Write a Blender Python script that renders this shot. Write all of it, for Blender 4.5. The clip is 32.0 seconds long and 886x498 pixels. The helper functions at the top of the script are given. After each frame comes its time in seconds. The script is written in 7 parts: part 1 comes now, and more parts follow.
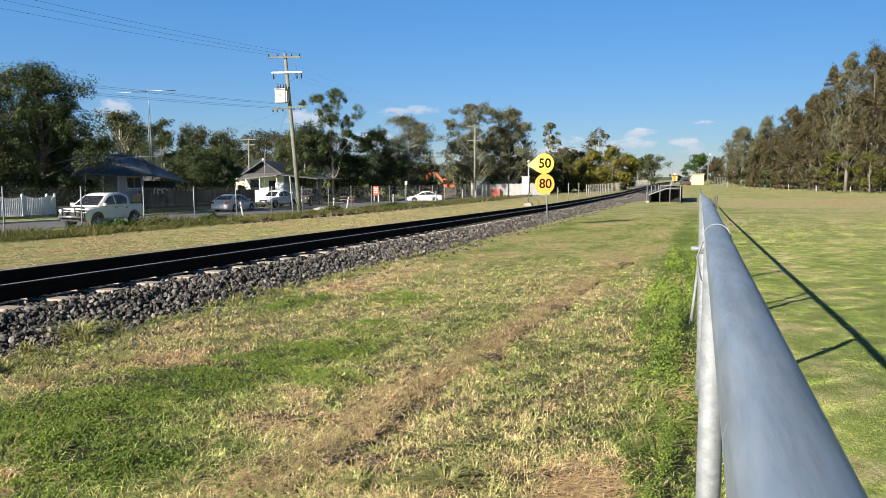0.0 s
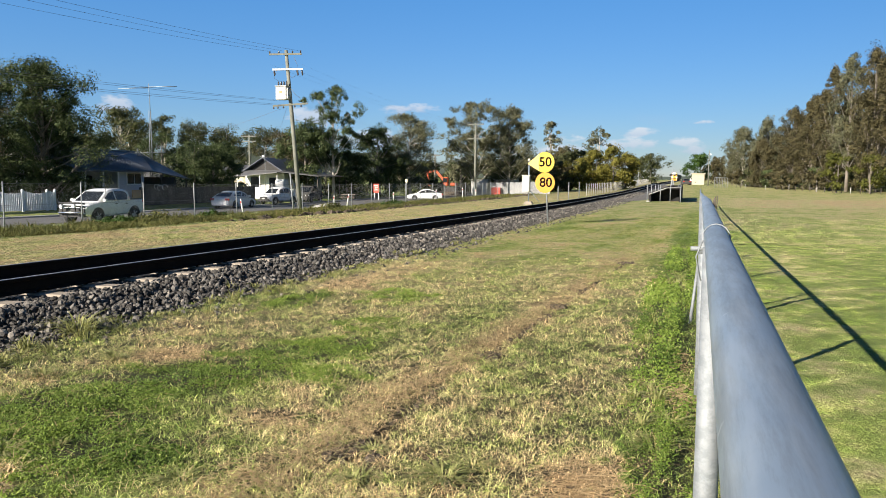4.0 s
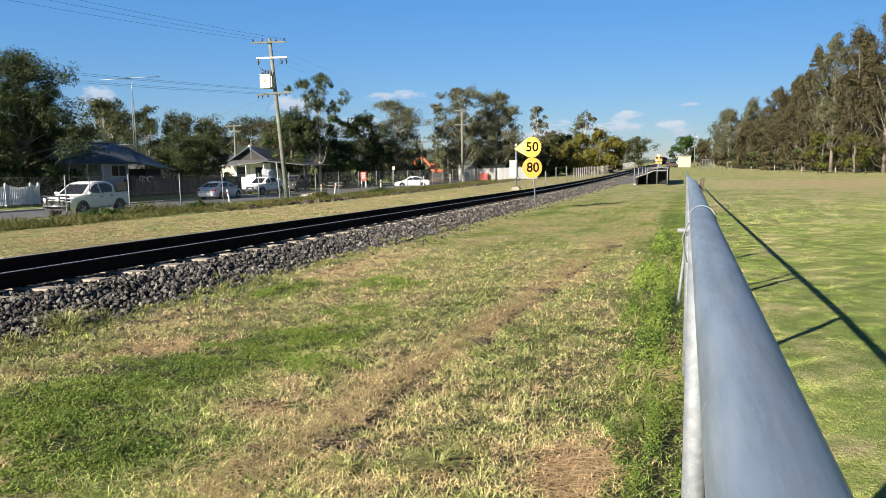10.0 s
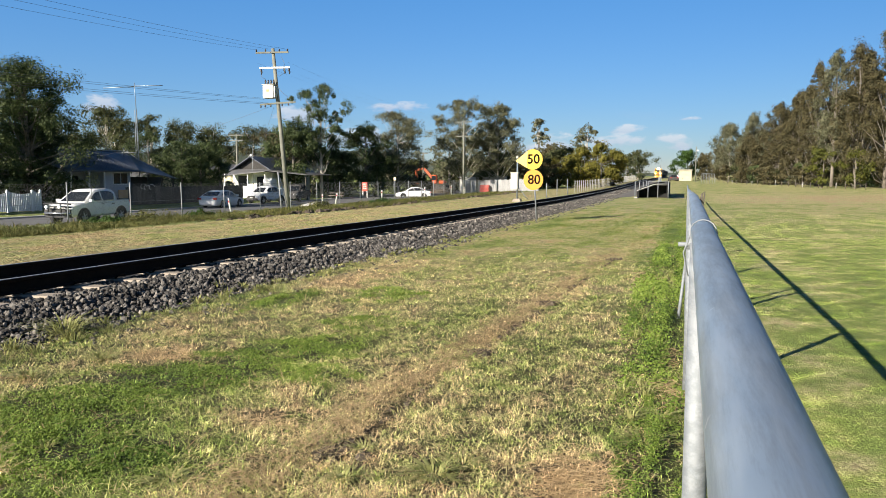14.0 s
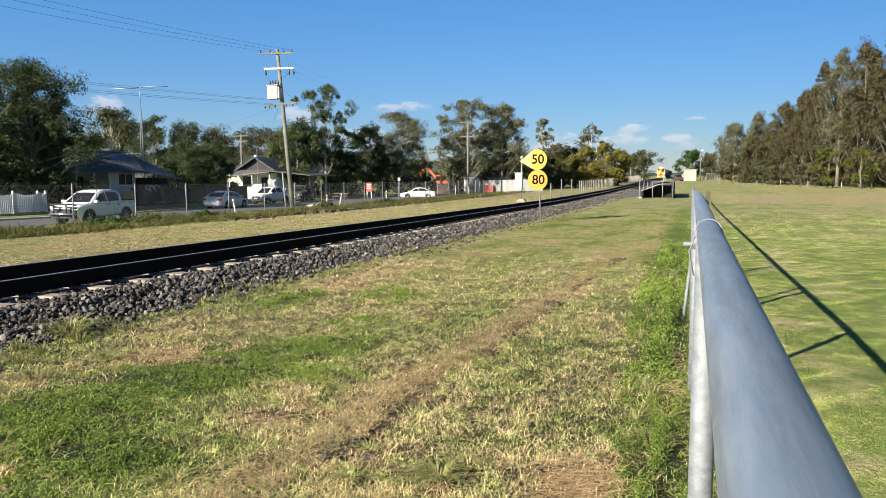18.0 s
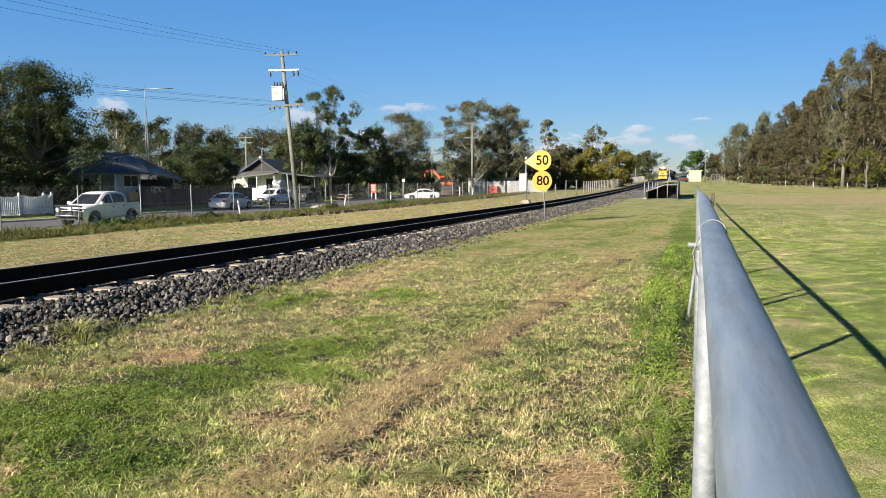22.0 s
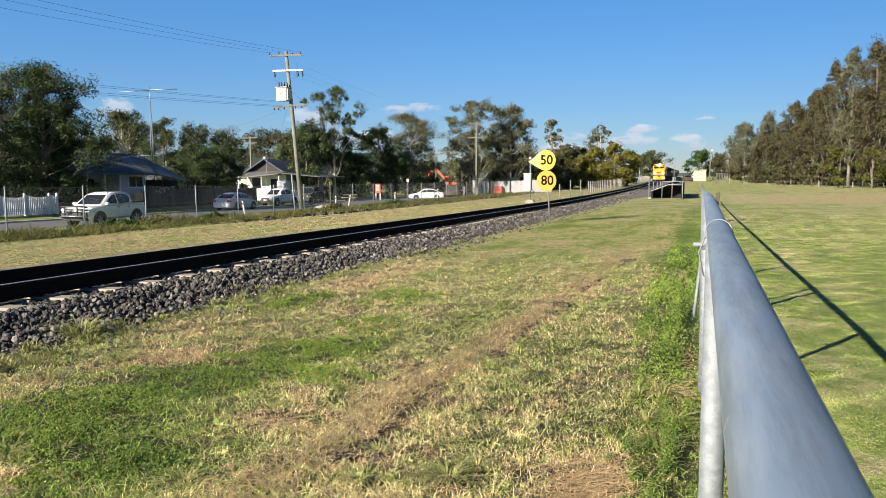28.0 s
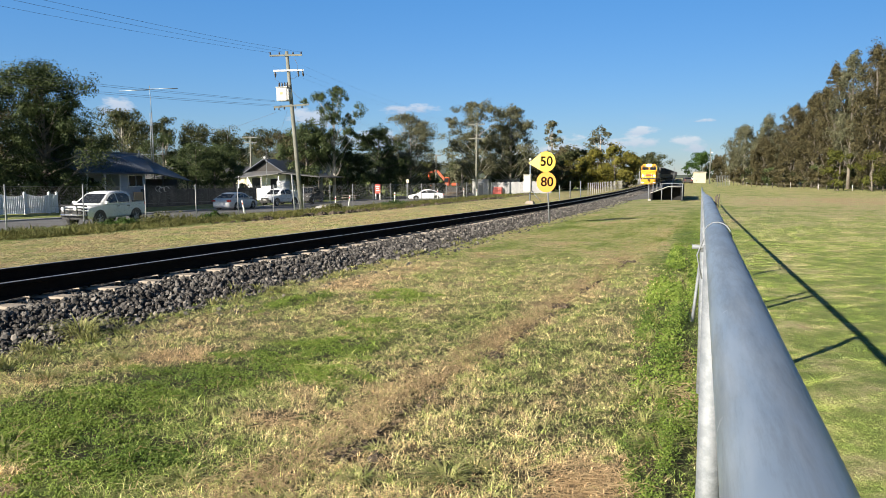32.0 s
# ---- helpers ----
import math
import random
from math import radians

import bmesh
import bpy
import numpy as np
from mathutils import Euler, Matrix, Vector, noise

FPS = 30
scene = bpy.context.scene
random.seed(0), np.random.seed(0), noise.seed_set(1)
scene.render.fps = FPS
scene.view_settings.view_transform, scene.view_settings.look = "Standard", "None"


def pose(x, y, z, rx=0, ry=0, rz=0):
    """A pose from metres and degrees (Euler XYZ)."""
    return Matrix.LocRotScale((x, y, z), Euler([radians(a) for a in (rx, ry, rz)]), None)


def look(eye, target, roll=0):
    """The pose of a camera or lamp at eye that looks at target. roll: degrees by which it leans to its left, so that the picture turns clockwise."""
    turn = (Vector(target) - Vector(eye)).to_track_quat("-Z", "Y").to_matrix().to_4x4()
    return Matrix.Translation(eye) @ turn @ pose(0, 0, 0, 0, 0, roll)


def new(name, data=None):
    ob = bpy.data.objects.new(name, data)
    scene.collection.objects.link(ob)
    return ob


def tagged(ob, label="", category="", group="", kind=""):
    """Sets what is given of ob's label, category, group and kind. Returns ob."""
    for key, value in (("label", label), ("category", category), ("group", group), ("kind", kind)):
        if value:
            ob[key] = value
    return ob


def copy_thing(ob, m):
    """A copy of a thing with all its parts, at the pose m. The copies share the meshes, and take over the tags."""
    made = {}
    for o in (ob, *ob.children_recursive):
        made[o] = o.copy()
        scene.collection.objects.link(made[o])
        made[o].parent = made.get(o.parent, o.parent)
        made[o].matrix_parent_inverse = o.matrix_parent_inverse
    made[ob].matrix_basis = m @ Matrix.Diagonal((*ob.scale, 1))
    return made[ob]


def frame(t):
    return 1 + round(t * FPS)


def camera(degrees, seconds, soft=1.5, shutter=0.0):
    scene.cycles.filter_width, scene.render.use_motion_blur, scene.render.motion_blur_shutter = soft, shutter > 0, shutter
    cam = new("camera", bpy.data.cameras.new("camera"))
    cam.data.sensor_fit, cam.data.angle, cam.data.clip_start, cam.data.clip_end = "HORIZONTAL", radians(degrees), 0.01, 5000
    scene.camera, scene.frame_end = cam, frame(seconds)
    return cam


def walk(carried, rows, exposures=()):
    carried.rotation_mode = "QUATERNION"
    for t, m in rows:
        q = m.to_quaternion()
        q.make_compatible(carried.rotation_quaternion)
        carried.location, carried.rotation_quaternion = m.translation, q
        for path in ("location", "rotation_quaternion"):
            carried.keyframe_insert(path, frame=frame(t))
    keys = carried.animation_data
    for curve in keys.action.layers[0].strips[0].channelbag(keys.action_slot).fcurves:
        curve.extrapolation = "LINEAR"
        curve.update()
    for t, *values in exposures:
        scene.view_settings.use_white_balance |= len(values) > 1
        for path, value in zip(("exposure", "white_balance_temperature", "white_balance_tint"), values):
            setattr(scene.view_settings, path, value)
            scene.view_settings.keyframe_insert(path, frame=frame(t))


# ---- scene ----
cam = camera(62.2, 32.0, soft=0.85)
PATH = [
    (0, (0.0, 0.0, 1.32), (-0.631, 1.889, 1.132), -0.0),
    (0.5, (0.001, 0.002, 1.318), (-0.631, 1.89, 1.129), -0.0),
    (1, (0.003, -0.001, 1.321), (-0.63, 1.887, 1.13), -0.0),
    (1.5, (0.003, -0.002, 1.319), (-0.63, 1.885, 1.128), -0.0),
    (2, (0.001, -0.002, 1.32), (-0.631, 1.886, 1.127), 0.0),
    (2.5, (0.002, -0.003, 1.319), (-0.63, 1.885, 1.126), 0.1),
    (3, (-0.002, 0.003, 1.318), (-0.633, 1.891, 1.125), 0.3),
    (3.5, (0.0, -0.002, 1.321), (-0.63, 1.886, 1.128), 0.4),
    (5.5, (0.003, 0.002, 1.317), (-0.624, 1.891, 1.117), -0.2),
    (6, (0.002, -0.004, 1.32), (-0.619, 1.886, 1.114), -0.6),
    (6.5, (0.005, -0.003, 1.321), (-0.609, 1.889, 1.109), -0.9),
    (7, (0.005, -0.001, 1.32), (-0.601, 1.893, 1.104), -1.1),
    (7.5, (0.006, 0.001, 1.32), (-0.594, 1.897, 1.102), -1.2),
    (8, (0.008, -0.005, 1.321), (-0.59, 1.891, 1.102), -1.1),
    (8.5, (0.002, -0.001, 1.32), (-0.597, 1.894, 1.1), -1.0),
    (9, (0.006, -0.001, 1.319), (-0.594, 1.894, 1.096), -1.0),
    (9.5, (0.007, -0.004, 1.32), (-0.593, 1.89, 1.092), -0.8),
    (10, (0.005, 0.002, 1.319), (-0.595, 1.896, 1.09), -0.6),
    (10.5, (0.002, -0.002, 1.318), (-0.596, 1.893, 1.09), -0.3),
    (11, (0.004, -0.003, 1.319), (-0.594, 1.893, 1.097), -0.0),
    (11.5, (0.002, -0.002, 1.318), (-0.594, 1.895, 1.105), 0.3),
    (12, (0.0, 0.003, 1.317), (-0.594, 1.901, 1.11), 0.5),
    (12.5, (-0.002, 0.0, 1.316), (-0.597, 1.899, 1.113), 0.6),
    (13, (0.001, 0.0, 1.319), (-0.596, 1.898, 1.117), 0.4),
    (13.5, (0.004, 0.001, 1.32), (-0.596, 1.899, 1.118), 0.2),
    (14, (0.003, -0.001, 1.32), (-0.599, 1.896, 1.121), 0.0),
    (14.5, (0.001, 0.001, 1.32), (-0.602, 1.898, 1.121), -0.0),
    (16.5, (0.001, 0.0, 1.32), (-0.603, 1.896, 1.12), 0.1),
    (17, (0.001, 0.001, 1.319), (-0.605, 1.896, 1.119), 0.1),
    (17.5, (0.001, 0.001, 1.319), (-0.608, 1.895, 1.119), -0.0),
    (18, (0.001, 0.0, 1.318), (-0.612, 1.893, 1.12), -0.1),
    (18.5, (0.004, -0.001, 1.32), (-0.612, 1.891, 1.123), -0.2),
    (19, (0.001, 0.001, 1.319), (-0.616, 1.893, 1.123), -0.3),
    (19.5, (0.002, 0.0, 1.32), (-0.618, 1.892, 1.124), -0.3),
    (20, (0.001, 0.002, 1.318), (-0.62, 1.893, 1.123), -0.3),
    (20.5, (0.0, -0.001, 1.319), (-0.622, 1.89, 1.123), -0.3),
    (21, (0.002, -0.001, 1.319), (-0.621, 1.889, 1.124), -0.3),
    (21.5, (0.0, -0.001, 1.319), (-0.624, 1.889, 1.124), -0.3),
    (22, (0.004, 0.0, 1.318), (-0.621, 1.89, 1.123), -0.2),
    (22.5, (0.001, -0.002, 1.32), (-0.625, 1.887, 1.125), -0.1),
    (23, (0.001, 0.0, 1.319), (-0.625, 1.89, 1.124), -0.1),
    (23.5, (0.001, 0.0, 1.319), (-0.627, 1.889, 1.124), -0.1),
    (24, (-0.001, -0.002, 1.32), (-0.63, 1.886, 1.125), -0.2),
    (24.5, (0.002, 0.004, 1.319), (-0.629, 1.892, 1.123), -0.2),
    (25, (0.001, -0.002, 1.32), (-0.631, 1.885, 1.123), -0.2),
    (25.5, (0.0, 0.0, 1.32), (-0.632, 1.887, 1.122), -0.2),
    (27.5, (0.002, 0.0, 1.318), (-0.634, 1.886, 1.123), -0.4),
    (28, (0.001, 0.002, 1.318), (-0.635, 1.888, 1.123), -0.3),
    (28.5, (0.001, 0.003, 1.319), (-0.635, 1.889, 1.124), -0.2),
    (29, (0.0, 0.005, 1.317), (-0.635, 1.892, 1.122), -0.1),
    (29.5, (0.001, -0.002, 1.321), (-0.633, 1.885, 1.126), 0.0),
    (30, (-0.001, -0.001, 1.319), (-0.634, 1.886, 1.126), 0.0),
    (30.5, (0.003, 0.0, 1.321), (-0.63, 1.887, 1.128), 0.0),
    (31, (0.003, -0.004, 1.319), (-0.631, 1.883, 1.127), -0.0),
    (31.5, (0.003, -0.002, 1.321), (-0.632, 1.885, 1.128), -0.0),
    (32, (0.004, -0.004, 1.32), (-0.631, 1.883, 1.127), -0.0),
]
walk(cam, [(t, look(e, g, r)) for t, e, g, r in PATH], exposures=((0, 1.12), (32, 1.12)))

# ---- light ----
SUN_ELEV, SUN_TURN = 24.0, 29.0            # height of the sun; shadows fall this far to the right of the track's line
world = bpy.data.worlds.new("sky")
scene.world = world
world.use_nodes = True
wt = world.node_tree
wt.nodes.clear()
w_out = wt.nodes.new("ShaderNodeOutputWorld")
w_bg = wt.nodes.new("ShaderNodeBackground")
w_sky = wt.nodes.new("ShaderNodeTexSky")
w_sky.sky_type = "NISHITA"
w_sky.sun_disc = False
w_sky.sun_elevation = radians(SUN_ELEV)
w_sky.sun_rotation = radians(180 + SUN_TURN)
w_sky.altitude = 100
w_sky.air_density, w_sky.dust_density, w_sky.ozone_density = 1.0, 0.0, 3.0
w_bg.inputs["Strength"].default_value = 0.053
# small flat-bottomed fair-weather clouds low over the horizon
w_geo = wt.nodes.new("ShaderNodeTexCoord")
w_map = wt.nodes.new("ShaderNodeMapping")
w_map.inputs["Scale"].default_value = (1.0, 1.0, 2.4)
w_map.inputs["Location"].default_value = (0.35, 0.1, 0.0)
w_noise = wt.nodes.new("ShaderNodeTexNoise")
w_noise.inputs["Scale"].default_value = 15.0
w_noise.inputs["Detail"].default_value = 5.0
w_noise.inputs["Roughness"].default_value = 0.55
w_ramp = wt.nodes.new("ShaderNodeValToRGB")
w_ramp.color_ramp.elements[0].position, w_ramp.color_ramp.elements[1].position = 0.60, 0.72
# a few drifting puffs ahead: bearing and height as slopes, half widths
CLOUDS = ((-0.905, 0.118, 0.065, 0.020), (-0.555, 0.090, 0.062, 0.020), (-0.46, 0.056, 0.06, 0.018), (-0.385, 0.098, 0.062, 0.010), (-0.146, 0.041, 0.036, 0.020), (-0.070, 0.059, 0.036, 0.009), (-0.078, 0.046, 0.060, 0.013), (-0.008, 0.043, 0.036, 0.014), (0.016, 0.072, 0.020, 0.004), (-0.20, 0.038, 0.05, 0.012))
w_sep = wt.nodes.new("ShaderNodeSeparateXYZ")


def w_math(op, a, b=0.0, c=0.0, clamp=False):
    n = wt.nodes.new("ShaderNodeMath")
    n.operation, n.use_clamp = op, clamp
    for i, v in enumerate((a, b, c)):
        if isinstance(v, float):
            n.inputs[i].default_value = v
        else:
            wt.links.new(v, n.inputs[i])
    return n.outputs["Value"]


w_u = w_math("DIVIDE", w_sep.outputs["X"], w_math("ABSOLUTE", w_sep.outputs["Y"]))
w_v = w_math("DIVIDE", w_sep.outputs["Z"], w_math("ABSOLUTE", w_sep.outputs["Y"]))
w_puff = wt.nodes.new("ShaderNodeTexNoise")
w_puff.inputs["Scale"].default_value, w_puff.inputs["Detail"].default_value, w_puff.inputs["Roughness"].default_value = 24.0, 5.0, 0.6
w_puffs, w_tops = 0.0, 0.0
for cu, cv, ru, rv in CLOUDS:
    du = w_math("MULTIPLY_ADD", w_u, 1 / ru, -cu / ru)
    dv = w_math("MULTIPLY_ADD", w_v, 1 / rv, -cv / rv)
    d2 = w_math("MULTIPLY_ADD", du, du, w_math("MULTIPLY", dv, dv))
    one = w_math("SUBTRACT", 1.0, w_math("MULTIPLY", d2, 0.9), 0.0, True)
    w_puffs = w_math("MAXIMUM", one, w_puffs)
    w_tops = w_math("MAXIMUM", w_math("MULTIPLY", one, w_math("MULTIPLY_ADD", dv, 0.55, 0.55, True)), w_tops)
w_edge = w_math("MULTIPLY_ADD", w_puff.outputs["Fac"], 3.4, -2.15)
w_soft = w_math("MULTIPLY", w_math("MULTIPLY", w_math("ADD", w_edge, w_puffs), 2.2, 0.0, True), w_math("MULTIPLY", w_puffs, 2.5, 0.0, True))
w_band = wt.nodes.new("ShaderNodeValToRGB")
_stops = ((0.0, 0.4), (0.03, 0.7), (0.055, 0.7), (0.075, 0.3), (0.09, 0.0))
for p, v in _stops[2:]:
    w_band.color_ramp.elements.new(0.5)
for e, (p, v) in zip(w_band.color_ramp.elements, _stops):
    e.position, e.color = p, (v, v, v, 1)
w_hue = wt.nodes.new("ShaderNodeValToRGB")
w_hue.color_ramp.elements.new(0.5)
for e, (p, c) in zip(w_hue.color_ramp.elements, ((0.0, (0.53, 0.605, 0.83, 1)), (0.28, (0.46, 0.90, 1.26, 1)), (0.75, (0.46, 0.54, 0.60, 1)))):
    e.position, e.color = p, c
w_mul = wt.nodes.new("ShaderNodeMath")
w_mul.operation = "MULTIPLY"
w_mix = wt.nodes.new("ShaderNodeMix")
w_mix.data_type = "RGBA"
w_tint = wt.nodes.new("ShaderNodeMix")
w_tint.data_type, w_tint.blend_type = "RGBA", "MULTIPLY"
w_tint.inputs["Factor"].default_value = 1.0
w_cloud = wt.nodes.new("ShaderNodeMix")
w_cloud.data_type = "RGBA"
w_cloud.inputs["A"].default_value, w_cloud.inputs["B"].default_value = (4.3, 4.9, 6.3, 1), (7.4, 7.5, 7.8, 1)
wt.links.new(w_math("DIVIDE", w_tops, w_math("ADD", w_puffs, 0.02)), w_cloud.inputs["Factor"])
wt.links.new(w_cloud.outputs["Result"], w_mix.inputs["B"])
# the blue deepens slowly towards the shaded quarter of the sky
w_turn = w_math("MULTIPLY_ADD", w_sep.outputs["X"], -0.40, 0.885)
w_tilt = wt.nodes.new("ShaderNodeMix")
w_tilt.data_type, w_tilt.blend_type = "RGBA", "MULTIPLY"
w_tilt.inputs["Factor"].default_value = 1.0
wt.links.new(w_turn, w_tilt.inputs["B"])
wt.links.new(w_tint.outputs["Result"], w_tilt.inputs["A"])
for a, b in ((w_geo.outputs["Generated"], w_map.inputs["Vector"]), (w_map.outputs["Vector"], w_noise.inputs["Vector"]),
             (w_noise.outputs["Fac"], w_ramp.inputs["Fac"]), (w_geo.outputs["Generated"], w_sep.inputs["Vector"]),
             (w_sep.outputs["Z"], w_band.inputs["Fac"]), (w_ramp.outputs["Color"], w_mul.inputs[0]),
             (w_band.outputs["Color"], w_mul.inputs[1]), (w_map.outputs["Vector"], w_puff.inputs["Vector"]), (w_math("MAXIMUM", w_math("MULTIPLY", w_mul.outputs["Value"], 0.2), w_math("MULTIPLY", w_soft, 0.66)), w_mix.inputs["Factor"]),
             (w_sky.outputs["Color"], w_tint.inputs["A"]), (w_sep.outputs["Z"], w_hue.inputs["Fac"]), (w_hue.outputs["Color"], w_tint.inputs["B"]), (w_tilt.outputs["Result"], w_mix.inputs["A"]), (w_mix.outputs["Result"], w_bg.inputs["Color"]),
             (w_bg.outputs["Background"], w_out.inputs["Surface"])):
    wt.links.new(a, b)
sun_data = bpy.data.lights.new("sun", "SUN")
sun_data.energy, sun_data.angle, sun_data.color = 5.0, radians(0.53), (1.0, 0.905, 0.765)
sun = new("sun", sun_data)
_h = math.cos(radians(SUN_ELEV))
_to = Vector((_h * math.sin(radians(SUN_TURN)), _h * math.cos(radians(SUN_TURN)), -math.sin(radians(SUN_ELEV))))
sun.matrix_world = look((-60, -90, 60), Vector((-60, -90, 60)) + _to)
sun.rotation_mode = "XYZ"

# ---- materials ----


class Nodes:
    """A short way to write node trees."""

    def __init__(self, name):
        self.mat = bpy.data.materials.new(name)
        self.mat.use_nodes = True
        self.t = self.mat.node_tree
        self.bsdf = self.t.nodes["Principled BSDF"]

    def link(self, a, b):
        self.t.links.new(a, b)

    def put(self, socket, v):
        if isinstance(v, bpy.types.NodeSocket):
            self.link(v, socket)
        elif isinstance(v, (tuple, list)) and len(v) == 3 and socket.type == "RGBA":
            socket.default_value = (*v, 1)
        else:
            socket.default_value = v

    def pos(self):
        return self.t.nodes.new("ShaderNodeNewGeometry").outputs["Position"]

    def local(self):
        return self.t.nodes.new("ShaderNodeTexCoord").outputs["Object"]

    def island(self):
        return self.t.nodes.new("ShaderNodeNewGeometry").outputs["Random Per Island"]

    def rand(self):
        return self.t.nodes.new("ShaderNodeObjectInfo").outputs["Random"]

    def scaled(self, v, s):
        n = self.t.nodes.new("ShaderNodeMapping")
        self.link(v, n.inputs["Vector"])
        n.inputs["Scale"].default_value = s
        return n.outputs["Vector"]

    def noise(self, v, scale, detail=3.0, rough=0.55, dist=0.0):
        n = self.t.nodes.new("ShaderNodeTexNoise")
        self.link(v, n.inputs["Vector"])
        n.inputs["Scale"].default_value, n.inputs["Detail"].default_value = scale, detail
        n.inputs["Roughness"].default_value, n.inputs["Distortion"].default_value = rough, dist
        return n.outputs["Fac"]

    def voronoi(self, v, scale, out="Distance"):
        n = self.t.nodes.new("ShaderNodeTexVoronoi")
        self.link(v, n.inputs["Vector"])
        n.inputs["Scale"].default_value = scale
        return n.outputs[out]

    def ramp(self, f, *stops):
        n = self.t.nodes.new("ShaderNodeValToRGB")
        self.link(f, n.inputs["Fac"])
        els = n.color_ramp.elements
        while len(els) < len(stops):
            els.new(0.5)
        for e, (p, c) in zip(els, stops):
            e.position = p
            e.color = (c, c, c, 1) if isinstance(c, (int, float)) else (*c, 1)
        return n.outputs["Color"]

    def mix(self, f, a, b, mode="MIX"):
        n = self.t.nodes.new("ShaderNodeMix")
        n.data_type, n.blend_type = "RGBA", mode
        self.put(n.inputs["Factor"], f)
        self.put(n.inputs["A"], a)
        self.put(n.inputs["B"], b)
        return n.outputs["Result"]

    def math(self, op, a, b=0.0, c=0.0, clamp=False):
        n = self.t.nodes.new("ShaderNodeMath")
        n.operation, n.use_clamp = op, clamp
        for i, v in enumerate((a, b, c)):
            self.put(n.inputs[i], v)
        return n.outputs["Value"]

    def sep(self, v):
        n = self.t.nodes.new("ShaderNodeSeparateXYZ")
        self.link(v, n.inputs["Vector"])
        return n.outputs["X"], n.outputs["Y"], n.outputs["Z"]

    def band(self, x, lo, hi, soft):
        """1 where lo < x < hi, with soft edges."""
        a = self.math("MULTIPLY_ADD", x, 1.0 / soft, -lo / soft + 0.5, True)
        b = self.math("MULTIPLY_ADD", x, -1.0 / soft, hi / soft + 0.5, True)
        return self.math("MULTIPLY", a, b)

    def bump(self, h, strength, distance=0.01):
        n = self.t.nodes.new("ShaderNodeBump")
        self.link(h, n.inputs["Height"])
        n.inputs["Strength"].default_value, n.inputs["Distance"].default_value = strength, distance
        self.link(n.outputs["Normal"], self.bsdf.inputs["Normal"])

    def done(self, color, rough=0.7, metal=0.0, spec=0.5):
        self.put(self.bsdf.inputs["Base Color"], color)
        self.put(self.bsdf.inputs["Roughness"], rough)
        self.put(self.bsdf.inputs["Metallic"], metal)
        self.bsdf.inputs["Specular IOR Level"].default_value = spec
        return self.mat


def plain(name, a, b, scale=6.0, rough=0.6, metal=0.0, bump=0.0, fine=60.0, vary=0.0, spec=0.5):
    """A surface between two colours: broad stains, fine grain, a little relief; vary: brightness change from one piece to the next."""
    n = Nodes(name)
    v = n.local()
    f = n.mix(0.35, n.noise(v, scale, 4.0, 0.6), n.noise(v, fine, 2.0, 0.6))
    col = n.mix(n.ramp(f, (0.35, 0.0), (0.68, 1.0)), a, b)
    if vary:
        k = n.math("MULTIPLY_ADD", n.rand(), 2 * vary, 1 - vary)
        n2 = n.t.nodes.new("ShaderNodeHueSaturation")
        n.link(k, n2.inputs["Value"])
        n.link(col, n2.inputs["Color"])
        col = n2.outputs["Color"]
    if bump:
        n.bump(n.noise(v, fine, 3.0), bump)
    r = n.math("MULTIPLY_ADD", n.noise(v, scale * 2.3), 0.25, rough - 0.12, True)
    return n.done(col, r, metal, spec)


def leaf_mat(name, dark, light, warm=None):
    """Leaves that differ little one by one and more from bough to bough."""
    n = Nodes(name)
    r = n.island()
    big = n.ramp(n.noise(n.pos(), 0.75, 3.0, 0.6), (0.34, 0.0), (0.66, 1.0))
    col = n.mix(n.math("MULTIPLY_ADD", big, 0.55, n.math("MULTIPLY", r, 0.45)), dark, light)
    if warm:
        col = n.mix(n.ramp(n.math("FRACT", n.math("MULTIPLY", r, 17.3)), (0.88, 0.0), (0.99, 0.8)), col, warm)
    n.bsdf.inputs["Transmission Weight"].default_value = 0.0
    m = n.done(col, 0.6, 0.0, 0.16)
    tr = n.t.nodes.new("ShaderNodeBsdfTranslucent")
    n.link(col, tr.inputs["Color"])
    mx = n.t.nodes.new("ShaderNodeMixShader")
    mx.inputs["Fac"].default_value = 0.22
    out = n.t.nodes["Material Output"]
    n.link(n.bsdf.outputs["BSDF"], mx.inputs[1])
    n.link(tr.outputs["BSDF"], mx.inputs[2])
    n.link(mx.outputs["Shader"], out.inputs["Surface"])
    return m


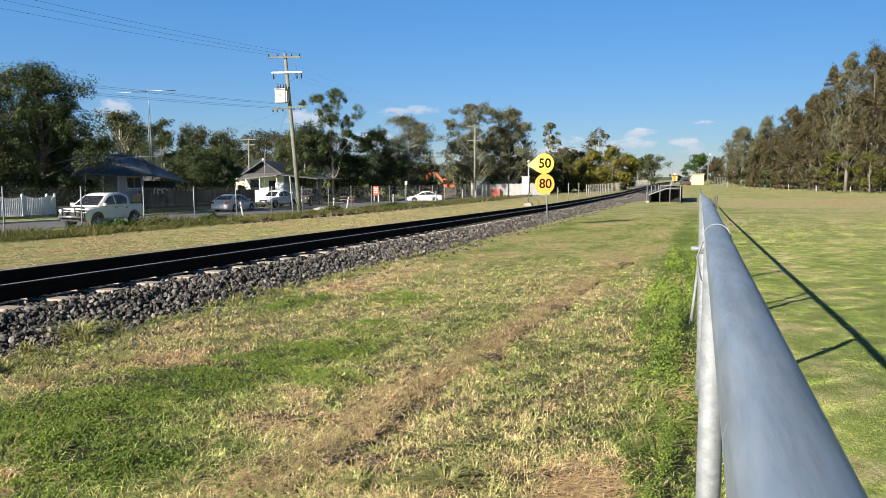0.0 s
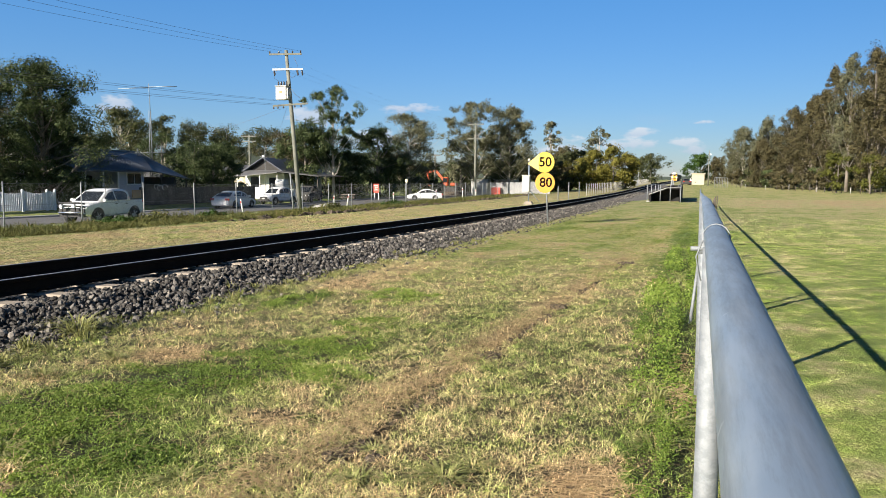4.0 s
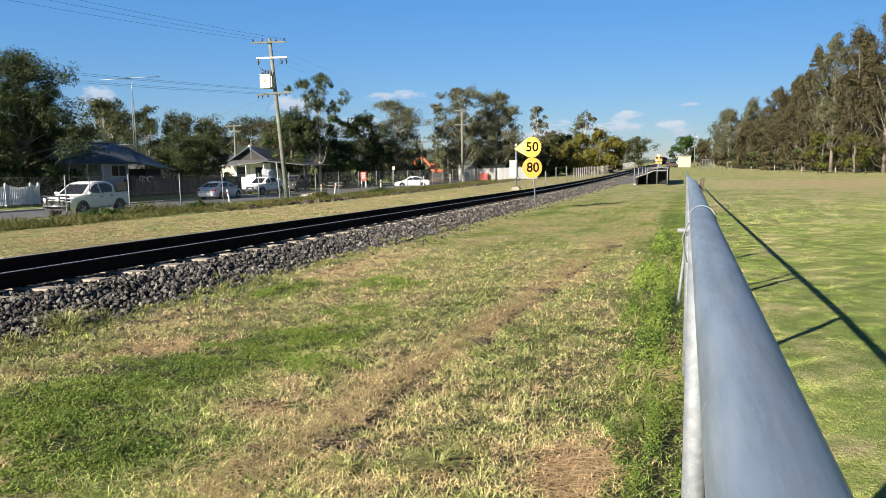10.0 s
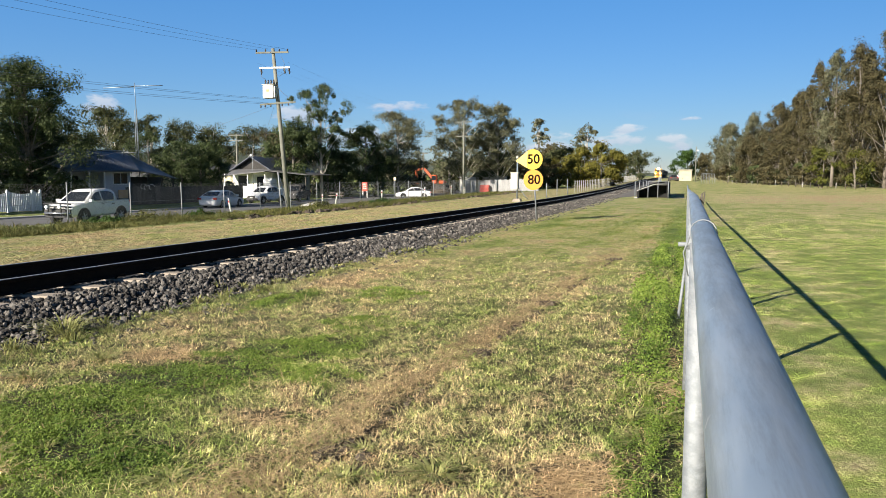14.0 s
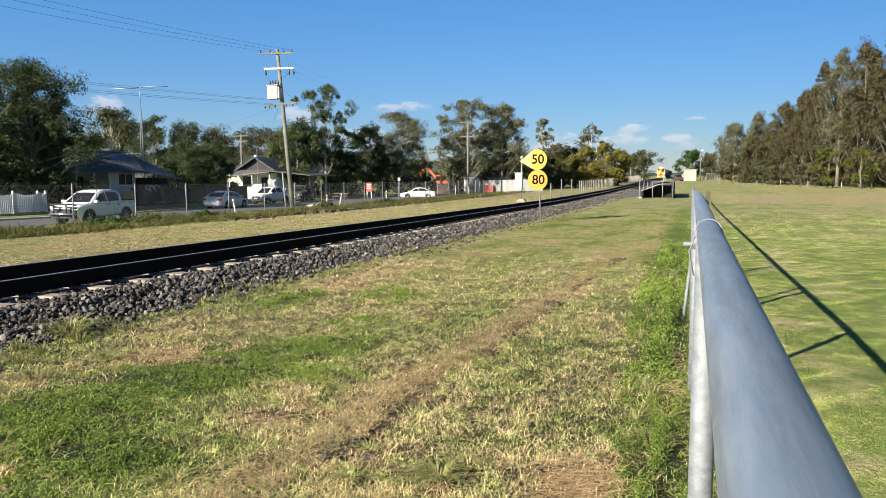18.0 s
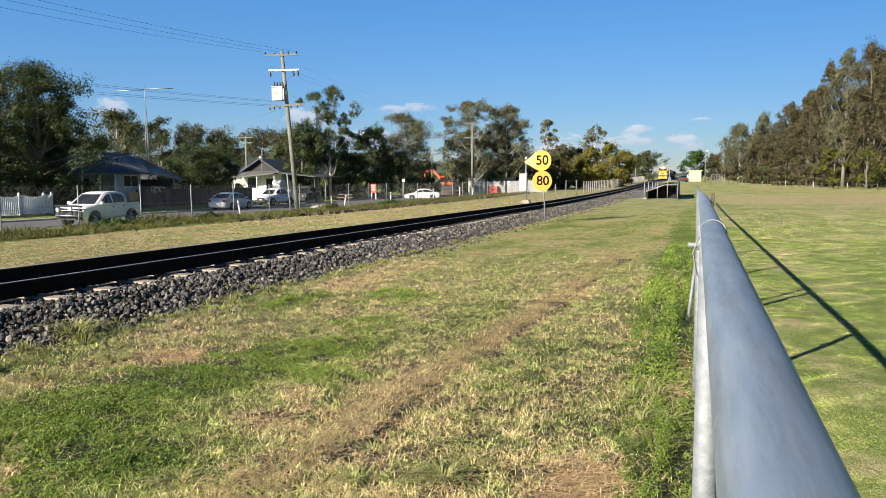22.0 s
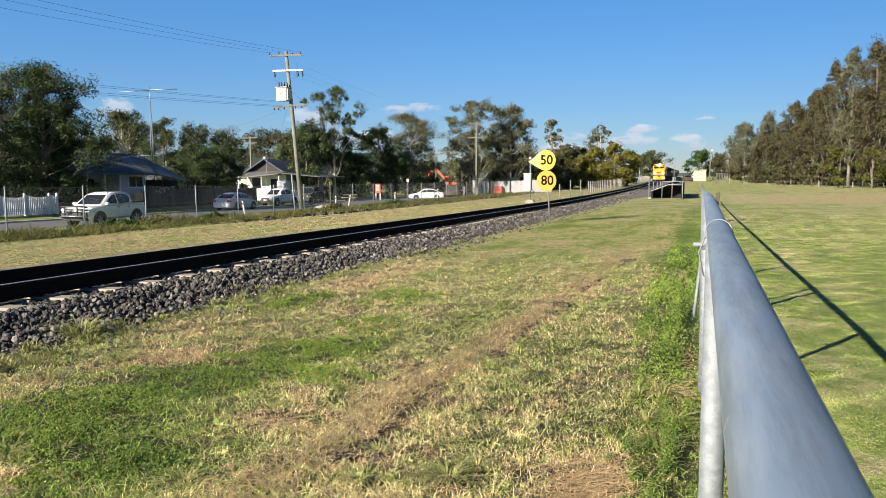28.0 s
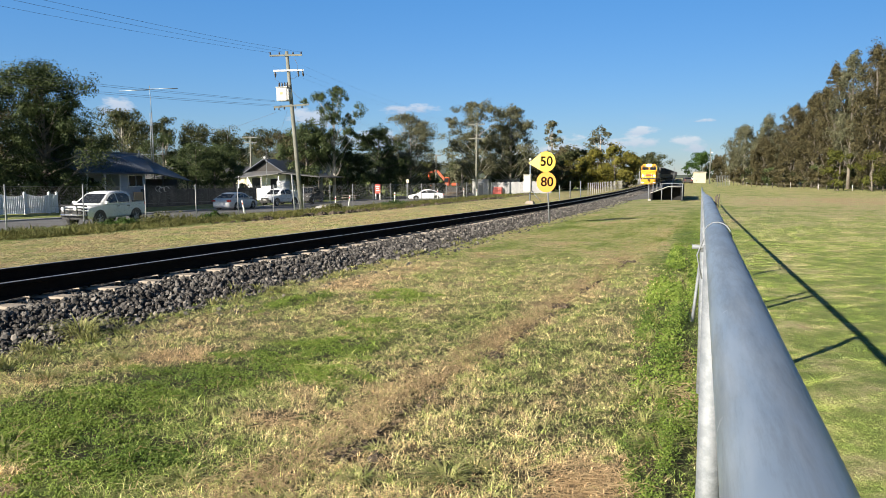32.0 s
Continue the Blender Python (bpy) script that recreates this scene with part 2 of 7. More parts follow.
# clumps of clover (positive) and dry or bare patches (negative): place, half widths, strength
PATCHES = ((-2.62, 2.47, 0.34, 0.22, 0.30), (-2.50, 2.76, 0.24, 0.20, 0.28), (-3.15, 2.74, 0.30, 0.25, 0.26), (-3.0, 2.85, 0.6, 0.42, 0.30), (-3.35, 3.3, 0.65, 0.42, 0.26), (-3.25, 3.95, 0.65, 0.45, 0.28), (-3.0, 4.4, 0.6, 0.45, 0.24), (-2.9, 5.0, 0.5, 0.45, 0.22), (-2.6, 5.35, 0.42, 0.48, 0.24), (-2.3, 4.5, 0.3, 0.3, 0.14), (-2.75, 6.3, 0.4, 0.4, 0.14), (-1.0, 5.8, 0.25, 0.4, 0.10), (-1.1, 3.2, 0.3, 0.25, 0.07), (-2.6, 11.0, 0.4, 0.8, 0.12),
           (-4.2, 7.3, 0.3, 0.8, 0.2), (-3.25, 8.0, 0.45, 0.6, 0.18), (-3.9, 15.3, 0.45, 1.8, 0.16), (-3.9, 23.0, 0.6, 3.5, 0.14), (-2.4, 2.75, 0.3, 0.2, 0.16), (-0.12, 7.4, 0.32, 3.0, 0.34), (-0.06, 3.7, 0.17, 1.3, 0.24), (-0.16, 13.0, 0.42, 3.8, 0.30), (-0.02, 21, 0.55, 6.5, 0.26), (0.12, 33, 0.5, 9, 0.16),
           (-3.65, 4.6, 0.4, 0.36, -0.26), (-2.15, 3.5, 0.4, 0.18, -0.18), (-0.36, 3.15, 0.24, 0.50, -0.36), (-4.2, 9.2, 0.5, 1.6, -0.2), (-0.35, 10.6, 0.25, 0.5, -0.2), (0.0, 4.5, 0.16, 0.45, -0.26), (-1.66, 4.2, 0.24, 1.3, -0.13), (-1.5, 6.4, 0.26, 1.6, -0.13), (-1.3, 9.5, 0.25, 2.2, -0.09))


def turf_fields(n):
    """How green, how straw-coloured, and how bare the turf is at a place: used by the soil and by the blades on it."""
    v = n.pos()
    x, y, z = n.sep(v)
    broad = n.noise(n.scaled(v, (1.0, 0.55, 1.0)), 0.9, 3.0, 0.6, 0.4)
    small = n.noise(v, 5.0, 3.0, 0.6)
    f = n.math("ADD", n.math("MULTIPLY", broad, 0.68), n.math("MULTIPLY", small, 0.66))
    f = n.math("SUBTRACT", f, 0.195)
    wob = n.math("MULTIPLY_ADD", small, 1.1, -0.55)
    xw = n.math("ADD", x, wob)
    for cx, cy, rx, ry, k in PATCHES:
        dx = n.math("MULTIPLY_ADD", xw, 1 / rx, -cx / rx)
        dy = n.math("MULTIPLY_ADD", n.math("ADD", y, wob), 1 / ry, -cy / ry)
        d = n.math("MULTIPLY_ADD", dx, dx, n.math("MULTIPLY", dy, dy))
        f = n.math("MULTIPLY_ADD", n.math("SUBTRACT", 1.0, d, 0.0, True), k, f)
    f = n.math("ADD", f, n.math("MULTIPLY", n.band(x, 0.25, 9.0, 0.6), n.math("MULTIPLY_ADD", n.band(y, -40.0, 22.0, 20.0), 0.08, 0.04)))
    f = n.math("SUBTRACT", f, n.math("MULTIPLY", n.band(x, -19.0, -8.0, 1.5), n.math("MULTIPLY_ADD", n.noise(v, 0.35, 3.0, 0.6), 0.34, -0.11)))
    f = n.math("ADD", f, n.math("MULTIPLY", n.band(x, -500.0, -19.0, 1.0), 0.14))
    far = n.math("MULTIPLY", n.band(n.math("ADD", y, n.math("MULTIPLY", n.noise(n.scaled(v, (1, 3, 1)), 0.06), 30.0)), 65.0, 88.0, 10.0), n.band(x, 2.0, 60.0, 4.0))
    f = n.math("SUBTRACT", f, n.math("MULTIPLY", far, 0.13))
    f = n.math("SUBTRACT", f, n.math("MULTIPLY", n.math("MULTIPLY", n.band(y, 17.0, 75.0, 10.0), n.band(x, -6.0, -0.2, 0.6)), -0.03))
    return v, f, small


def turf_mat(name, blades, spread=1.0, gain=1.0):
    n = Nodes(name)
    v, f, small = turf_fields(n)
    if blades:
        f = n.math("ADD", f, n.math("MULTIPLY_ADD", n.island(), 0.30 * spread, -0.15 * spread))
    fine = n.noise(v, 42.0, 2.0, 0.7)
    if not blades:
        f = n.math("ADD", f, n.math("MULTIPLY_ADD", fine, 0.24, -0.12))
    straw, pale, olive, green, deep = (0.49, 0.355, 0.195), (0.50, 0.43, 0.225), (0.38, 0.385, 0.145), (0.225, 0.285, 0.066), (0.11, 0.175, 0.034)
    col = n.ramp(f, (0.30, straw), (0.40, pale), (0.50, olive), (0.60, green), (0.84, deep))
    if blades:
        k = n.math("MULTIPLY_ADD", n.math("FRACT", n.math("MULTIPLY", n.island(), 37.7)), 1.30 * spread * gain, (1.42 - 0.70 * spread) * gain)
        k = n.math("MULTIPLY", k, n.ramp(n.noise(v, 8.0, 4.0, 0.65), (0.36, 1.0 - 0.42 * spread), (0.60, 1.0 + 0.14 * spread)))
        k = n.math("MULTIPLY", k, n.ramp(n.noise(v, 30.0, 3.0, 0.7), (0.38, 1.0 - 0.55 * spread), (0.62, 1.0 + 0.25 * spread)))
        hs = n.t.nodes.new("ShaderNodeHueSaturation")
        n.link(k, hs.inputs["Value"])
        n.link(col, hs.inputs["Color"])
        col = hs.outputs["Color"]
    else:
        # fine dark specks paint the shaded gaps in the turf, stronger nearby
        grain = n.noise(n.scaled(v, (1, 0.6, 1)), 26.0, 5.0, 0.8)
        gap_strength = n.math("MULTIPLY_ADD", n.math("MULTIPLY", n.band(n.sep(v)[1], -40.0, 14.0, 16.0), n.band(n.sep(v)[0], -60.0, 0.3, 0.6)), 0.6, 0.4)
        col = n.mix(n.math("MULTIPLY", gap_strength, n.ramp(n.noise(n.scaled(v, (1, 0.5, 1)), 11.0, 6.0, 0.85), (0.43, 0.62), (0.53, 0.0))), col, (0.085, 0.075, 0.028))
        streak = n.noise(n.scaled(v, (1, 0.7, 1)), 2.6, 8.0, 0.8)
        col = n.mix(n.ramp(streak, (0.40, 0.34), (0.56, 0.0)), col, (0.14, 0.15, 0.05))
        col = n.mix(n.math("MULTIPLY", gap_strength, n.ramp(grain, (0.34, 0.6), (0.54, 0.0))), col, (0.12, 0.10, 0.04))
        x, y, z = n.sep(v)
        # shade among the near blades, put into the soil as near black
        gap_shade = n.math("MULTIPLY", n.math("MULTIPLY", n.band(y, 2.5, 60.0, 0.4), n.band(y, -40.0, 9.5, 10.0)), n.band(x, -6.0, 0.35, 0.5))
        gap_shade = n.math("MAXIMUM", gap_shade, n.math("MULTIPLY", n.band(x, -6.0, 0.35, 0.5), 0.05))
        col = n.mix(n.math("MULTIPLY", gap_shade, 0.85), col, (0.028, 0.024, 0.012))
        col = n.mix(n.math("MULTIPLY", n.band(x, -19.8, -9.3, 0.5), n.ramp(n.noise(n.scaled(v, (1, 0.45, 1)), 1.6, 6.0, 0.75), (0.40, 0.0), (0.62, 0.5))), col, (0.085, 0.088, 0.030))
        n.bump(n.math("ADD", n.noise(v, 34.0, 4.0, 0.75), n.math("MULTIPLY", n.noise(v, 4.0, 2.0), 1.2)), 0.9, 0.05)
    m = n.done(col, 0.75, 0.0, 0.2)
    if blades:
        tr = n.t.nodes.new("ShaderNodeBsdfTranslucent")
        n.link(col, tr.inputs["Color"])
        mx = n.t.nodes.new("ShaderNodeMixShader")
        mx.inputs["Fac"].default_value = 0.12
        n.link(n.bsdf.outputs["BSDF"], mx.inputs[1])
        n.link(tr.outputs["BSDF"], mx.inputs[2])
        n.link(mx.outputs["Shader"], n.t.nodes["Material Output"].inputs["Surface"])
    return m


M = {}
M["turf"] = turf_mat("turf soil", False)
M["blade"] = turf_mat("turf blades", True, 1.0, 1.34)
M["far_blade"] = turf_mat("distant turf blades", True, 0.5, 0.52)
M["trackside_blade"] = turf_mat("trackside turf blades", True, 0.45, 0.62)
M["oval_blade"] = turf_mat("oval turf blades", True, 0.28, 0.90)


def stone_mat():
    n = Nodes("ballast stone")
    r = n.island()
    v = n.pos()
    col = n.ramp(r, (0.0, (0.020, 0.019, 0.018)), (0.5, (0.060, 0.057, 0.054)), (0.9, (0.16, 0.150, 0.138)), (1.0, (0.30, 0.27, 0.23)))
    col = n.mix(n.ramp(n.noise(v, 60.0, 3.0), (0.4, 0.0), (0.75, 0.4)), col, (0.22, 0.20, 0.18))
    n.bump(n.noise(v, 140.0, 3.0), 0.4, 0.004)
    return n.done(col, 0.85, 0.0, 0.15)


def bed_mat():
    n = Nodes("ballast bed")
    v = n.pos()
    c = n.voronoi(v, 20.0, "Color")
    s = n.sep(c)[0]
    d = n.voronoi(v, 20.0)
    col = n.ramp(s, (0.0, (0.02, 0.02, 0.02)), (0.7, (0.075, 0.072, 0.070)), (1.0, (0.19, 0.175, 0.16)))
    # hollows between stones get their shade from this dark edge colour
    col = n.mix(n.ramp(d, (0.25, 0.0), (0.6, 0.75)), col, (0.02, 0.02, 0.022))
    n.bump(n.math("SUBTRACT", 1.0, d), 1.0, 0.04)
    return n.done(col, 0.8, 0.0, 0.3)


M["stone"], M["bed"] = stone_mat(), bed_mat()


def galv(name, a=(0.25, 0.32, 0.395), b=(0.38, 0.445, 0.51), rough=0.50):
    n = Nodes(name)
    v = n.local()
    f = n.noise(n.scaled(v, (1, 1, 0.35)), 9.0, 4.0, 0.6)
    sp = n.noise(v, 120.0, 2.0)
    col = n.mix(f, a, b)
    blotch = n.noise(n.scaled(v, (1, 0.10, 1)), 34.0, 6.0, 0.75)
    col = n.mix(n.ramp(blotch, (0.42, 0.55), (0.58, 0.0)), col, (0.19, 0.21, 0.225))
    col = n.mix(n.ramp(n.noise(n.scaled(v, (1, 0.08, 1)), 18.0, 5.0, 0.7), (0.55, 0.0), (0.72, 0.45)), col, (0.50, 0.54, 0.57))
    col = n.mix(n.ramp(n.noise(n.scaled(v, (1, 1, 0.15)), 24.0, 3.0), (0.70, 0.0), (0.76, 0.5)), col, (0.74, 0.75, 0.76))
    n.bump(sp, 0.06, 0.002)
    return n.done(col, n.math("MULTIPLY_ADD", f, 0.25, rough - 0.1), 0.6, 0.5)


M["galv"] = galv("galvanised pipe")
M["galv_old"] = galv("weathered galvanised steel", (0.27, 0.29, 0.305), (0.39, 0.405, 0.415), 0.75)
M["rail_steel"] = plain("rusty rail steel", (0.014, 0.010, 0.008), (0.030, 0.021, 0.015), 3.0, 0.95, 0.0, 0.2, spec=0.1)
M["rail_head"] = plain("worn bright rail head", (0.50, 0.49, 0.47), (0.62, 0.60, 0.57), 2.0, 0.5, 0.7)
M["concrete"] = plain("sleeper concrete", (0.22, 0.185, 0.145), (0.35, 0.30, 0.245), 4.0, 0.85, 0.0, 0.25)
M["concrete_grey"] = plain("grey concrete", (0.33, 0.32, 0.30), (0.47, 0.46, 0.43), 1.4, 0.85, 0.0, 0.2)
M["asphalt"] = plain("worn asphalt", (0.085, 0.085, 0.09), (0.14, 0.137, 0.135), 0.6, 0.85, 0.0, 0.3, 90.0)
M["sign_yellow"] = plain("yellow sign face", (0.60, 0.385, 0.014), (0.68, 0.45, 0.024), 3.0, 0.4)
M["sign_pale"] = plain("pale yellow sign face", (0.66, 0.50, 0.10), (0.72, 0.56, 0.14), 3.0, 0.4)
M["sign_amber"] = plain("amber sign face", (0.58, 0.235, 0.008), (0.64, 0.275, 0.010), 3.0, 0.4)
M["ink"] = plain("dull black lettering film", (0.006, 0.005, 0.004), (0.012, 0.010, 0.008), 8.0, 0.95, spec=0.02)
M["black"] = plain("black paint", (0.012, 0.012, 0.012), (0.025, 0.025, 0.025), 8.0, 0.6)
# black that stands for the shade inside the culvert opening
M["dark"] = plain("black void shade", (0.010, 0.010, 0.011), (0.02, 0.02, 0.02), 2.0, 0.95)
M["white"] = plain("white paint", (0.70, 0.70, 0.68), (0.82, 0.82, 0.80), 2.5, 0.55, 0.0, 0.05)
M["cream"] = plain("cream painted wall", (0.62, 0.55, 0.38), (0.72, 0.65, 0.47), 1.2, 0.7, 0.0, 0.05)
M["red"] = plain("red sign paint", (0.55, 0.06, 0.04), (0.65, 0.09, 0.06), 4.0, 0.5)
M["pole_wood"] = plain("grey pole timber", (0.125, 0.130, 0.108), (0.24, 0.24, 0.20), 2.0, 0.85, 0.0, 0.3)
M["old_timber"] = plain("weathered hardwood", (0.045, 0.038, 0.030), (0.13, 0.11, 0.085), 5.0, 0.9, 0.0, 0.4)
M["insulator"] = plain("dark porcelain", (0.035, 0.03, 0.03), (0.07, 0.06, 0.055), 9.0, 0.3)
M["bark"] = plain("grey brown bark", (0.10, 0.085, 0.07), (0.24, 0.21, 0.17), 2.5, 0.9, 0.0, 0.5, 25.0)
M["gum_bark"] = plain("pale smooth gum bark", (0.32, 0.28, 0.23), (0.55, 0.51, 0.44), 1.5, 0.8, 0.0, 0.2, 12.0)
M["leaf_dark"] = leaf_mat("dark broad leaves", (0.013, 0.024, 0.008), (0.102, 0.134, 0.050), (0.16, 0.175, 0.09))
M["leaf_gum"] = leaf_mat("olive gum leaves", (0.022, 0.030, 0.013), (0.105, 0.115, 0.047), (0.16, 0.14, 0.07))
M["leaf_grey"] = leaf_mat("grey olive gum leaves", (0.055, 0.060, 0.034), (0.185, 0.185, 0.108), (0.25, 0.22, 0.14))
M["leaf_brown"] = leaf_mat("brownish she-oak foliage", (0.036, 0.033, 0.016), (0.13, 0.114, 0.056), (0.16, 0.125, 0.06))
M["leaf_yellow"] = leaf_mat("yellowing leaves", (0.060, 0.064, 0.012), (0.22, 0.20, 0.040), (0.29, 0.22, 0.04))
M["leaf_lime"] = leaf_mat("yellow-green leaves", (0.035, 0.042, 0.009), (0.135, 0.14, 0.028))
M["leaf_green"] = leaf_mat("fresh green leaves", (0.020, 0.045, 0.010), (0.065, 0.115, 0.024))
M["leaf_weed"] = leaf_mat("tall weeds", (0.030, 0.042, 0.010), (0.175, 0.17, 0.052), (0.30, 0.235, 0.11))
M["clover"] = leaf_mat("clover leaves", (0.030, 0.064, 0.010), (0.225, 0.305, 0.05), (0.32, 0.37, 0.11))
M["tussock"] = leaf_mat("tussock grass", (0.16, 0.18, 0.050), (0.42, 0.41, 0.17), (0.48, 0.39, 0.19))
M["straw"] = leaf_mat("dry stalks", (0.26, 0.17, 0.085), (0.58, 0.44, 0.25))
M["hill"] = plain("far wooded hill", (0.030, 0.042, 0.035), (0.055, 0.068, 0.055), 0.012, 0.95, 0.0, 0.0, 0.06)

# ---- mesh building ----


class Shape:
    """Gathers vertices and faces of one mesh."""

    def __init__(self):
        self.v, self.f, self.m, self.s = [], [], [], []

    def add(self, verts, faces, mat=0, smooth=False):
        o = len(self.v)
        self.v.extend(tuple(p) for p in verts)
        for f in faces:
            self.f.append(tuple(i + o for i in f))
            self.m.append(mat)
            self.s.append(smooth)
        return self

    def box(self, x0, x1, y0, y1, z0, z1, b=0.0, mat=0):
        """A box; b: chamfer of its upright and upper edges."""
        if b <= 0:
            p = [(x, y, z) for z in (z0, z1) for y in (y0, y1) for x in (x0, x1)]
            return self.add(p, [(0, 2, 3, 1), (4, 5, 7, 6), (0, 1, 5, 4), (1, 3, 7, 5), (3, 2, 6, 7), (2, 0, 4, 6)], mat)

        def ring(d, z):
            a = [x0 + d, x1 - d]
            c = [y0 + d, y1 - d]
            return [(a[0] + b, c[0], z), (a[1] - b, c[0], z), (a[1], c[0] + b, z), (a[1], c[1] - b, z), (a[1] - b, c[1], z), (a[0] + b, c[1], z), (a[0], c[1] - b, z), (a[0], c[0] + b, z)]
        return self.loft([ring(b * 0.5, z0), ring(0, z0 + b), ring(0, z1 - b), ring(b * 0.7, z1)], mat)

    def loft(self, rings, mat=0, smooth=False, caps=True, close=True):
        n = len(rings[0])
        faces = []
        for i in range(len(rings) - 1):
            for j in range(n if close else n - 1):
                k = (j + 1) % n
                faces.append((i * n + j, i * n + k, (i + 1) * n + k, (i + 1) * n + j))
        if caps:
            faces.append(tuple(reversed(range(n))))
            faces.append(tuple((len(rings) - 1) * n + j for j in range(n)))
        return self.add([p for r in rings for p in r], faces, mat, smooth)

    def tube(self, pts, radii, n=8, mat=0, smooth=True):
        """A round bar through points; radii: one, or one for each point."""
        pts = [Vector(p) for p in pts]
        if isinstance(radii, (int, float)):
            radii = [radii] * len(pts)
        rings = []
        d0 = (pts[1] - pts[0]).normalized()
        u = d0.orthogonal().normalized()
        for i, p in enumerate(pts):
            a, b = pts[max(i - 1, 0)], pts[min(i + 1, len(pts) - 1)]
            d = (b - a).normalized()
            u = (u - d * u.dot(d)).normalized()
            w = d.cross(u)
            rings.append([p + radii[i] * (math.cos(2 * math.pi * k / n) * u + math.sin(2 * math.pi * k / n) * w) for k in range(n)])
        return self.loft(rings, mat, smooth)

    def disc(self, c, r, axis, thick, n=28, mat=0):
        """A flat round plate, axis: its way of thickness."""
        a = Vector(axis).normalized()
        return self.tube([Vector(c) - a * thick / 2, Vector(c) + a * thick / 2], r, n, mat, False)

    def prism(self, outline, axis, lo, hi, mat=0):
        """An outline (pairs) pushed along an axis: 'x' takes (y, z), 'y' takes (x, z), 'z' takes (x, y)."""
        def p3(p, t):
            return {"x": (t, p[0], p[1]), "y": (p[0], t, p[1]), "z": (p[0], p[1], t)}[axis]
        return self.loft([[p3(p, lo) for p in outline], [p3(p, hi) for p in outline]], mat)

    def mesh(self, name):
        me = bpy.data.meshes.new(name)
        me.from_pydata(self.v, [], self.f)
        me.polygons.foreach_set("material_index", self.m)
        me.polygons.foreach_set("use_smooth", self.s)
        bm = bmesh.new()
        bm.from_mesh(me)
        bmesh.ops.recalc_face_normals(bm, faces=bm.faces)
        bm.to_mesh(me)
        bm.free()
        me.update()
        return me


def finish(me, mats):
    for m in mats if isinstance(mats, (list, tuple)) else (mats,):
        me.materials.append(M[m])
    return me


def part(name, shape, mats, parent=None, label="", m=None):
    """One mesh object from a Shape (or a mesh), under its thing."""
    me = shape if isinstance(shape, bpy.types.Mesh) else finish(shape.mesh(name), mats)
    ob = new(name, me)
    if parent is not None:
        ob.parent = parent
    if m is not None:
        ob.matrix_basis = m
    if label:
        ob["label"] = label
    return ob


def thing(name, label, category, m=None, group="", kind=""):
    """An empty at a thing's base, to carry its parts."""
    ob = new(name)
    ob.empty_display_size = 0.2
    if m is not None:
        ob.matrix_basis = m
    return tagged(ob, label, category, group, kind)


def raw_mesh(name, verts, faces, mats, smooth=False):
    """A big mesh straight from arrays; faces all with the same count of corners."""
    verts, faces = np.asarray(verts, np.float32), np.asarray(faces, np.int32)
    me = bpy.data.meshes.new(name)
    k = faces.shape[1]
    me.vertices.add(len(verts))
    me.vertices.foreach_set("co", verts.ravel())
    me.loops.add(faces.size)
    me.loops.foreach_set("vertex_index", faces.ravel())
    me.polygons.add(len(faces))
    me.polygons.foreach_set("loop_start", np.arange(len(faces), dtype=np.int32) * k)
    me.polygons.foreach_set("loop_total", np.full(len(faces), k, np.int32))
    me.polygons.foreach_set("use_smooth", np.full(len(faces), smooth))
    me.update(calc_edges=True)
    me.validate()
    return finish(me, mats)


# ---- lie of the land ----
FALL_Y = (-60, 0, 20, 40, 60, 90, 130, 180, 400, 900)
FALL_Z = (0.3, 0.0, -0.21, -0.39, -0.47, -0.50, -0.36, 0.06, 0.30, 1.0)
SIDE_X = (-2000, -60, -46, -43, -39.6, -38.9, -37, -29.4, -27.5, -25, -21, -15, -9.6, 0, 18, 45, 90, 2000)
SIDE_Z = (-1.1, -1.0, -0.76, -0.72, -0.90, -0.97, -0.95, -0.92, -0.62, -0.53, -0.42, -0.22, 0.0, 0.0, 0.10, 0.40, 0.75, 0.9)


def fall(y):
    return np.interp(y, FALL_Y, FALL_Z)


def zg(x, y):
    return float(np.interp(y, FALL_Y, FALL_Z) + np.interp(x, SIDE_X, SIDE_Z))


TRACK_X, GAUGE = -7.19, 1.067
RAIL_TOP = 0.31


def make_ground():
    xs = np.unique(np.r_[np.linspace(-1500, -60, 22), np.linspace(-60, -10, 60), np.linspace(-10, 5, 76), np.linspace(5, 60, 40), np.linspace(60, 1500, 20)])
    ys = np.unique(np.r_[np.linspace(-900, -20, 12), np.linspace(-20, 2, 24), np.linspace(2, 20, 91), np.linspace(20, 200, 120), np.linspace(200, 3000, 28)])
    X, Y = np.meshgrid(xs, ys)
    Z = np.interp(Y, FALL_Y, FALL_Z) + np.interp(X, SIDE_X, SIDE_Z)
    rng = np.random.default_rng(3)
    near = (X > -26) & (X < 12) & (Y < 60) & (Y > -10)
    Z = Z + np.where(near, rng.normal(0, 0.006, X.shape), 0.0)
    # the wheel rut beside the straw-coloured strip
    rut = X - (-1.73 + 0.055 * Y)
    Z = Z - np.where((Y > 2) & (Y < 30), 0.03 * np.exp(-(rut / 0.09) ** 2), 0.0)
    n, m = len(xs), len(ys)
    i = np.arange(n * m).reshape(m, n)
    faces = np.stack([i[:-1, :-1], i[:-1, 1:], i[1:, 1:], i[1:, :-1]], -1).reshape(-1, 4)
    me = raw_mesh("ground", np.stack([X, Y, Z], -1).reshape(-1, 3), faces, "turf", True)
    return tagged(new("ground", me), "mown grass in green and straw-coloured patches", "ground", kind="structure")


make_ground()


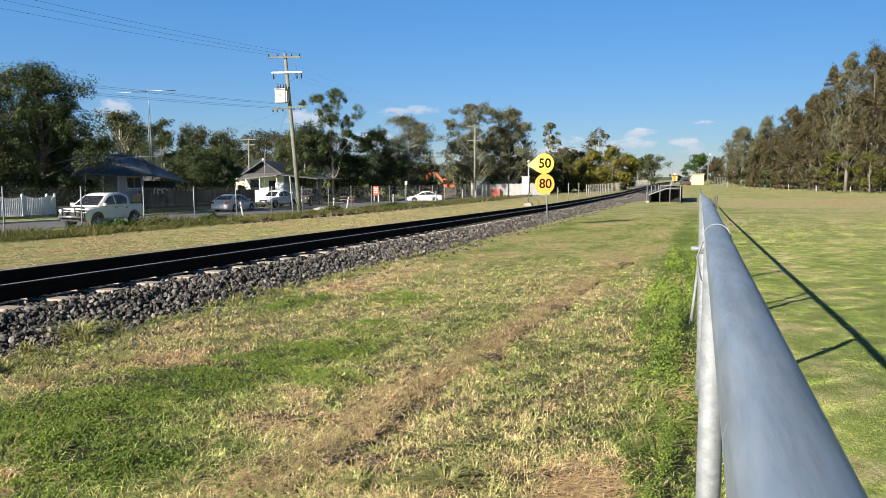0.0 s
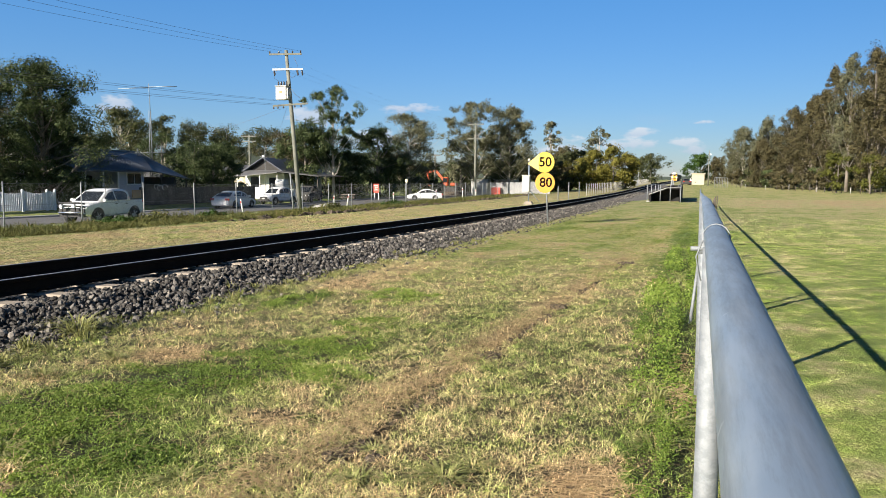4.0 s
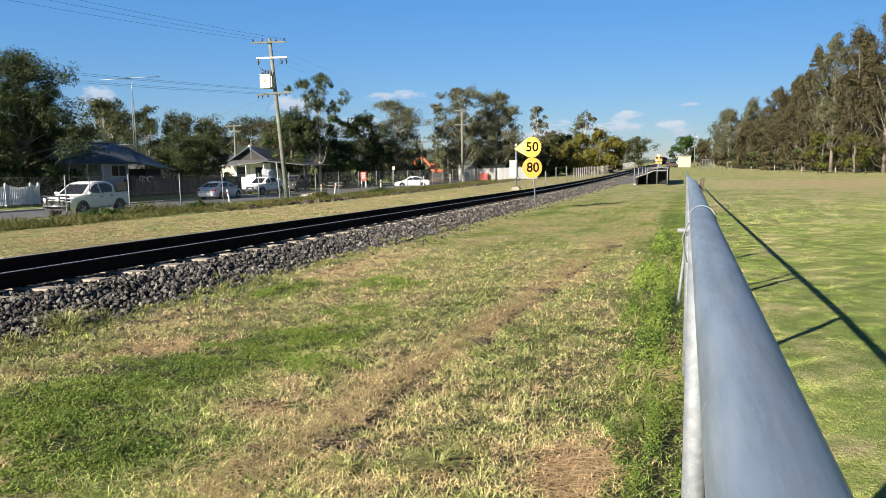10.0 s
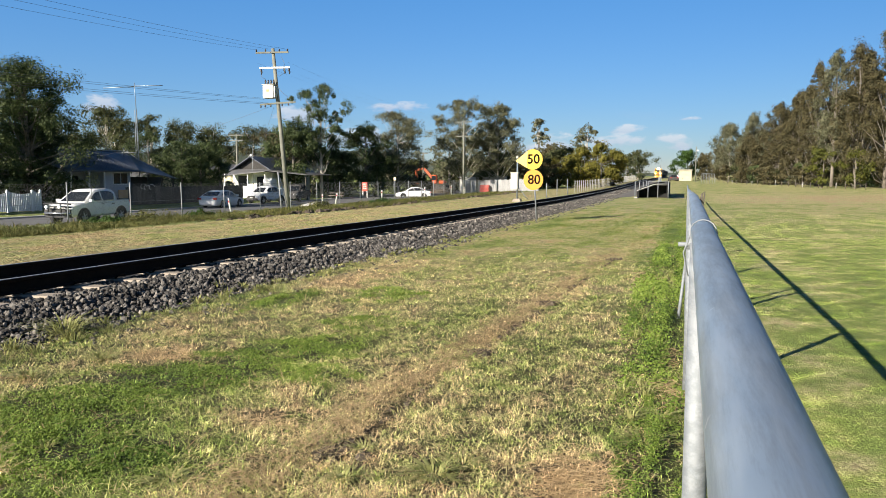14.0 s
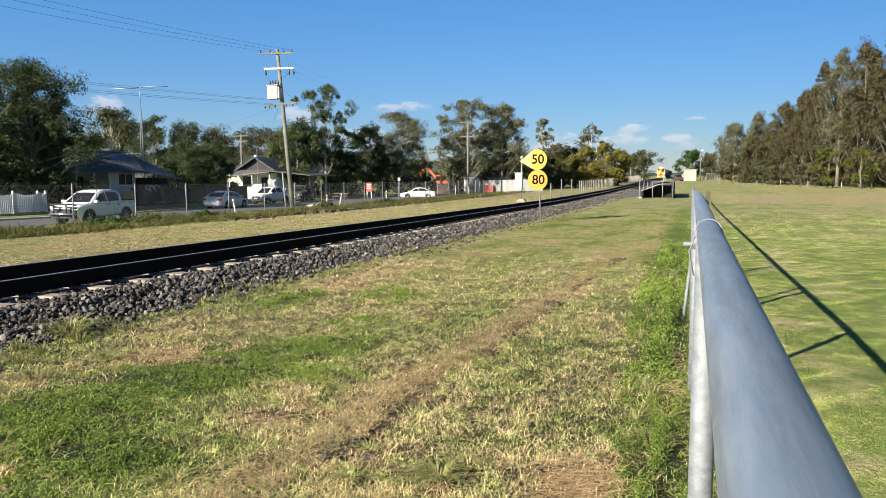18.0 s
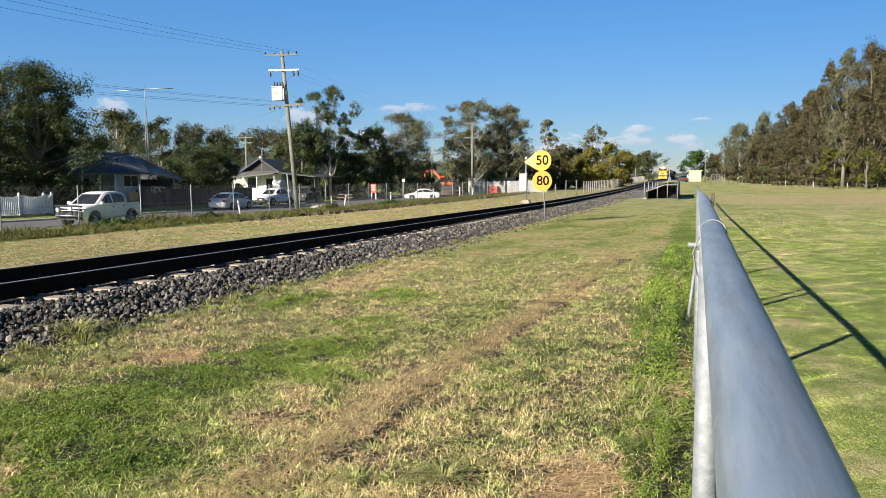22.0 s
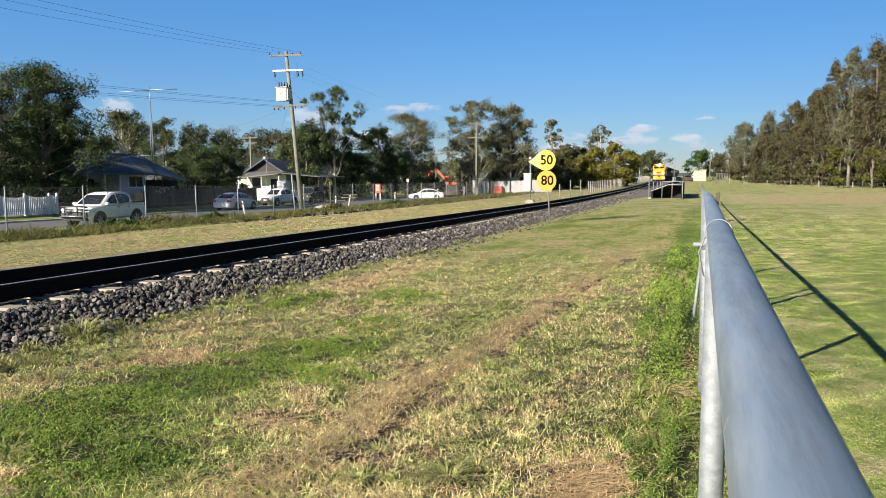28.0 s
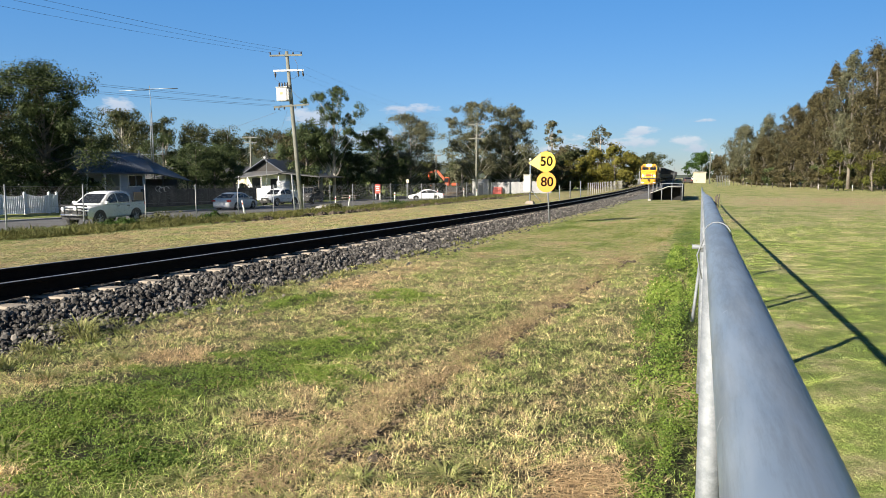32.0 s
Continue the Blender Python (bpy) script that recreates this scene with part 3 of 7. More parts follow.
def blades(name, label, rng, n, xr, yr, density, height, width, mat, lean=0.6, keep=None, grow=5.0, tuft=9, near=0.05, uneven=(0.45, 1.6), single=False, wide=1.7):
    """Grass in tufts: bent blades of two faces each (one with "single"), scattered; with "near" they coarsen along y."""
    m = n // tuft
    u = rng.uniform(0, 1, m)
    y = yr[0] * (yr[1] / yr[0]) ** u if density == "near" else rng.uniform(yr[0], yr[1], m)
    x = rng.uniform(xr[0], xr[1], m) if xr[1] else xr[0] + rng.uniform(0, 1, m) * (0.30 * y + 0.5)
    if density == "near":
        k = rng.uniform(0, 1, m) < np.clip((yr[1] - y) / (0.6 * yr[1]), 0, 1)
        x, y = x[k], y[k]
    if keep is not None:
        k = keep(x, y)
        x, y = x[k], y[k]
    far = np.clip(y / grow, 0.8, wide) if density == "near" else np.ones(len(x))
    tall = rng.uniform(uneven[0], uneven[1], len(x))
    x, y, far, tall = (np.repeat(a, tuft) for a in (x, y, far, tall))
    n = len(x)
    x = x + rng.normal(0, near * 0.6, n) * far ** 0.5
    y = y + rng.normal(0, near * 0.6, n) * far ** 0.5
    z = np.interp(y, FALL_Y, FALL_Z) + np.interp(x, SIDE_X, SIDE_Z) - 0.012
    a = rng.uniform(0, 2 * np.pi, n)
    h = rng.uniform(height[0], height[1], n) * (0.65 + 0.35 * far) * tall
    w = rng.uniform(width[0], width[1], n) * far
    le = rng.uniform(0.15, lean, n) * h * 2.0
    px_, py_ = -np.sin(a) * w / 2, np.cos(a) * w / 2
    lx, ly = np.cos(a) * le, np.sin(a) * le
    tip = np.stack([x + lx, y + ly, z + h * (1.0 - 0.25 * rng.uniform(0, 1, n))], -1)
    if single:
        v = np.stack([np.stack([x + px_, y + py_, z], -1), tip, np.stack([x - px_, y - py_, z + 0.2 * h], -1)], 1).astype(np.float32)
        f = np.arange(3 * n).reshape(-1, 3)
    else:
        v = np.stack([np.stack([x, y, z], -1), np.stack([x + px_ + lx * 0.4, y + py_ + ly * 0.4, z + h * 0.7], -1), tip,
                      np.stack([x - px_ + lx * 0.4, y - py_ + ly * 0.4, z + h * 0.7], -1)], 1).astype(np.float32)
        o = np.arange(n)[:, None] * 4
        f = np.concatenate([o + [0, 1, 3], o + [1, 2, 3]])
    me = raw_mesh(name, v.reshape(-1, 3), f, mat)
    return tagged(new(name, me), label, "grass", kind="stuff")


def in_view(x, y, pad=0.5):
    """The wedge of ground that the camera looks over."""
    return (x > -1.25 * y - pad) & (x < 0.30 * y + pad)


rng = np.random.default_rng(11)


def sward(x, y):
    """False for most places under thick clover, where few blades stand."""
    thick = np.zeros(len(x), bool)
    for cx, cy, rx, ry, k in PATCHES:
        if k > 0.19:
            thick |= ((x - cx) / rx) ** 2 + ((y - cy) / ry) ** 2 < 0.75
    return ~thick | (rng.uniform(0, 1, len(x)) < 0.45)


rut_gap = lambda x, y: (np.abs(x + 1.73 - 0.055 * y + 0.03 * np.sin(y * 5)) > 0.022 + 0.03 * np.sin(y * 2.1)) | (y > 14)
blades("grass", "short mown grass of green and dry blades", rng, 400000, (-5.3, 0.45), (2.3, 14.0), "near", (0.013, 0.038), (0.0022, 0.0046), "blade", 1.45,
       lambda x, y: in_view(x, y) & (x > -5.0 - 0.02 * y) & rut_gap(x, y) & sward(x, y), 7.5, uneven=(0.25, 1.9))
blades("grass", "short mown grass seen from farther off", rng, 300000, (-5.6, 0.6), (8.0, 44.0), "near", (0.012, 0.030), (0.003, 0.006), "far_blade", 1.5,
       lambda x, y: in_view(x, y) & rut_gap(x, y) & (y - 8.0 > 4.0 * rng.uniform(0, 1, len(x))), 11.0, 4, 0.08, (0.6, 1.4), True, 2.0)
blades("oval_grass", "close-cut green grass of a sports oval", rng, 440000, (0.1, 0), (2.6, 40.0), "near", (0.009, 0.021), (0.0026, 0.0050), "oval_blade", 0.9,
       lambda x, y: in_view(x, y), 8.0, 3, 0.09, (0.6, 1.4), True, 2.6)
blades("oval_grass", "close-cut green grass beside the rail fence", rng, 130000, (0.1, 0), (2.6, 12.0), "near", (0.008, 0.018), (0.0024, 0.0044), "oval_blade", 0.8,
       lambda x, y: in_view(x, y), 8.0, 3, 0.09, (0.6, 1.4), True, 2.0)
blades("trackside_grass", "dry mown grass beyond the track", rng, 150000, (-18.6, -9.0), (8.0, 80.0), "near", (0.018, 0.040), (0.003, 0.006), "trackside_blade", 1.2,
       lambda x, y: in_view(x, y), 12.0, 9, 0.08, (0.2, 1.9), True, 1.8)


def make_clover():
    """Small flat leaves in the green patches and along the rail fence."""
    rng = np.random.default_rng(17)
    P = []
    for cx, cy, rx, ry, k in PATCHES:
        if k > 0.13 and cy < (16 if cx > -0.5 else 12):
            n = int(min(9000, (7600 if cx < -0.5 else 8200) * rx * ry * 4 / max(0.8, (cy / 4.0) ** 1.6)))
            m = 16
            sa, sr = rng.uniform(0, 2 * np.pi, m), np.sqrt(rng.uniform(0, 1, m)) * 1.05
            pick = rng.integers(0, m, n)
            ox, oy = sr[pick] * np.cos(sa[pick]) + rng.normal(0, 0.13, n), sr[pick] * np.sin(sa[pick]) + rng.normal(0, 0.13, n)
            r, a = np.hypot(ox, oy), np.arctan2(oy, ox)
            tall = (0.12 if cy > 5 else 0.07) if cx > -0.5 else 0.045
            fine = (0.95 if cy > 5 else 0.75) if cx > -0.5 else 0.9
            P.append(np.stack([cx + rx * r * np.cos(a), cy + ry * r * np.sin(a), rng.uniform(0.008, tall, n) * np.clip(1.2 - r, 0.3, 1.0), np.full(n, fine * max(1.0, cy / 5.0))], -1))
    P = np.concatenate(P)
    n = len(P)
    z = np.interp(P[:, 1], FALL_Y, FALL_Z) + np.interp(P[:, 0], SIDE_X, SIDE_Z) + P[:, 2]
    c = np.stack([P[:, 0], P[:, 1], z], -1)
    nm = rng.normal(size=(n, 3)) * 0.7 + np.array([-0.3, -0.5, 1.0])
    nm /= np.linalg.norm(nm, axis=1)[:, None]
    u = np.cross(nm, rng.normal(size=(n, 3)))
    u /= np.linalg.norm(u, axis=1)[:, None]
    w = np.cross(nm, u)
    r = (rng.uniform(0.0034, 0.0085, n) * P[:, 3])[:, None]
    V = np.stack([c - u * r, c - u * r * 0.2 + w * r * 0.9, c + u * r, c - u * r * 0.2 - w * r * 0.9], 1).reshape(-1, 3)
    me = raw_mesh("clover", V, np.arange(4 * n).reshape(-1, 4), "clover")
    tagged(new("clover", me), "low bright green clover in patches on the turf", "clover", kind="stuff")


make_clover()


def make_tussocks():
    """Longer grass left standing by the ballast, and one tussock among the stones."""
    rng = np.random.default_rng(19)
    C = [(-5.0, 4.95, 0.17, 150, 0.26), (-5.15, 5.15, 0.12, 60, 0.2)]
    for cx, cy, h, n, r in ((-1.0, 3.02, 0.06, 150, 0.14), (-0.92, 3.2, 0.05, 80, 0.10), (-1.35, 2.9, 0.045, 70, 0.09), (-0.12, 3.75, 0.07, 90, 0.14), (-0.05, 4.15, 0.07, 80, 0.13), (-2.1, 2.62, 0.05, 90, 0.12), (-3.15, 2.62, 0.05, 90, 0.13), (-4.1, 3.75, 0.07, 90, 0.12), (-4.0, 4.3, 0.08, 90, 0.12)):
        C.append((cx, cy, h, n, r))
    for i in range(70):
        y = 3.4 * (18 / 3.4) ** rng.uniform()
        C.append((-4.75 + rng.normal(0, 0.16) - 0.01 * y, y, rng.uniform(0.05, 0.13), 40, 0.10))
    for i in range(14):
        C.append((rng.uniform(-3.6, -0.3), rng.uniform(2.6, 5.5), rng.uniform(0.03, 0.06), 40, 0.07))
    for i in range(16):
        C.append((-0.2 + rng.normal(0, 0.1), rng.uniform(3.0, 12.0), rng.uniform(0.05, 0.10), 40, 0.08))
    V = []
    for cx, cy, h, n, r in C:
        a = rng.uniform(0, 2 * np.pi, n)
        q = r * 0.35 * np.sqrt(rng.uniform(0, 1, n))
        x, y = cx + q * np.cos(a), cy + q * np.sin(a)
        z = np.full(n, zg(cx, cy) - 0.01)
        hh = h * rng.uniform(0.5, 1.15, n)
        out = r * rng.uniform(0.3, 1.5, n)
        w = rng.uniform(0.003, 0.006, n)
        px_, py_ = -np.sin(a) * w, np.cos(a) * w
        V.append(np.stack([np.stack([x, y, z], -1), np.stack([x + px_ + np.cos(a) * out * 0.35, y + py_ + np.sin(a) * out * 0.35, z + hh * 0.75], -1),
                           np.stack([x + np.cos(a) * out, y + np.sin(a) * out, z + hh * rng.uniform(0.75, 1.05, n)], -1),
                           np.stack([x - px_ + np.cos(a) * out * 0.35, y - py_ + np.sin(a) * out * 0.35, z + hh * 0.75], -1)], 1).reshape(-1, 3))
    V = np.concatenate(V)
    o = np.arange(len(V) // 4)[:, None] * 4
    me = raw_mesh("tussocks", V, np.concatenate([o + [0, 1, 3], o + [1, 2, 3]]), "tussock")
    tagged(new("tussocks", me), "long yellow-green grass tussocks beside the ballast", "grass", kind="stuff")


make_tussocks()


def make_straw():
    """Cut stalks lying loose on the turf."""
    rng = np.random.default_rng(23)
    n = 9000
    y = 2.4 * (14 / 2.4) ** rng.uniform(0, 1, n)
    x = np.where(rng.uniform(0, 1, n) < 0.45, -1.87 + 0.055 * y + rng.normal(0, 0.10, n), rng.uniform(-4.6, 0.1, n))
    z = np.interp(y, FALL_Y, FALL_Z) + rng.uniform(0.008, 0.045, n)
    a = rng.uniform(0, 2 * np.pi, n)
    L, w = rng.uniform(0.012, 0.045, n), rng.uniform(0.0012, 0.0025, n) * np.clip(y / 5, 0.8, 2)
    d = np.stack([np.cos(a), np.sin(a), rng.normal(0, 0.25, n)], -1) * L[:, None]
    s = np.stack([-np.sin(a), np.cos(a), np.zeros(n)], -1) * w[:, None]
    c = np.stack([x, y, z], -1)
    V = np.stack([c - d - s, c + d - s, c + d + s, c - d + s], 1).reshape(-1, 3)
    me = raw_mesh("straw", V, np.arange(4 * n).reshape(-1, 4), "straw")
    tagged(new("straw", me), "pale dry cut stalks lying on the turf", "straw", kind="stuff")


make_straw()


def make_hay():
    """Long dead stalks combed over in flat swathes: the largest beside the fence."""
    rng = np.random.default_rng(29)
    V = []
    for cx, cy, rx, ry, n, turn in ((-0.40, 3.10, 0.13, 0.24, 620, 0.5), (-0.02, 4.75, 0.07, 0.25, 130, 0.2), (-0.02, 5.7, 0.07, 0.3, 90, 0.0), (-3.7, 4.5, 0.40, 0.12, 200, 0.3), (-2.15, 3.42, 0.22, 0.10, 150, 0.9),
                                     (-1.80, 4.1, 0.10, 0.5, 300, 1.2), (-1.60, 5.2, 0.10, 0.6, 260, 1.3), (-1.42, 7.0, 0.12, 1.0, 220, 1.3), (-0.4, 10.8, 0.2, 0.5, 90, 0.2), (-1.9, 2.75, 0.12, 0.12, 80, 0.5)):
        x, y = cx + rx * 0.75 * rng.normal(size=n), cy + ry * 0.75 * rng.normal(size=n)
        way = turn + rng.normal(0, 0.6, n) - 2.4 * (x - cx)
        L = rng.uniform(0.03, 0.13, n)
        bend = rng.normal(0, 0.25, n)
        w = rng.uniform(0.0007, 0.0018, n)
        z0 = np.array([zg(p, r) for p, r in zip(x, y)]) + rng.uniform(0.0, 0.035, n)
        pts = []
        for f in (-0.5, 0.0, 0.5):
            d = way + bend * f * 2
            pts.append(np.stack([x + L * f * np.cos(d), y + L * f * np.sin(d), z0 + 0.02 * (0.25 - f * f) + rng.normal(0, 0.004, n)], -1))
        side = np.stack([-np.sin(way) * w, np.cos(way) * w, np.full(n, 0.0006)], -1)
        V.append(np.stack([pts[0] - side, pts[1] - side, pts[2] - side, pts[2] + side, pts[1] + side, pts[0] + side], 1).reshape(-1, 3))
    V = np.concatenate(V)
    o = np.arange(len(V) // 6)[:, None] * 6
    me = raw_mesh("dead_hay", V, np.concatenate([o + [0, 1, 4, 5], o + [1, 2, 3, 4]]), "straw")
    tagged(new("dead_hay", me), "flattened swathes of long dead grass stalks", "straw", kind="stuff")


make_hay()

# ---- railway ----


def make_track():
    y0, y1 = -6.0, 520.0
    ys = [y0 + 3 * i for i in range(22)] + [60 + 10 * i for i in range(47)]
    # ballast bed
    bed = Shape()
    prof = [(-2.45, -0.06), (-1.35, RAIL_TOP - 0.20), (1.35, RAIL_TOP - 0.20), (2.45, -0.10)]
    bed.loft([[(TRACK_X + px_, y, float(fall(y)) + pz + (0.045 if y > 45 and pz > 0 else 0.0)) for px_, pz in prof] for y in ys], 0, False, False, False)
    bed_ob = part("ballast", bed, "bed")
    tagged(bed_ob, "dark grey crushed-stone ballast under the track", "ballast", kind="stuff")
    track = thing("railway_track", "single narrow-gauge track on pale concrete sleepers", "railway track", kind="structure")
    half = [(0.0715, 0.0), (0.0715, 0.012), (0.012, 0.032), (0.010, 0.115), (0.035, 0.128), (0.035, 0.158)]
    outline = half + [(-a, b) for a, b in reversed(half)]
    for sx in (-1, 1):
        cx = TRACK_X + sx * (GAUGE / 2 + 0.035)
        rail = Shape()
        rail.loft([[(cx + a, y, float(fall(y)) + RAIL_TOP - 0.162 + b) for a, b in outline] for y in ys], 0)
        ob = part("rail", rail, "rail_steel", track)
        head = Shape()
        head.loft([[(cx - 0.016, y, float(fall(y)) + RAIL_TOP - 0.003), (cx + 0.020, y, float(fall(y)) + RAIL_TOP - 0.003), (cx + 0.016, y, float(fall(y)) + RAIL_TOP + 0.001), (cx - 0.016, y, float(fall(y)) + RAIL_TOP + 0.001)] for y in ys], 0)
        part("rail_head", head, "rail_head", ob, "bright worn running surface")
    sl = Shape()
    sl.loft([[(-1.06, -0.12, -0.2), (-1.06, 0.12, -0.2), (-1.04, 0.095, 0.0), (-1.04, -0.095, 0.0)], [(-0.3, -0.11, -0.2), (-0.3, 0.11, -0.2), (-0.3, 0.085, -0.02), (-0.3, -0.085, -0.02)],
             [(0.3, -0.11, -0.2), (0.3, 0.11, -0.2), (0.3, 0.085, -0.02), (0.3, -0.085, -0.02)], [(1.06, -0.12, -0.2), (1.06, 0.12, -0.2), (1.04, 0.095, 0.0), (1.04, -0.095, 0.0)]])
    sl_me = finish(sl.mesh("sleeper"), "concrete")
    clip = Shape()
    clip.tube([(0.06, -0.05, 0.0), (0.12, -0.05, 0.045), (0.14, 0.0, 0.05), (0.12, 0.05, 0.045), (0.06, 0.05, 0.03)], 0.011, 5)
    clip_me = finish(clip.mesh("rail_clip"), "rail_steel")
    rng_ = random.Random(4)
    for i in range(200):
        y = 0.05 + 0.665 * i
        if y < 130:
            s = part("sleeper", sl_me, "", track, m=pose(TRACK_X + rng_.uniform(-0.02, 0.02), y, float(fall(y)) + RAIL_TOP - 0.168, rng_.uniform(-0.5, 0.5), 0, rng_.uniform(-0.8, 0.8)))
            if y < 22:
                part("rail_clip", clip_me, "", s, m=pose(GAUGE / 2 + 0.035, 0, 0.0))
    return track


make_track()


def make_stones():
    """Broken stones on the shoulder and between the sleepers, largest and densest where they are seen close."""
    rng = np.random.default_rng(7)
    g = (1 + 5 ** 0.5) / 2
    ico = np.array([(-1, g, 0), (1, g, 0), (-1, -g, 0), (1, -g, 0), (0, -1, g), (0, 1, g), (0, -1, -g), (0, 1, -g), (g, 0, -1), (g, 0, 1), (-g, 0, -1), (-g, 0, 1)]) / 1.9
    ico_f = np.array([(0, 11, 5), (0, 5, 1), (0, 1, 7), (0, 7, 10), (0, 10, 11), (1, 5, 9), (5, 11, 4), (11, 10, 2), (10, 7, 6), (7, 1, 8), (3, 9, 4), (3, 4, 2), (3, 2, 6), (3, 6, 8), (3, 8, 9), (4, 9, 5), (2, 4, 11), (6, 2, 10), (8, 6, 7), (9, 8, 1)])
    cube = np.array([(x, y, z) for z in (-1, 1) for y in (-1, 1) for x in (-1, 1)], float) * 0.66
    cube_f = np.array([(0, 2, 3), (0, 3, 1), (4, 5, 7), (4, 7, 6), (0, 1, 5), (0, 5, 4), (1, 3, 7), (1, 7, 5), (3, 2, 6), (3, 6, 7), (2, 0, 4), (2, 4, 6)])
    for n, y0, y1, base, tri in ((20000, 2.6, 15.0, ico, ico_f), (26000, 13.0, 95.0, cube, cube_f)):
        off = rng.uniform(-1.15, 2.85, n)
        y = y0 * (y1 / y0) ** rng.uniform(0, 1, n)
        skirt = rng.uniform(0, 1, n)
        keep = (off < 2.3) | (skirt < 0.3)
        keep &= ~((np.abs(off - 0.57) < 0.1) | (np.abs(off + 0.57) < 0.1))
        keep &= ~((np.abs((y - 0.05 + 0.3325) % 0.665 - 0.3325) < 0.135) & (np.abs(off) < 1.03 + 0.08 * rng.uniform(0, 1, n)))
        off, y = off[keep], y[keep]
        n, k = len(off), len(base)
        top = np.interp(off, (-1.35, 1.35, 2.45, 3.0), (RAIL_TOP - 0.19, RAIL_TOP - 0.19, -0.04, -0.03))
        z = np.interp(y, FALL_Y, FALL_Z) + top + rng.uniform(-0.015, 0.038, n) - np.where(np.abs(off) < 1.15, 0.04, 0.0)
        size = rng.uniform(0.017, 0.036, n) * np.clip(0.85 + y / 40.0, 0.95, 2.4)
        bumpy = rng.uniform(0.72, 1.22, (n, k, 1))
        sq = rng.uniform(0.62, 1.25, (n, 1, 3))
        q = rng.normal(size=(n, 4))
        q /= np.linalg.norm(q, axis=1)[:, None]
        w, a, b, c = q.T
        R = np.stack([1 - 2 * (b * b + c * c), 2 * (a * b - c * w), 2 * (a * c + b * w), 2 * (a * b + c * w), 1 - 2 * (a * a + c * c), 2 * (b * c - a * w), 2 * (a * c - b * w), 2 * (b * c + a * w), 1 - 2 * (a * a + b * b)], -1).reshape(n, 3, 3)
        v = np.einsum("nij,nkj->nki", R, base[None] * bumpy * sq * size[:, None, None])
        v += np.stack([TRACK_X + off, y, z], -1)[:, None, :]
        f = (np.arange(n)[:, None, None] * k + tri[None]).reshape(-1, 3)
        me = raw_mesh("ballast_stones", v.reshape(-1, 3), f, "stone")
        tagged(new("ballast_stones", me), "loose broken dark grey ballast stones", "ballast", kind="stuff")


make_stones()

# ---- rail fence of the oval ----
FENCE_X0, FENCE_K = 0.047, 0.0125


def fence_x(y):
    return FENCE_X0 + FENCE_K * y


def fence_z(y):
    return float(np.interp(y, (-8, 0, 5, 10, 30, 42), (1.17, 1.168, 1.175, 1.09, 0.80, 0.70)))


def make_oval_fence():
    fence = thing("oval_fence", "galvanised pipe-rail fence around the oval", "fence", kind="")
    a = Shape()
    ys = [-6, -3, -1, 0.0, 1.0, 2.0, 3.0, 4.0, 5.0, 6.0, 8.0, 10.0, 14, 18, 22, 26, 30, 36, 42, 50]
    a.tube([(fence_x(y), y, fence_z(y)) for y in ys], 0.030, 28)
    part("top_rail", a, "galv", fence, "thick galvanised top rail")
    for i, y in enumerate((-4.1, -1.15, 1.85, 4.75, 7.36, 10.45, 13.7, 16.7, 19.7, 22.7, 25.7, 28.7, 31.7, 34.7, 37.7, 40.7, 43.7, 46.7, 49.7)):
        x = fence_x(y) - 0.004
        p = Shape()
        p.tube([(x, y, zg(x, y) - 0.1), (x, y, fence_z(y) - 0.012)], 0.029, 18)
        part("post", p, "galv_old", fence)
    # wire ties round the rail, with a loose tail
    for y in (2.02,):
        t = Shape()
        x, z = fence_x(y), fence_z(y)
        t.tube([(x + 0.034 * math.cos(q), y + 0.02 * math.sin(q), z + 0.034 * math.sin(q)) for q in [i * math.pi / 8 for i in range(-2, 15)]], 0.0018, 6)
        t.tube([(x - 0.034, y - 0.01, z - 0.01), (x - 0.048, y - 0.02, z - 0.05), (x - 0.04, y, z - 0.09), (x - 0.034, y + 0.02, z - 0.115), (x - 0.01, y + 0.02, z - 0.12)], 0.0022, 5)
        part("wire_tie", t, "galv_old", fence, "bent tie wire")
    k = Shape()
    y = 4.75
    x = fence_x(y)
    k.tube([(x - 0.085, y - 0.02, 0.90), (x + 0.02, y - 0.02, 0.90)], 0.014, 10)
    k.tube([(x - 0.004, y, 0.87), (x - 0.004, y, 0.93)], 0.034, 12)
    part("rail_clamp", k, "galv_old", fence, "steel rail clamp")
    k = Shape()
    k.tube([(fence_x(7.72), 7.72, zg(0, 7.72) - 0.05), (fence_x(7.72), 7.72, fence_z(7.72) - 0.02)], 0.019, 10)
    part("post", k, "galv_old", fence, "thin extra post at the rail joint")
    k = Shape()
    k.tube([(fence_x(q), q, fence_z(q)) for q in (7.66, 7.78)], 0.034, 16)
    part("rail_joint", k, "galv_old", fence, "bolted rail joint sleeve")
    st = Shape()
    st.tube([(fence_x(7.65) - 0.09, 7.5, zg(0, 7.5) - 0.03), (fence_x(7.65) - 0.03, 7.66, 0.48)], 0.016, 8)
    part("stay", st, "galv_old", fence, "leaning stay bar")
    return fence


make_oval_fence()


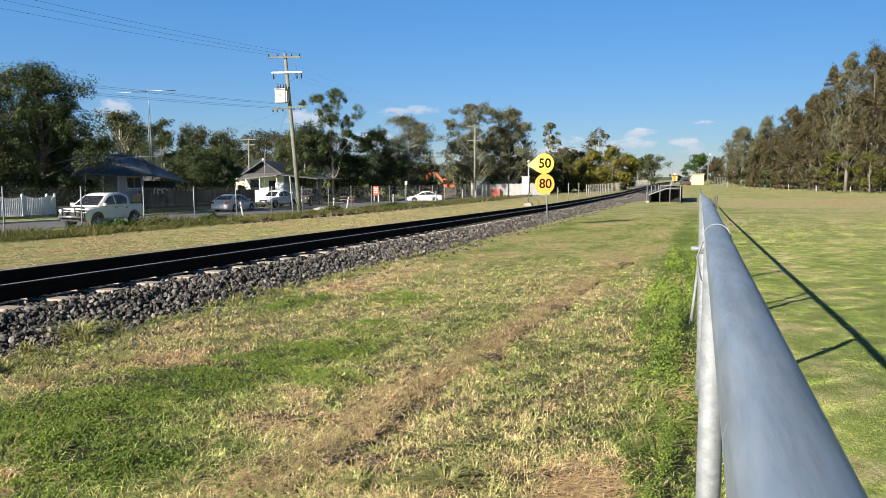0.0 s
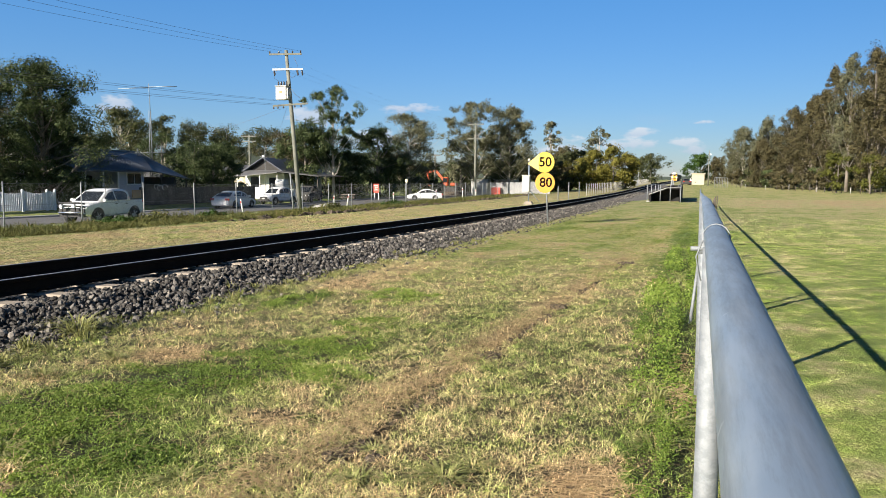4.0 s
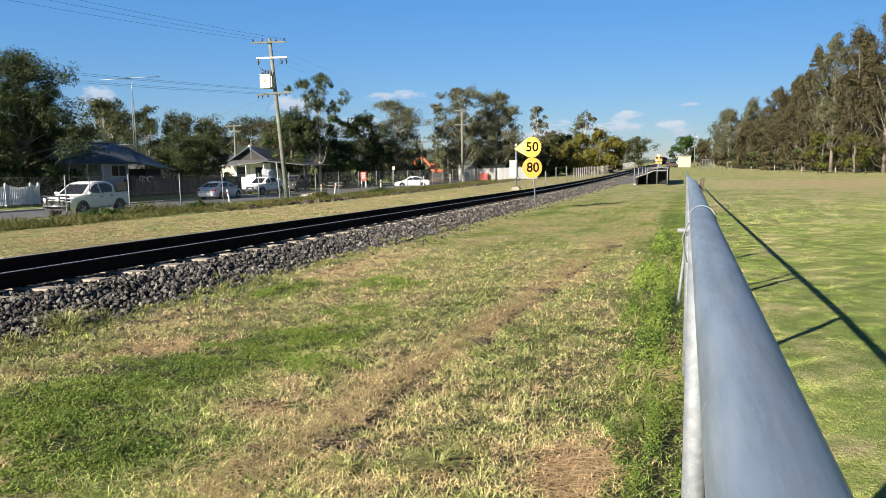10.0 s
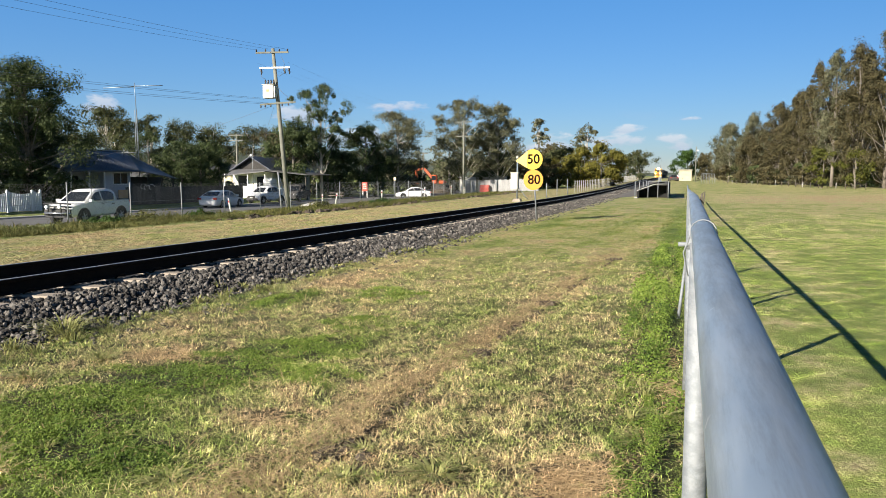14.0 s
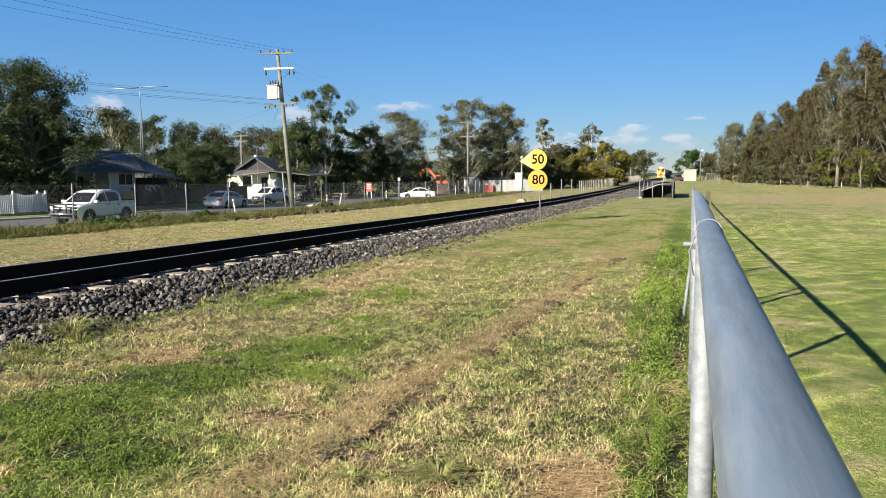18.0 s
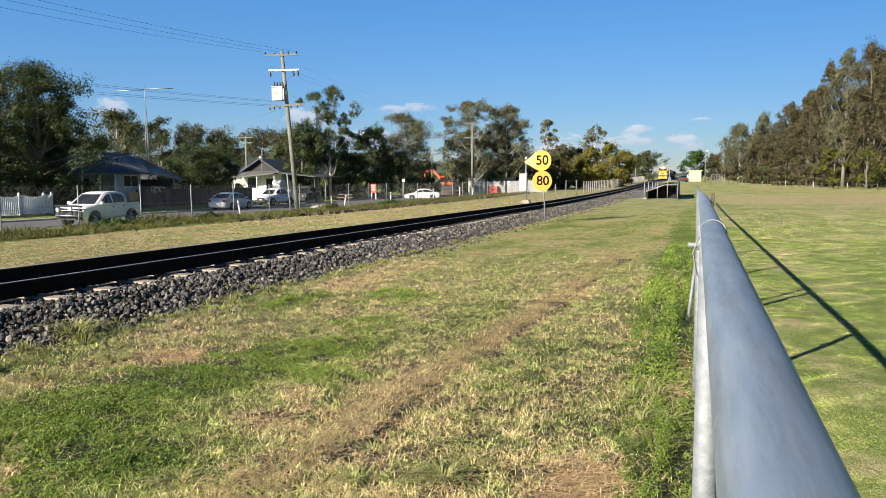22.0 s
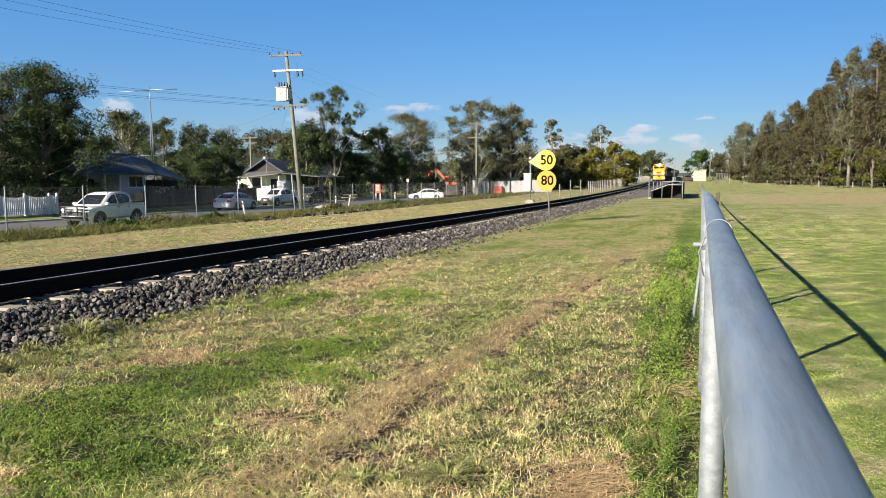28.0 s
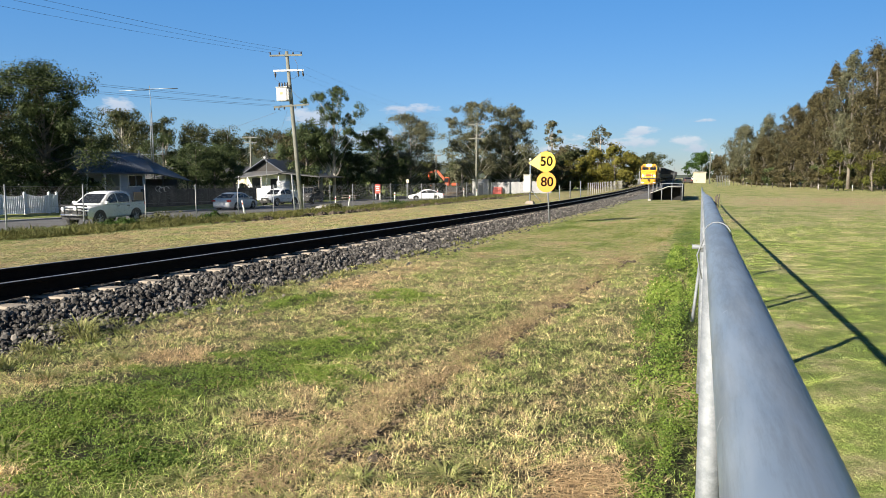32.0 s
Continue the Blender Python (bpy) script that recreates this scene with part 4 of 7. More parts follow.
def make_stump_post():
    p = thing("timber_post", "split weathered hardwood post beside the rail fence", "post", pose(fence_x(28) + 0.42, 27.0, zg(0.7, 27.0)) @ Matrix.Diagonal((0.6, 0.6, 0.95, 1.0)))
    s = Shape()
    s.loft([[(-0.10, -0.09, -0.1), (0.10, -0.09, -0.1), (0.10, 0.09, -0.1), (-0.10, 0.09, -0.1)], [(-0.09, -0.08, 0.6), (0.09, -0.08, 0.6), (0.10, 0.08, 0.6), (-0.09, 0.09, 0.6)],
            [(-0.03, -0.06, 0.98), (0.12, -0.07, 1.02), (0.13, 0.07, 1.08), (-0.02, 0.06, 1.0)]])
    part("post", s, "old_timber", p)
    s = Shape()
    s.loft([[(0.10, -0.05, 0.5), (0.16, -0.05, 0.5), (0.16, 0.05, 0.5), (0.10, 0.05, 0.5)], [(0.17, -0.03, 1.02), (0.22, -0.04, 0.98), (0.22, 0.04, 1.10), (0.17, 0.03, 1.1)]])
    part("splinter", s, "old_timber", p)


make_stump_post()

# ---- speed sign ----


def text_mesh(text, size, mat, depth=0.003):
    cu = bpy.data.curves.new("lettering", "FONT")
    cu.body, cu.size, cu.extrude, cu.align_x, cu.align_y = text, size, depth, "CENTER", "CENTER"
    cu.offset = size * 0.016
    tmp = bpy.data.objects.new("lettering", cu)
    scene.collection.objects.link(tmp)
    me = bpy.data.meshes.new_from_object(tmp.evaluated_get(bpy.context.evaluated_depsgraph_get()))
    bpy.data.objects.remove(tmp)
    return finish(me, mat)


def make_speed_sign():
    x, y = -4.78, 25.6
    s = thing("speed_sign", "railway speed board, yellow 50 disc over amber 80 disc", "sign", pose(x, y, zg(x, y), 0, 0, -6))
    p = Shape()
    p.tube([(0.11, 0.03, -0.1), (-0.05, 0.03, 2.35)], 0.026, 10)
    part("post", p, "galv_old", s)
    for name, cz, cx, mat, txt, pointer, lab in (("upper_disc", 2.14, -0.05, "sign_yellow", "50", True, "yellow disc with a pointer to one side"), ("lower_disc", 1.43, -0.02, "sign_amber", "80", False, "amber disc")):
        d = Shape()
        r = 0.355
        ring = [(r * math.cos(q), r * math.sin(q)) for q in [radians(i * 7.5) for i in range(48)]]
        d.prism([(cx + a, cz + b) for a, b in ring], "y", -0.008, 0.0)
        ob = part(name, d, mat, s, lab)
        if pointer:
            w = Shape()
            w.prism([(cx + a, cz + b) for a, b in ((-0.62, -0.05), (r * math.cos(radians(238)), r * math.sin(radians(238))), (-0.22, -0.02), (r * math.cos(radians(116)), r * math.sin(radians(116))))], "y", -0.013, -0.0085)
            part("pointer", w, "sign_pale", ob, "paler yellow pointed tip")
        me = text_mesh(txt, 0.46, "ink")
        part("numerals", me, "", ob, "black numerals", Matrix.Translation((cx + 0.03, -0.012, cz)) @ pose(0, 0, 0, 90, 0, 0))
    return s


make_speed_sign()

# ---- more materials ----
M["wire"] = plain("dark overhead wire", (0.09, 0.09, 0.10), (0.13, 0.13, 0.14), 4.0, 0.6)
M["car_white"] = plain("white car paint", (0.72, 0.73, 0.74), (0.80, 0.81, 0.82), 1.5, 0.28, 0.0, 0.0, 20.0)
M["car_silver"] = plain("silver car paint", (0.62, 0.63, 0.64), (0.70, 0.71, 0.72), 1.5, 0.35, 0.1, 0.0, 20.0)
M["glass"] = plain("tinted car glass", (0.012, 0.014, 0.017), (0.02, 0.024, 0.028), 2.0, 0.22, spec=0.3)
M["tyre"] = plain("tyre rubber", (0.015, 0.015, 0.016), (0.03, 0.03, 0.03), 6.0, 0.85)
M["alloy"] = plain("alloy wheel", (0.38, 0.39, 0.40), (0.52, 0.53, 0.54), 6.0, 0.35, 0.7)
M["chrome"] = plain("bright steel bar", (0.60, 0.61, 0.62), (0.72, 0.72, 0.72), 6.0, 0.22, 0.9)
M["lamp_clear"] = plain("headlamp lens", (0.65, 0.68, 0.70), (0.8, 0.82, 0.84), 8.0, 0.15)
M["lamp_red"] = plain("tail lamp lens", (0.40, 0.02, 0.015), (0.5, 0.03, 0.02), 8.0, 0.2)
M["roof_blue"] = plain("dark blue-grey corrugated roof", (0.045, 0.055, 0.075), (0.085, 0.10, 0.13), 0.8, 0.5, 0.2, 0.1)
M["roof_grey"] = plain("grey iron roof", (0.10, 0.10, 0.105), (0.18, 0.18, 0.18), 0.8, 0.55, 0.2, 0.1)
M["wall_pale"] = plain("pale weatherboard", (0.42, 0.45, 0.50), (0.52, 0.55, 0.60), 0.9, 0.7, 0.0, 0.05)
M["fence_dark"] = plain("dark stained palings", (0.035, 0.033, 0.032), (0.075, 0.07, 0.066), 1.5, 0.9, 0.0, 0.2, 30.0, 0.25)
M["picket"] = plain("white picket paint", (0.62, 0.66, 0.72), (0.76, 0.79, 0.83), 2.0, 0.6, 0.0, 0.05, 40.0, 0.06)
M["orange"] = plain("orange machine paint", (0.42, 0.065, 0.016), (0.52, 0.10, 0.025), 1.5, 0.5)
M["loco_yellow"] = plain("yellow locomotive paint", (0.60, 0.27, 0.008), (0.70, 0.34, 0.014), 0.9, 0.45)
M["wagon"] = plain("grimy wagon steel", (0.07, 0.065, 0.065), (0.14, 0.13, 0.125), 0.8, 0.7, 0.2, 0.1)
M["bogie"] = plain("dirty bogie steel", (0.03, 0.027, 0.025), (0.07, 0.06, 0.055), 3.0, 0.85)
M["maroon"] = plain("maroon stripe", (0.16, 0.03, 0.03), (0.2, 0.04, 0.04), 3.0, 0.5)
M["mesh_wire"] = plain("chain-link wire", (0.20, 0.21, 0.215), (0.30, 0.305, 0.31), 9.0, 0.6, 0.4)
M["sheet"] = plain("dull zinc sheet", (0.28, 0.28, 0.29), (0.40, 0.40, 0.40), 0.8, 0.6, 0.0, 0.05, 30.0, 0.12)
M["gravel"] = plain("spilt dusty gravel", (0.075, 0.070, 0.062), (0.19, 0.175, 0.155), 1.5, 0.9, 0.0, 0.4, 40.0)
M["soil"] = plain("dry dark soil", (0.055, 0.042, 0.030), (0.14, 0.11, 0.08), 6.0, 0.95, 0.0, 0.6, 60.0)
M["hut_cream"] = plain("weathered cream paint", (0.40, 0.37, 0.27), (0.50, 0.46, 0.34), 1.2, 0.75, 0.0, 0.05)
# the huts' shade is put into this duller white; the transformer shares it
M["site_white"] = plain("dulled off-white panel", (0.42, 0.42, 0.40), (0.55, 0.55, 0.52), 0.8, 0.7, 0.0, 0.05)
M["box_cream"] = plain("aged cream enamel", (0.46, 0.44, 0.37), (0.58, 0.56, 0.48), 2.0, 0.6, 0.0, 0.05)
M["tan"] = plain("tan cardboard and ply", (0.42, 0.26, 0.13), (0.50, 0.32, 0.17), 3.0, 0.8)
_hl = Nodes("lit headlamp")
_hl.bsdf.inputs["Emission Color"].default_value = (1.0, 0.95, 0.82, 1)
_hl.bsdf.inputs["Emission Strength"].default_value = 30.0
M["headlight"] = _hl.done((0.9, 0.9, 0.85), 0.3)

# ---- road behind the railway fence ----


def make_road():
    ys = [-40 + 4 * i for i in range(80)]
    r = Shape()
    r.loft([[(-37.9, y, zg(-37.9, y) + 0.03), (-34, y, zg(-34, y) + 0.07), (-29.8, y, zg(-29.8, y) + 0.03)] for y in ys], 0, True, False, False)
    tagged(part("road", r, "asphalt"), "worn grey asphalt road", "road", kind="structure")
    k = Shape()
    k.loft([[(-37.92, y, zg(-37.9, y) - 0.05), (-37.92, y, zg(-37.9, y) + 0.13), (-38.25, y, zg(-37.9, y) + 0.14), (-38.25, y, zg(-37.9, y) - 0.05)] for y in ys[:70]])
    tagged(part("kerb", k, "concrete_grey"), "pale concrete kerb", "kerb", kind="structure")
    c = Shape()
    c.loft([[(-31.0, 77.0, zg(-31, 77) + 0.05), (-31.0, 86, zg(-31, 86) + 0.05)], [(-25.5, 75.0, zg(-25.5, 75) + 0.06), (-25.5, 83, zg(-25.5, 83) + 0.06)]], 0, False, False, False)
    c.loft([[(-33, 88.0, zg(-33, 88) + 0.06), (-33, 101, zg(-33, 101) + 0.06)], [(-60, 92.0, zg(-60, 92) + 0.06), (-60, 106, zg(-60, 106) + 0.06)]], 0, False, False, False)
    tagged(part("side_road", c, "asphalt"), "grey asphalt side road", "road", kind="structure")


make_road()

# ---- chain-link fence along the railway ----


def make_chain_fence():
    X = -25.0
    f = thing("chain_link_fence", "tall chain-link fence with galvanised posts beside the road", "fence")
    y, ys = 6.05, []
    while y < 128:
        ys.append(y)
        y += 3.85
    rr = random.Random(8)
    for y in ys:
        z = zg(X, y)
        p = Shape()
        tip = rr.uniform(-0.03, 0.03)
        p.tube([(X, y, z - 0.2), (X + tip, y + rr.uniform(-0.02, 0.02), z + 1.80)], 0.028 if y < 70 else 0.034, 8)
        post = part("post", p, "galv_old", f)
        if y < 60:
            c = Shape()
            c.tube([(X + tip, y, z + 1.79), (X + tip, y, z + 1.83)], [0.033, 0.018], 8)
            part("cap", c, "galv_old", post)
    # woven wire, every strand a bar of three sides
    pitch, hgt, r = 0.085, 1.72, 0.0008
    y0, y1 = 8.0, 127.0
    n = int((y1 - y0) / pitch)
    a = y0 + np.arange(n) * pitch
    V, F = [], []
    for s in (1, -1):
        p0 = np.stack([np.full(n, X + 0.032), a, np.interp(a, FALL_Y, FALL_Z) - 0.53 + 0.04], -1)
        b = a + s * hgt * 0.62
        p1 = np.stack([np.full(n, X + 0.036), b, np.interp(b, FALL_Y, FALL_Z) - 0.53 + 0.04 + hgt], -1)
        rr_ = r * np.clip(a / 40.0, 1.0, 1.5)[:, None]
        ring = [np.array([1.0, 0, 0]), np.array([-0.5, 0.7, -0.5]), np.array([-0.5, -0.7, 0.5])]
        o = sum(len(v) for v in V)
        V.append(np.stack([p0 + q * rr_ for q in ring] + [p1 + q * rr_ for q in ring], 1).reshape(-1, 3))
        k = np.arange(n)[:, None] * 6 + o
        F += [k + [0, 1, 4, 3], k + [1, 2, 5, 4], k + [2, 0, 3, 5]]
    me = raw_mesh("wire_mesh", np.concatenate(V), np.concatenate(F), "mesh_wire")
    ob = part("wire_mesh", me, "", f, "woven diamond wire")
    ob["kind"] = "stuff"
    for h in (0.05, 0.9, 1.74):
        t = Shape()
        t.tube([(X + 0.03, y, zg(X, y) + h) for y in range(6, 129, 6)], 0.006, 4)
        part("strain_wire", t, "mesh_wire", f)


make_chain_fence()

# ---- power pole and wires ----


def bar(s, a, b, w, h):
    """A squared beam between two points."""
    a, b = Vector(a), Vector(b)
    d = (b - a).normalized()
    u = d.cross(Vector((0, 0, 1))).normalized() * w / 2
    v = u.cross(d).normalized() * h / 2
    s.loft([[p + u + v, p - u + v, p - u - v, p + u - v] for p in (a, b)])
    return s


def make_power_pole():
    base, top = Vector((-29.25, 51.8, zg(-29.3, 51.8) - 0.4)), Vector((-30.6, 52.2, 11.25))
    p = thing("power_pole", "leaning timber power pole with a white transformer and three crossarms", "power pole")
    s = Shape()
    s.tube([base, base.lerp(top, 0.5), top], [0.19, 0.165, 0.13], 14)
    part("pole", s, "pole_wood", p)
    at = lambda z: base.lerp(top, (z - base.z) / (top.z - base.z))
    for z, w0, w1, mat in ((10.9, -1.30, 1.28, "pole_wood"), (9.72, -1.12, 1.28, "white"), (6.95, -1.35, 1.45, "pole_wood")):
        c = at(z)
        a, b = c + Vector((w0 * 0.95, w0 * 0.3 - 0.15, -0.08 if z < 8 else 0.0)), c + Vector((w1 * 0.95, w1 * 0.3 - 0.15, 0.14 if z < 8 else 0.05))
        s = Shape()
        bar(s, a, b, 0.10, 0.13)
        arm = part("crossarm", s, mat, p)
        up = z > 10
        for f in ((0.02, 0.3, 0.72, 0.97) if up else ((0.05, 0.82, 0.97) if z > 9 else (0.02, 0.14, 0.3, 0.62, 0.8))):
            q = a.lerp(b, f)
            i = Shape()
            if up:
                i.tube([q + Vector((0, 0, 0.06)), q + Vector((0, 0, 0.14)), q + Vector((0, 0, 0.2)), q + Vector((0, 0, 0.26))], [0.03, 0.07, 0.05, 0.06], 8)
            elif z > 9:
                i.tube([q + Vector((0, 0, -0.06)), q + Vector((0, 0, -0.2)), q + Vector((0.05, 0, -0.42)), q + Vector((0.0, 0, -0.5))], [0.04, 0.075, 0.06, 0.03], 8)
            else:
                i.tube([q + Vector((0, 0, -0.06)), q + Vector((0, 0, -0.16)), q + Vector((0, 0, -0.24))], [0.03, 0.07, 0.04], 8)
            part("insulator", i, "insulator", arm)
    c = at(7.85) + Vector((-0.42, -0.35, 0))
    s = Shape()
    s.box(c.x - 0.48, c.x + 0.48, c.y - 0.33, c.y + 0.33, c.z - 0.5, c.z + 0.52, 0.05)
    tr = part("transformer", s, "site_white", p, "white steel transformer tank")
    s = Shape()
    s.box(c.x - 0.52, c.x + 0.52, c.y - 0.37, c.y + 0.37, c.z + 0.52, c.z + 0.58, 0.02)
    part("lid", s, "site_white", tr)
    for i in range(4):
        s = Shape()
        x = c.x - 0.38 + 0.24 * i
        s.tube([(x, c.y, c.z + 0.58), (x, c.y, c.z + 0.66), (x, c.y, c.z + 0.74), (x, c.y, c.z + 0.82), (x, c.y, c.z + 0.95)], [0.05, 0.085, 0.06, 0.08, 0.03], 8)
        part("bushing", s, "insulator", tr)
    for i in range(5):
        s = Shape()
        y = c.y - 0.24 + 0.12 * i
        s.box(c.x + 0.48, c.x + 0.56, y - 0.012, y + 0.012, c.z - 0.42, c.z + 0.4)
        part("cooling_fin", s, "white", tr)
    s = Shape()
    s.box(c.x - 0.14, c.x + 0.10, c.y - 0.338, c.y - 0.331, c.z - 0.02, c.z + 0.16)
    part("rating_plate", s, "tan", tr, "faded plate with a plain bar")
    for pts in (((0.5, 0, 0.6), (1.1, 0.0, -0.1), (1.6, 0.2, -0.5), (1.75, 0.3, -0.55)), ((-0.5, 0, 1.9), (-0.75, 0, 1.2), (-0.3, 0, 0.95)), ((0.9, 0.2, 2.8), (1.2, 0.2, 2.2), (1.1, 0.2, 1.6)), ((0.3, 0, 1.5), (0.8, 0.1, 1.2), (1.1, 0.2, 1.4))):
        s = Shape()
        s.tube([c + Vector(q) for q in pts], 0.014, 5)
        part("jumper_wire", s, "wire", p)
    return at


at_pole = make_power_pole()


def wire(a, b, sag, r=0.009, n=16, label="thin overhead power line"):
    a, b = Vector(a), Vector(b)
    s = Shape()
    s.tube([a.lerp(b, i / n) - Vector((0, 0, 4 * sag * (i / n) * (1 - i / n))) for i in range(n + 1)], r, 4)
    return tagged(part("overhead_wire", s, "wire"), label, "wire", "overhead wires")


def make_wires():
    t1, t2 = at_pole(11.1), at_pole(6.9)
    for dx, dz in ((-1.2, 0.05), (-0.35, 0.12), (1.15, 0.08)):
        wire(t1 + Vector((dx, dx * 0.3, dz)), (-31.4 + dx, 2.0, 9.4 + dz * 0.5 - (0.35 if dx < -1 else 0.0)), 0.5, 0.008)
        wire(t1 + Vector((dx, dx * 0.3, dz - 1.0)), (-27.9 + dx * 0.8, 97, 8.4), 0.7, 0.004)
    for i, dx in enumerate((-1.3, -1.05, -0.75, -0.3)):
        wire(t2 + Vector((dx, dx * 0.3, (0.5, 0.4, 0.12, 0.0)[i])), (-32.0 + dx, 2.0, (6.0, 5.8, 5.35, 5.15)[i]), 0.3, 0.009)
    for i, dx in enumerate((0.5, 1.1)):
        wire(t2 + Vector((dx, dx * 0.3, 0.05)), (-27.8 + dx * 0.6, 97, 6.2), 0.7, 0.004)
    wire(t2 + Vector((-0.9, 0, -0.2)), (-45.0, 49.0, 2.9), 0.35, 0.010, label="thin service line to a house")
    wire(t2 + Vector((-0.4, 0, -0.2)), (-46.5, 74.5, 3.2), 0.4, 0.010, label="thin service line to a house")


make_wires()


def small_pole(x, y, top, arms, label="grey timber power pole with crossarms"):
    p = thing("power_pole", label, "power pole", pose(x, y, zg(x, y)))
    h = top - zg(x, y)
    s = Shape()
    s.tube([(0, 0, -0.3), (0, 0, h)], [0.17, 0.11], 10)
    part("pole", s, "pole_wood", p)
    for z, w in arms:
        s = Shape()
        bar(s, (-w / 2, -0.12, h + z), (w / 2, -0.12, h + z), 0.1, 0.12)
        a = part("crossarm", s, "pole_wood", p)
        for q in (-0.46, -0.2, 0.2, 0.46):
            s = Shape()
            s.tube([(q * w, -0.12, h + z + 0.06), (q * w, -0.12, h + z + 0.22)], [0.05, 0.04], 6)
            part("insulator", s, "insulator", a)


small_pole(-27.7, 96.6, 8.7, ((-0.2, 2.4), (-2.1, 2.2)))
small_pole(-36.2, 104.4, 4.8, ((-0.2, 1.6),))
small_pole(-57.5, 88.0, 7.0, ((-0.2, 2.4), (-0.9, 2.2)))

# ---- trees ----


def tree(name, label, x, y, height, radius, base=0.35, leaf="leaf_gum", bark="gum_bark", clumps=34, leaves=3600, size=0.34, seed=1, shape="round", flat=0.62, lean=0.0, spread=0.42, category="tree", stem=0.022):
    """Trunk and limbs that end in clumps; each clump is a cloud of small leaf blades. base: where the crown begins, as a share of the height."""
    rng = np.random.default_rng(seed)
    z0 = zg(x, y)
    t = thing(name, label, category, pose(x, y, z0))
    zc0, zc1 = height * base, height
    # crown clumps inside an uneven envelope
    cs = []
    while len(cs) < clumps:
        f = rng.uniform(0, 1) ** 0.85
        if shape == "round":
            env = math.sqrt(max(0.02, 1 - (2 * f - 0.9) ** 2 / 1.25))
        elif shape == "tall":
            env = 0.55 + 0.45 * math.sin(math.pi * min(1, f * 1.05)) - 0.45 * f ** 3
        else:
            env = 0.35 + 0.65 * f - 0.35 * max(0, f - 0.75) * 3
        a = rng.uniform(0, 2 * math.pi)
        rr = radius * env * math.sqrt(rng.uniform(0.08, 1.0)) * (0.85 + 0.3 * math.sin(3 * a + seed))
        cs.append((rr * math.cos(a) + lean * f, rr * math.sin(a), zc0 + (zc1 - zc0) * (0.04 + 0.90 * f)))
    s = Shape()
    tr = max(0.06, height * stem)
    bx, by = rng.uniform(-0.3, 0.3, 2)
    trunk = lambda f: Vector((bx * math.sin(f * 3) * 0.6 + lean * max(0, f - 0.4), by * math.sin(f * 2.5) * 0.6, f * height))
    s.tube([trunk(f) - Vector((0, 0, 0.3 if f == 0 else 0)) for f in (0, 0.12, 0.3, 0.5, 0.7, 0.88)], [tr * 1.3, tr, tr * 0.85, tr * 0.62, tr * 0.38, tr * 0.12], 8)
    for i, c in enumerate(cs):
        if i % 2 == 0:
            hz = max(base * 0.75, c[2] / height - rng.uniform(0.12, 0.3))
            a = trunk(hz)
            e = Vector(c)
            m1 = a.lerp(e, 0.45) + Vector((rng.normal(0, 0.1), rng.normal(0, 0.1), -0.04 * height * rng.uniform(0, 1)))
            r0 = tr * (0.42 - 0.28 * hz)
            s.tube([a, m1, e], [r0, r0 * 0.6, r0 * 0.15], 5)
    part("trunk", s, bark, t)
    # every clump is a bunch of sprays, and leaves face outwards from both
    broad = size < 0.2
    n, size = (leaves, size * 0.9) if broad else (int(leaves * 1.55), size * 0.88)
    w = rng.uniform(0.6, 1.4, clumps)
    ci = rng.choice(clumps, n, p=w / w.sum())
    cs = np.array(cs)
    rc = radius * spread * rng.uniform(0.6, 1.15, clumps)
    unit = lambda q: q / np.linalg.norm(q, axis=-1)[..., None]
    sprays = 9
    sd = unit(rng.normal(size=(clumps, sprays, 3)) + np.array([0, 0, 0.25]))
    sc = cs[:, None, :] + sd * (rc[:, None] * rng.uniform(0.35, 0.85, (clumps, sprays)))[:, :, None] * np.array([1, 1, flat])
    si = rng.integers(0, sprays, n)
    d = unit(rng.normal(size=(n, 3)))
    p = sc[ci, si] + d * (rc[ci] * 0.40 * rng.uniform(0.25, 1.0, n) ** 0.5)[:, None] * np.array([1, 1, 0.5 + 0.5 * flat])
    p[:, 2] = np.clip(p[:, 2], 0.15, None)
    nm = unit(sd[ci, si] * 0.8 + d * 0.9 + rng.normal(size=(n, 3)) * 0.45 + np.array([0, 0, 0.25]))
    u = unit(np.cross(nm, rng.normal(size=(n, 3))))
    v = np.cross(nm, u)
    L = (size * rng.uniform(0.55, 1.2, n))[:, None]
    W = L * rng.uniform(0.4, 0.65, n)[:, None]
    if broad:
        V = np.stack([p - u * L / 2, p + v * W / 2, p + u * L / 2, p - v * W / 2], 1).reshape(-1, 3)
    else:
        V = np.stack([p - u * L / 2 - v * W / 2, p + u * L / 2, p - u * L / 3 + v * W * 0.7], 1).reshape(-1, 3)
    k = 4 if broad else 3
    me = raw_mesh("crown", V, np.arange(k * n).reshape(-1, k), leaf)
    part("crown", me, "", t)
    return t


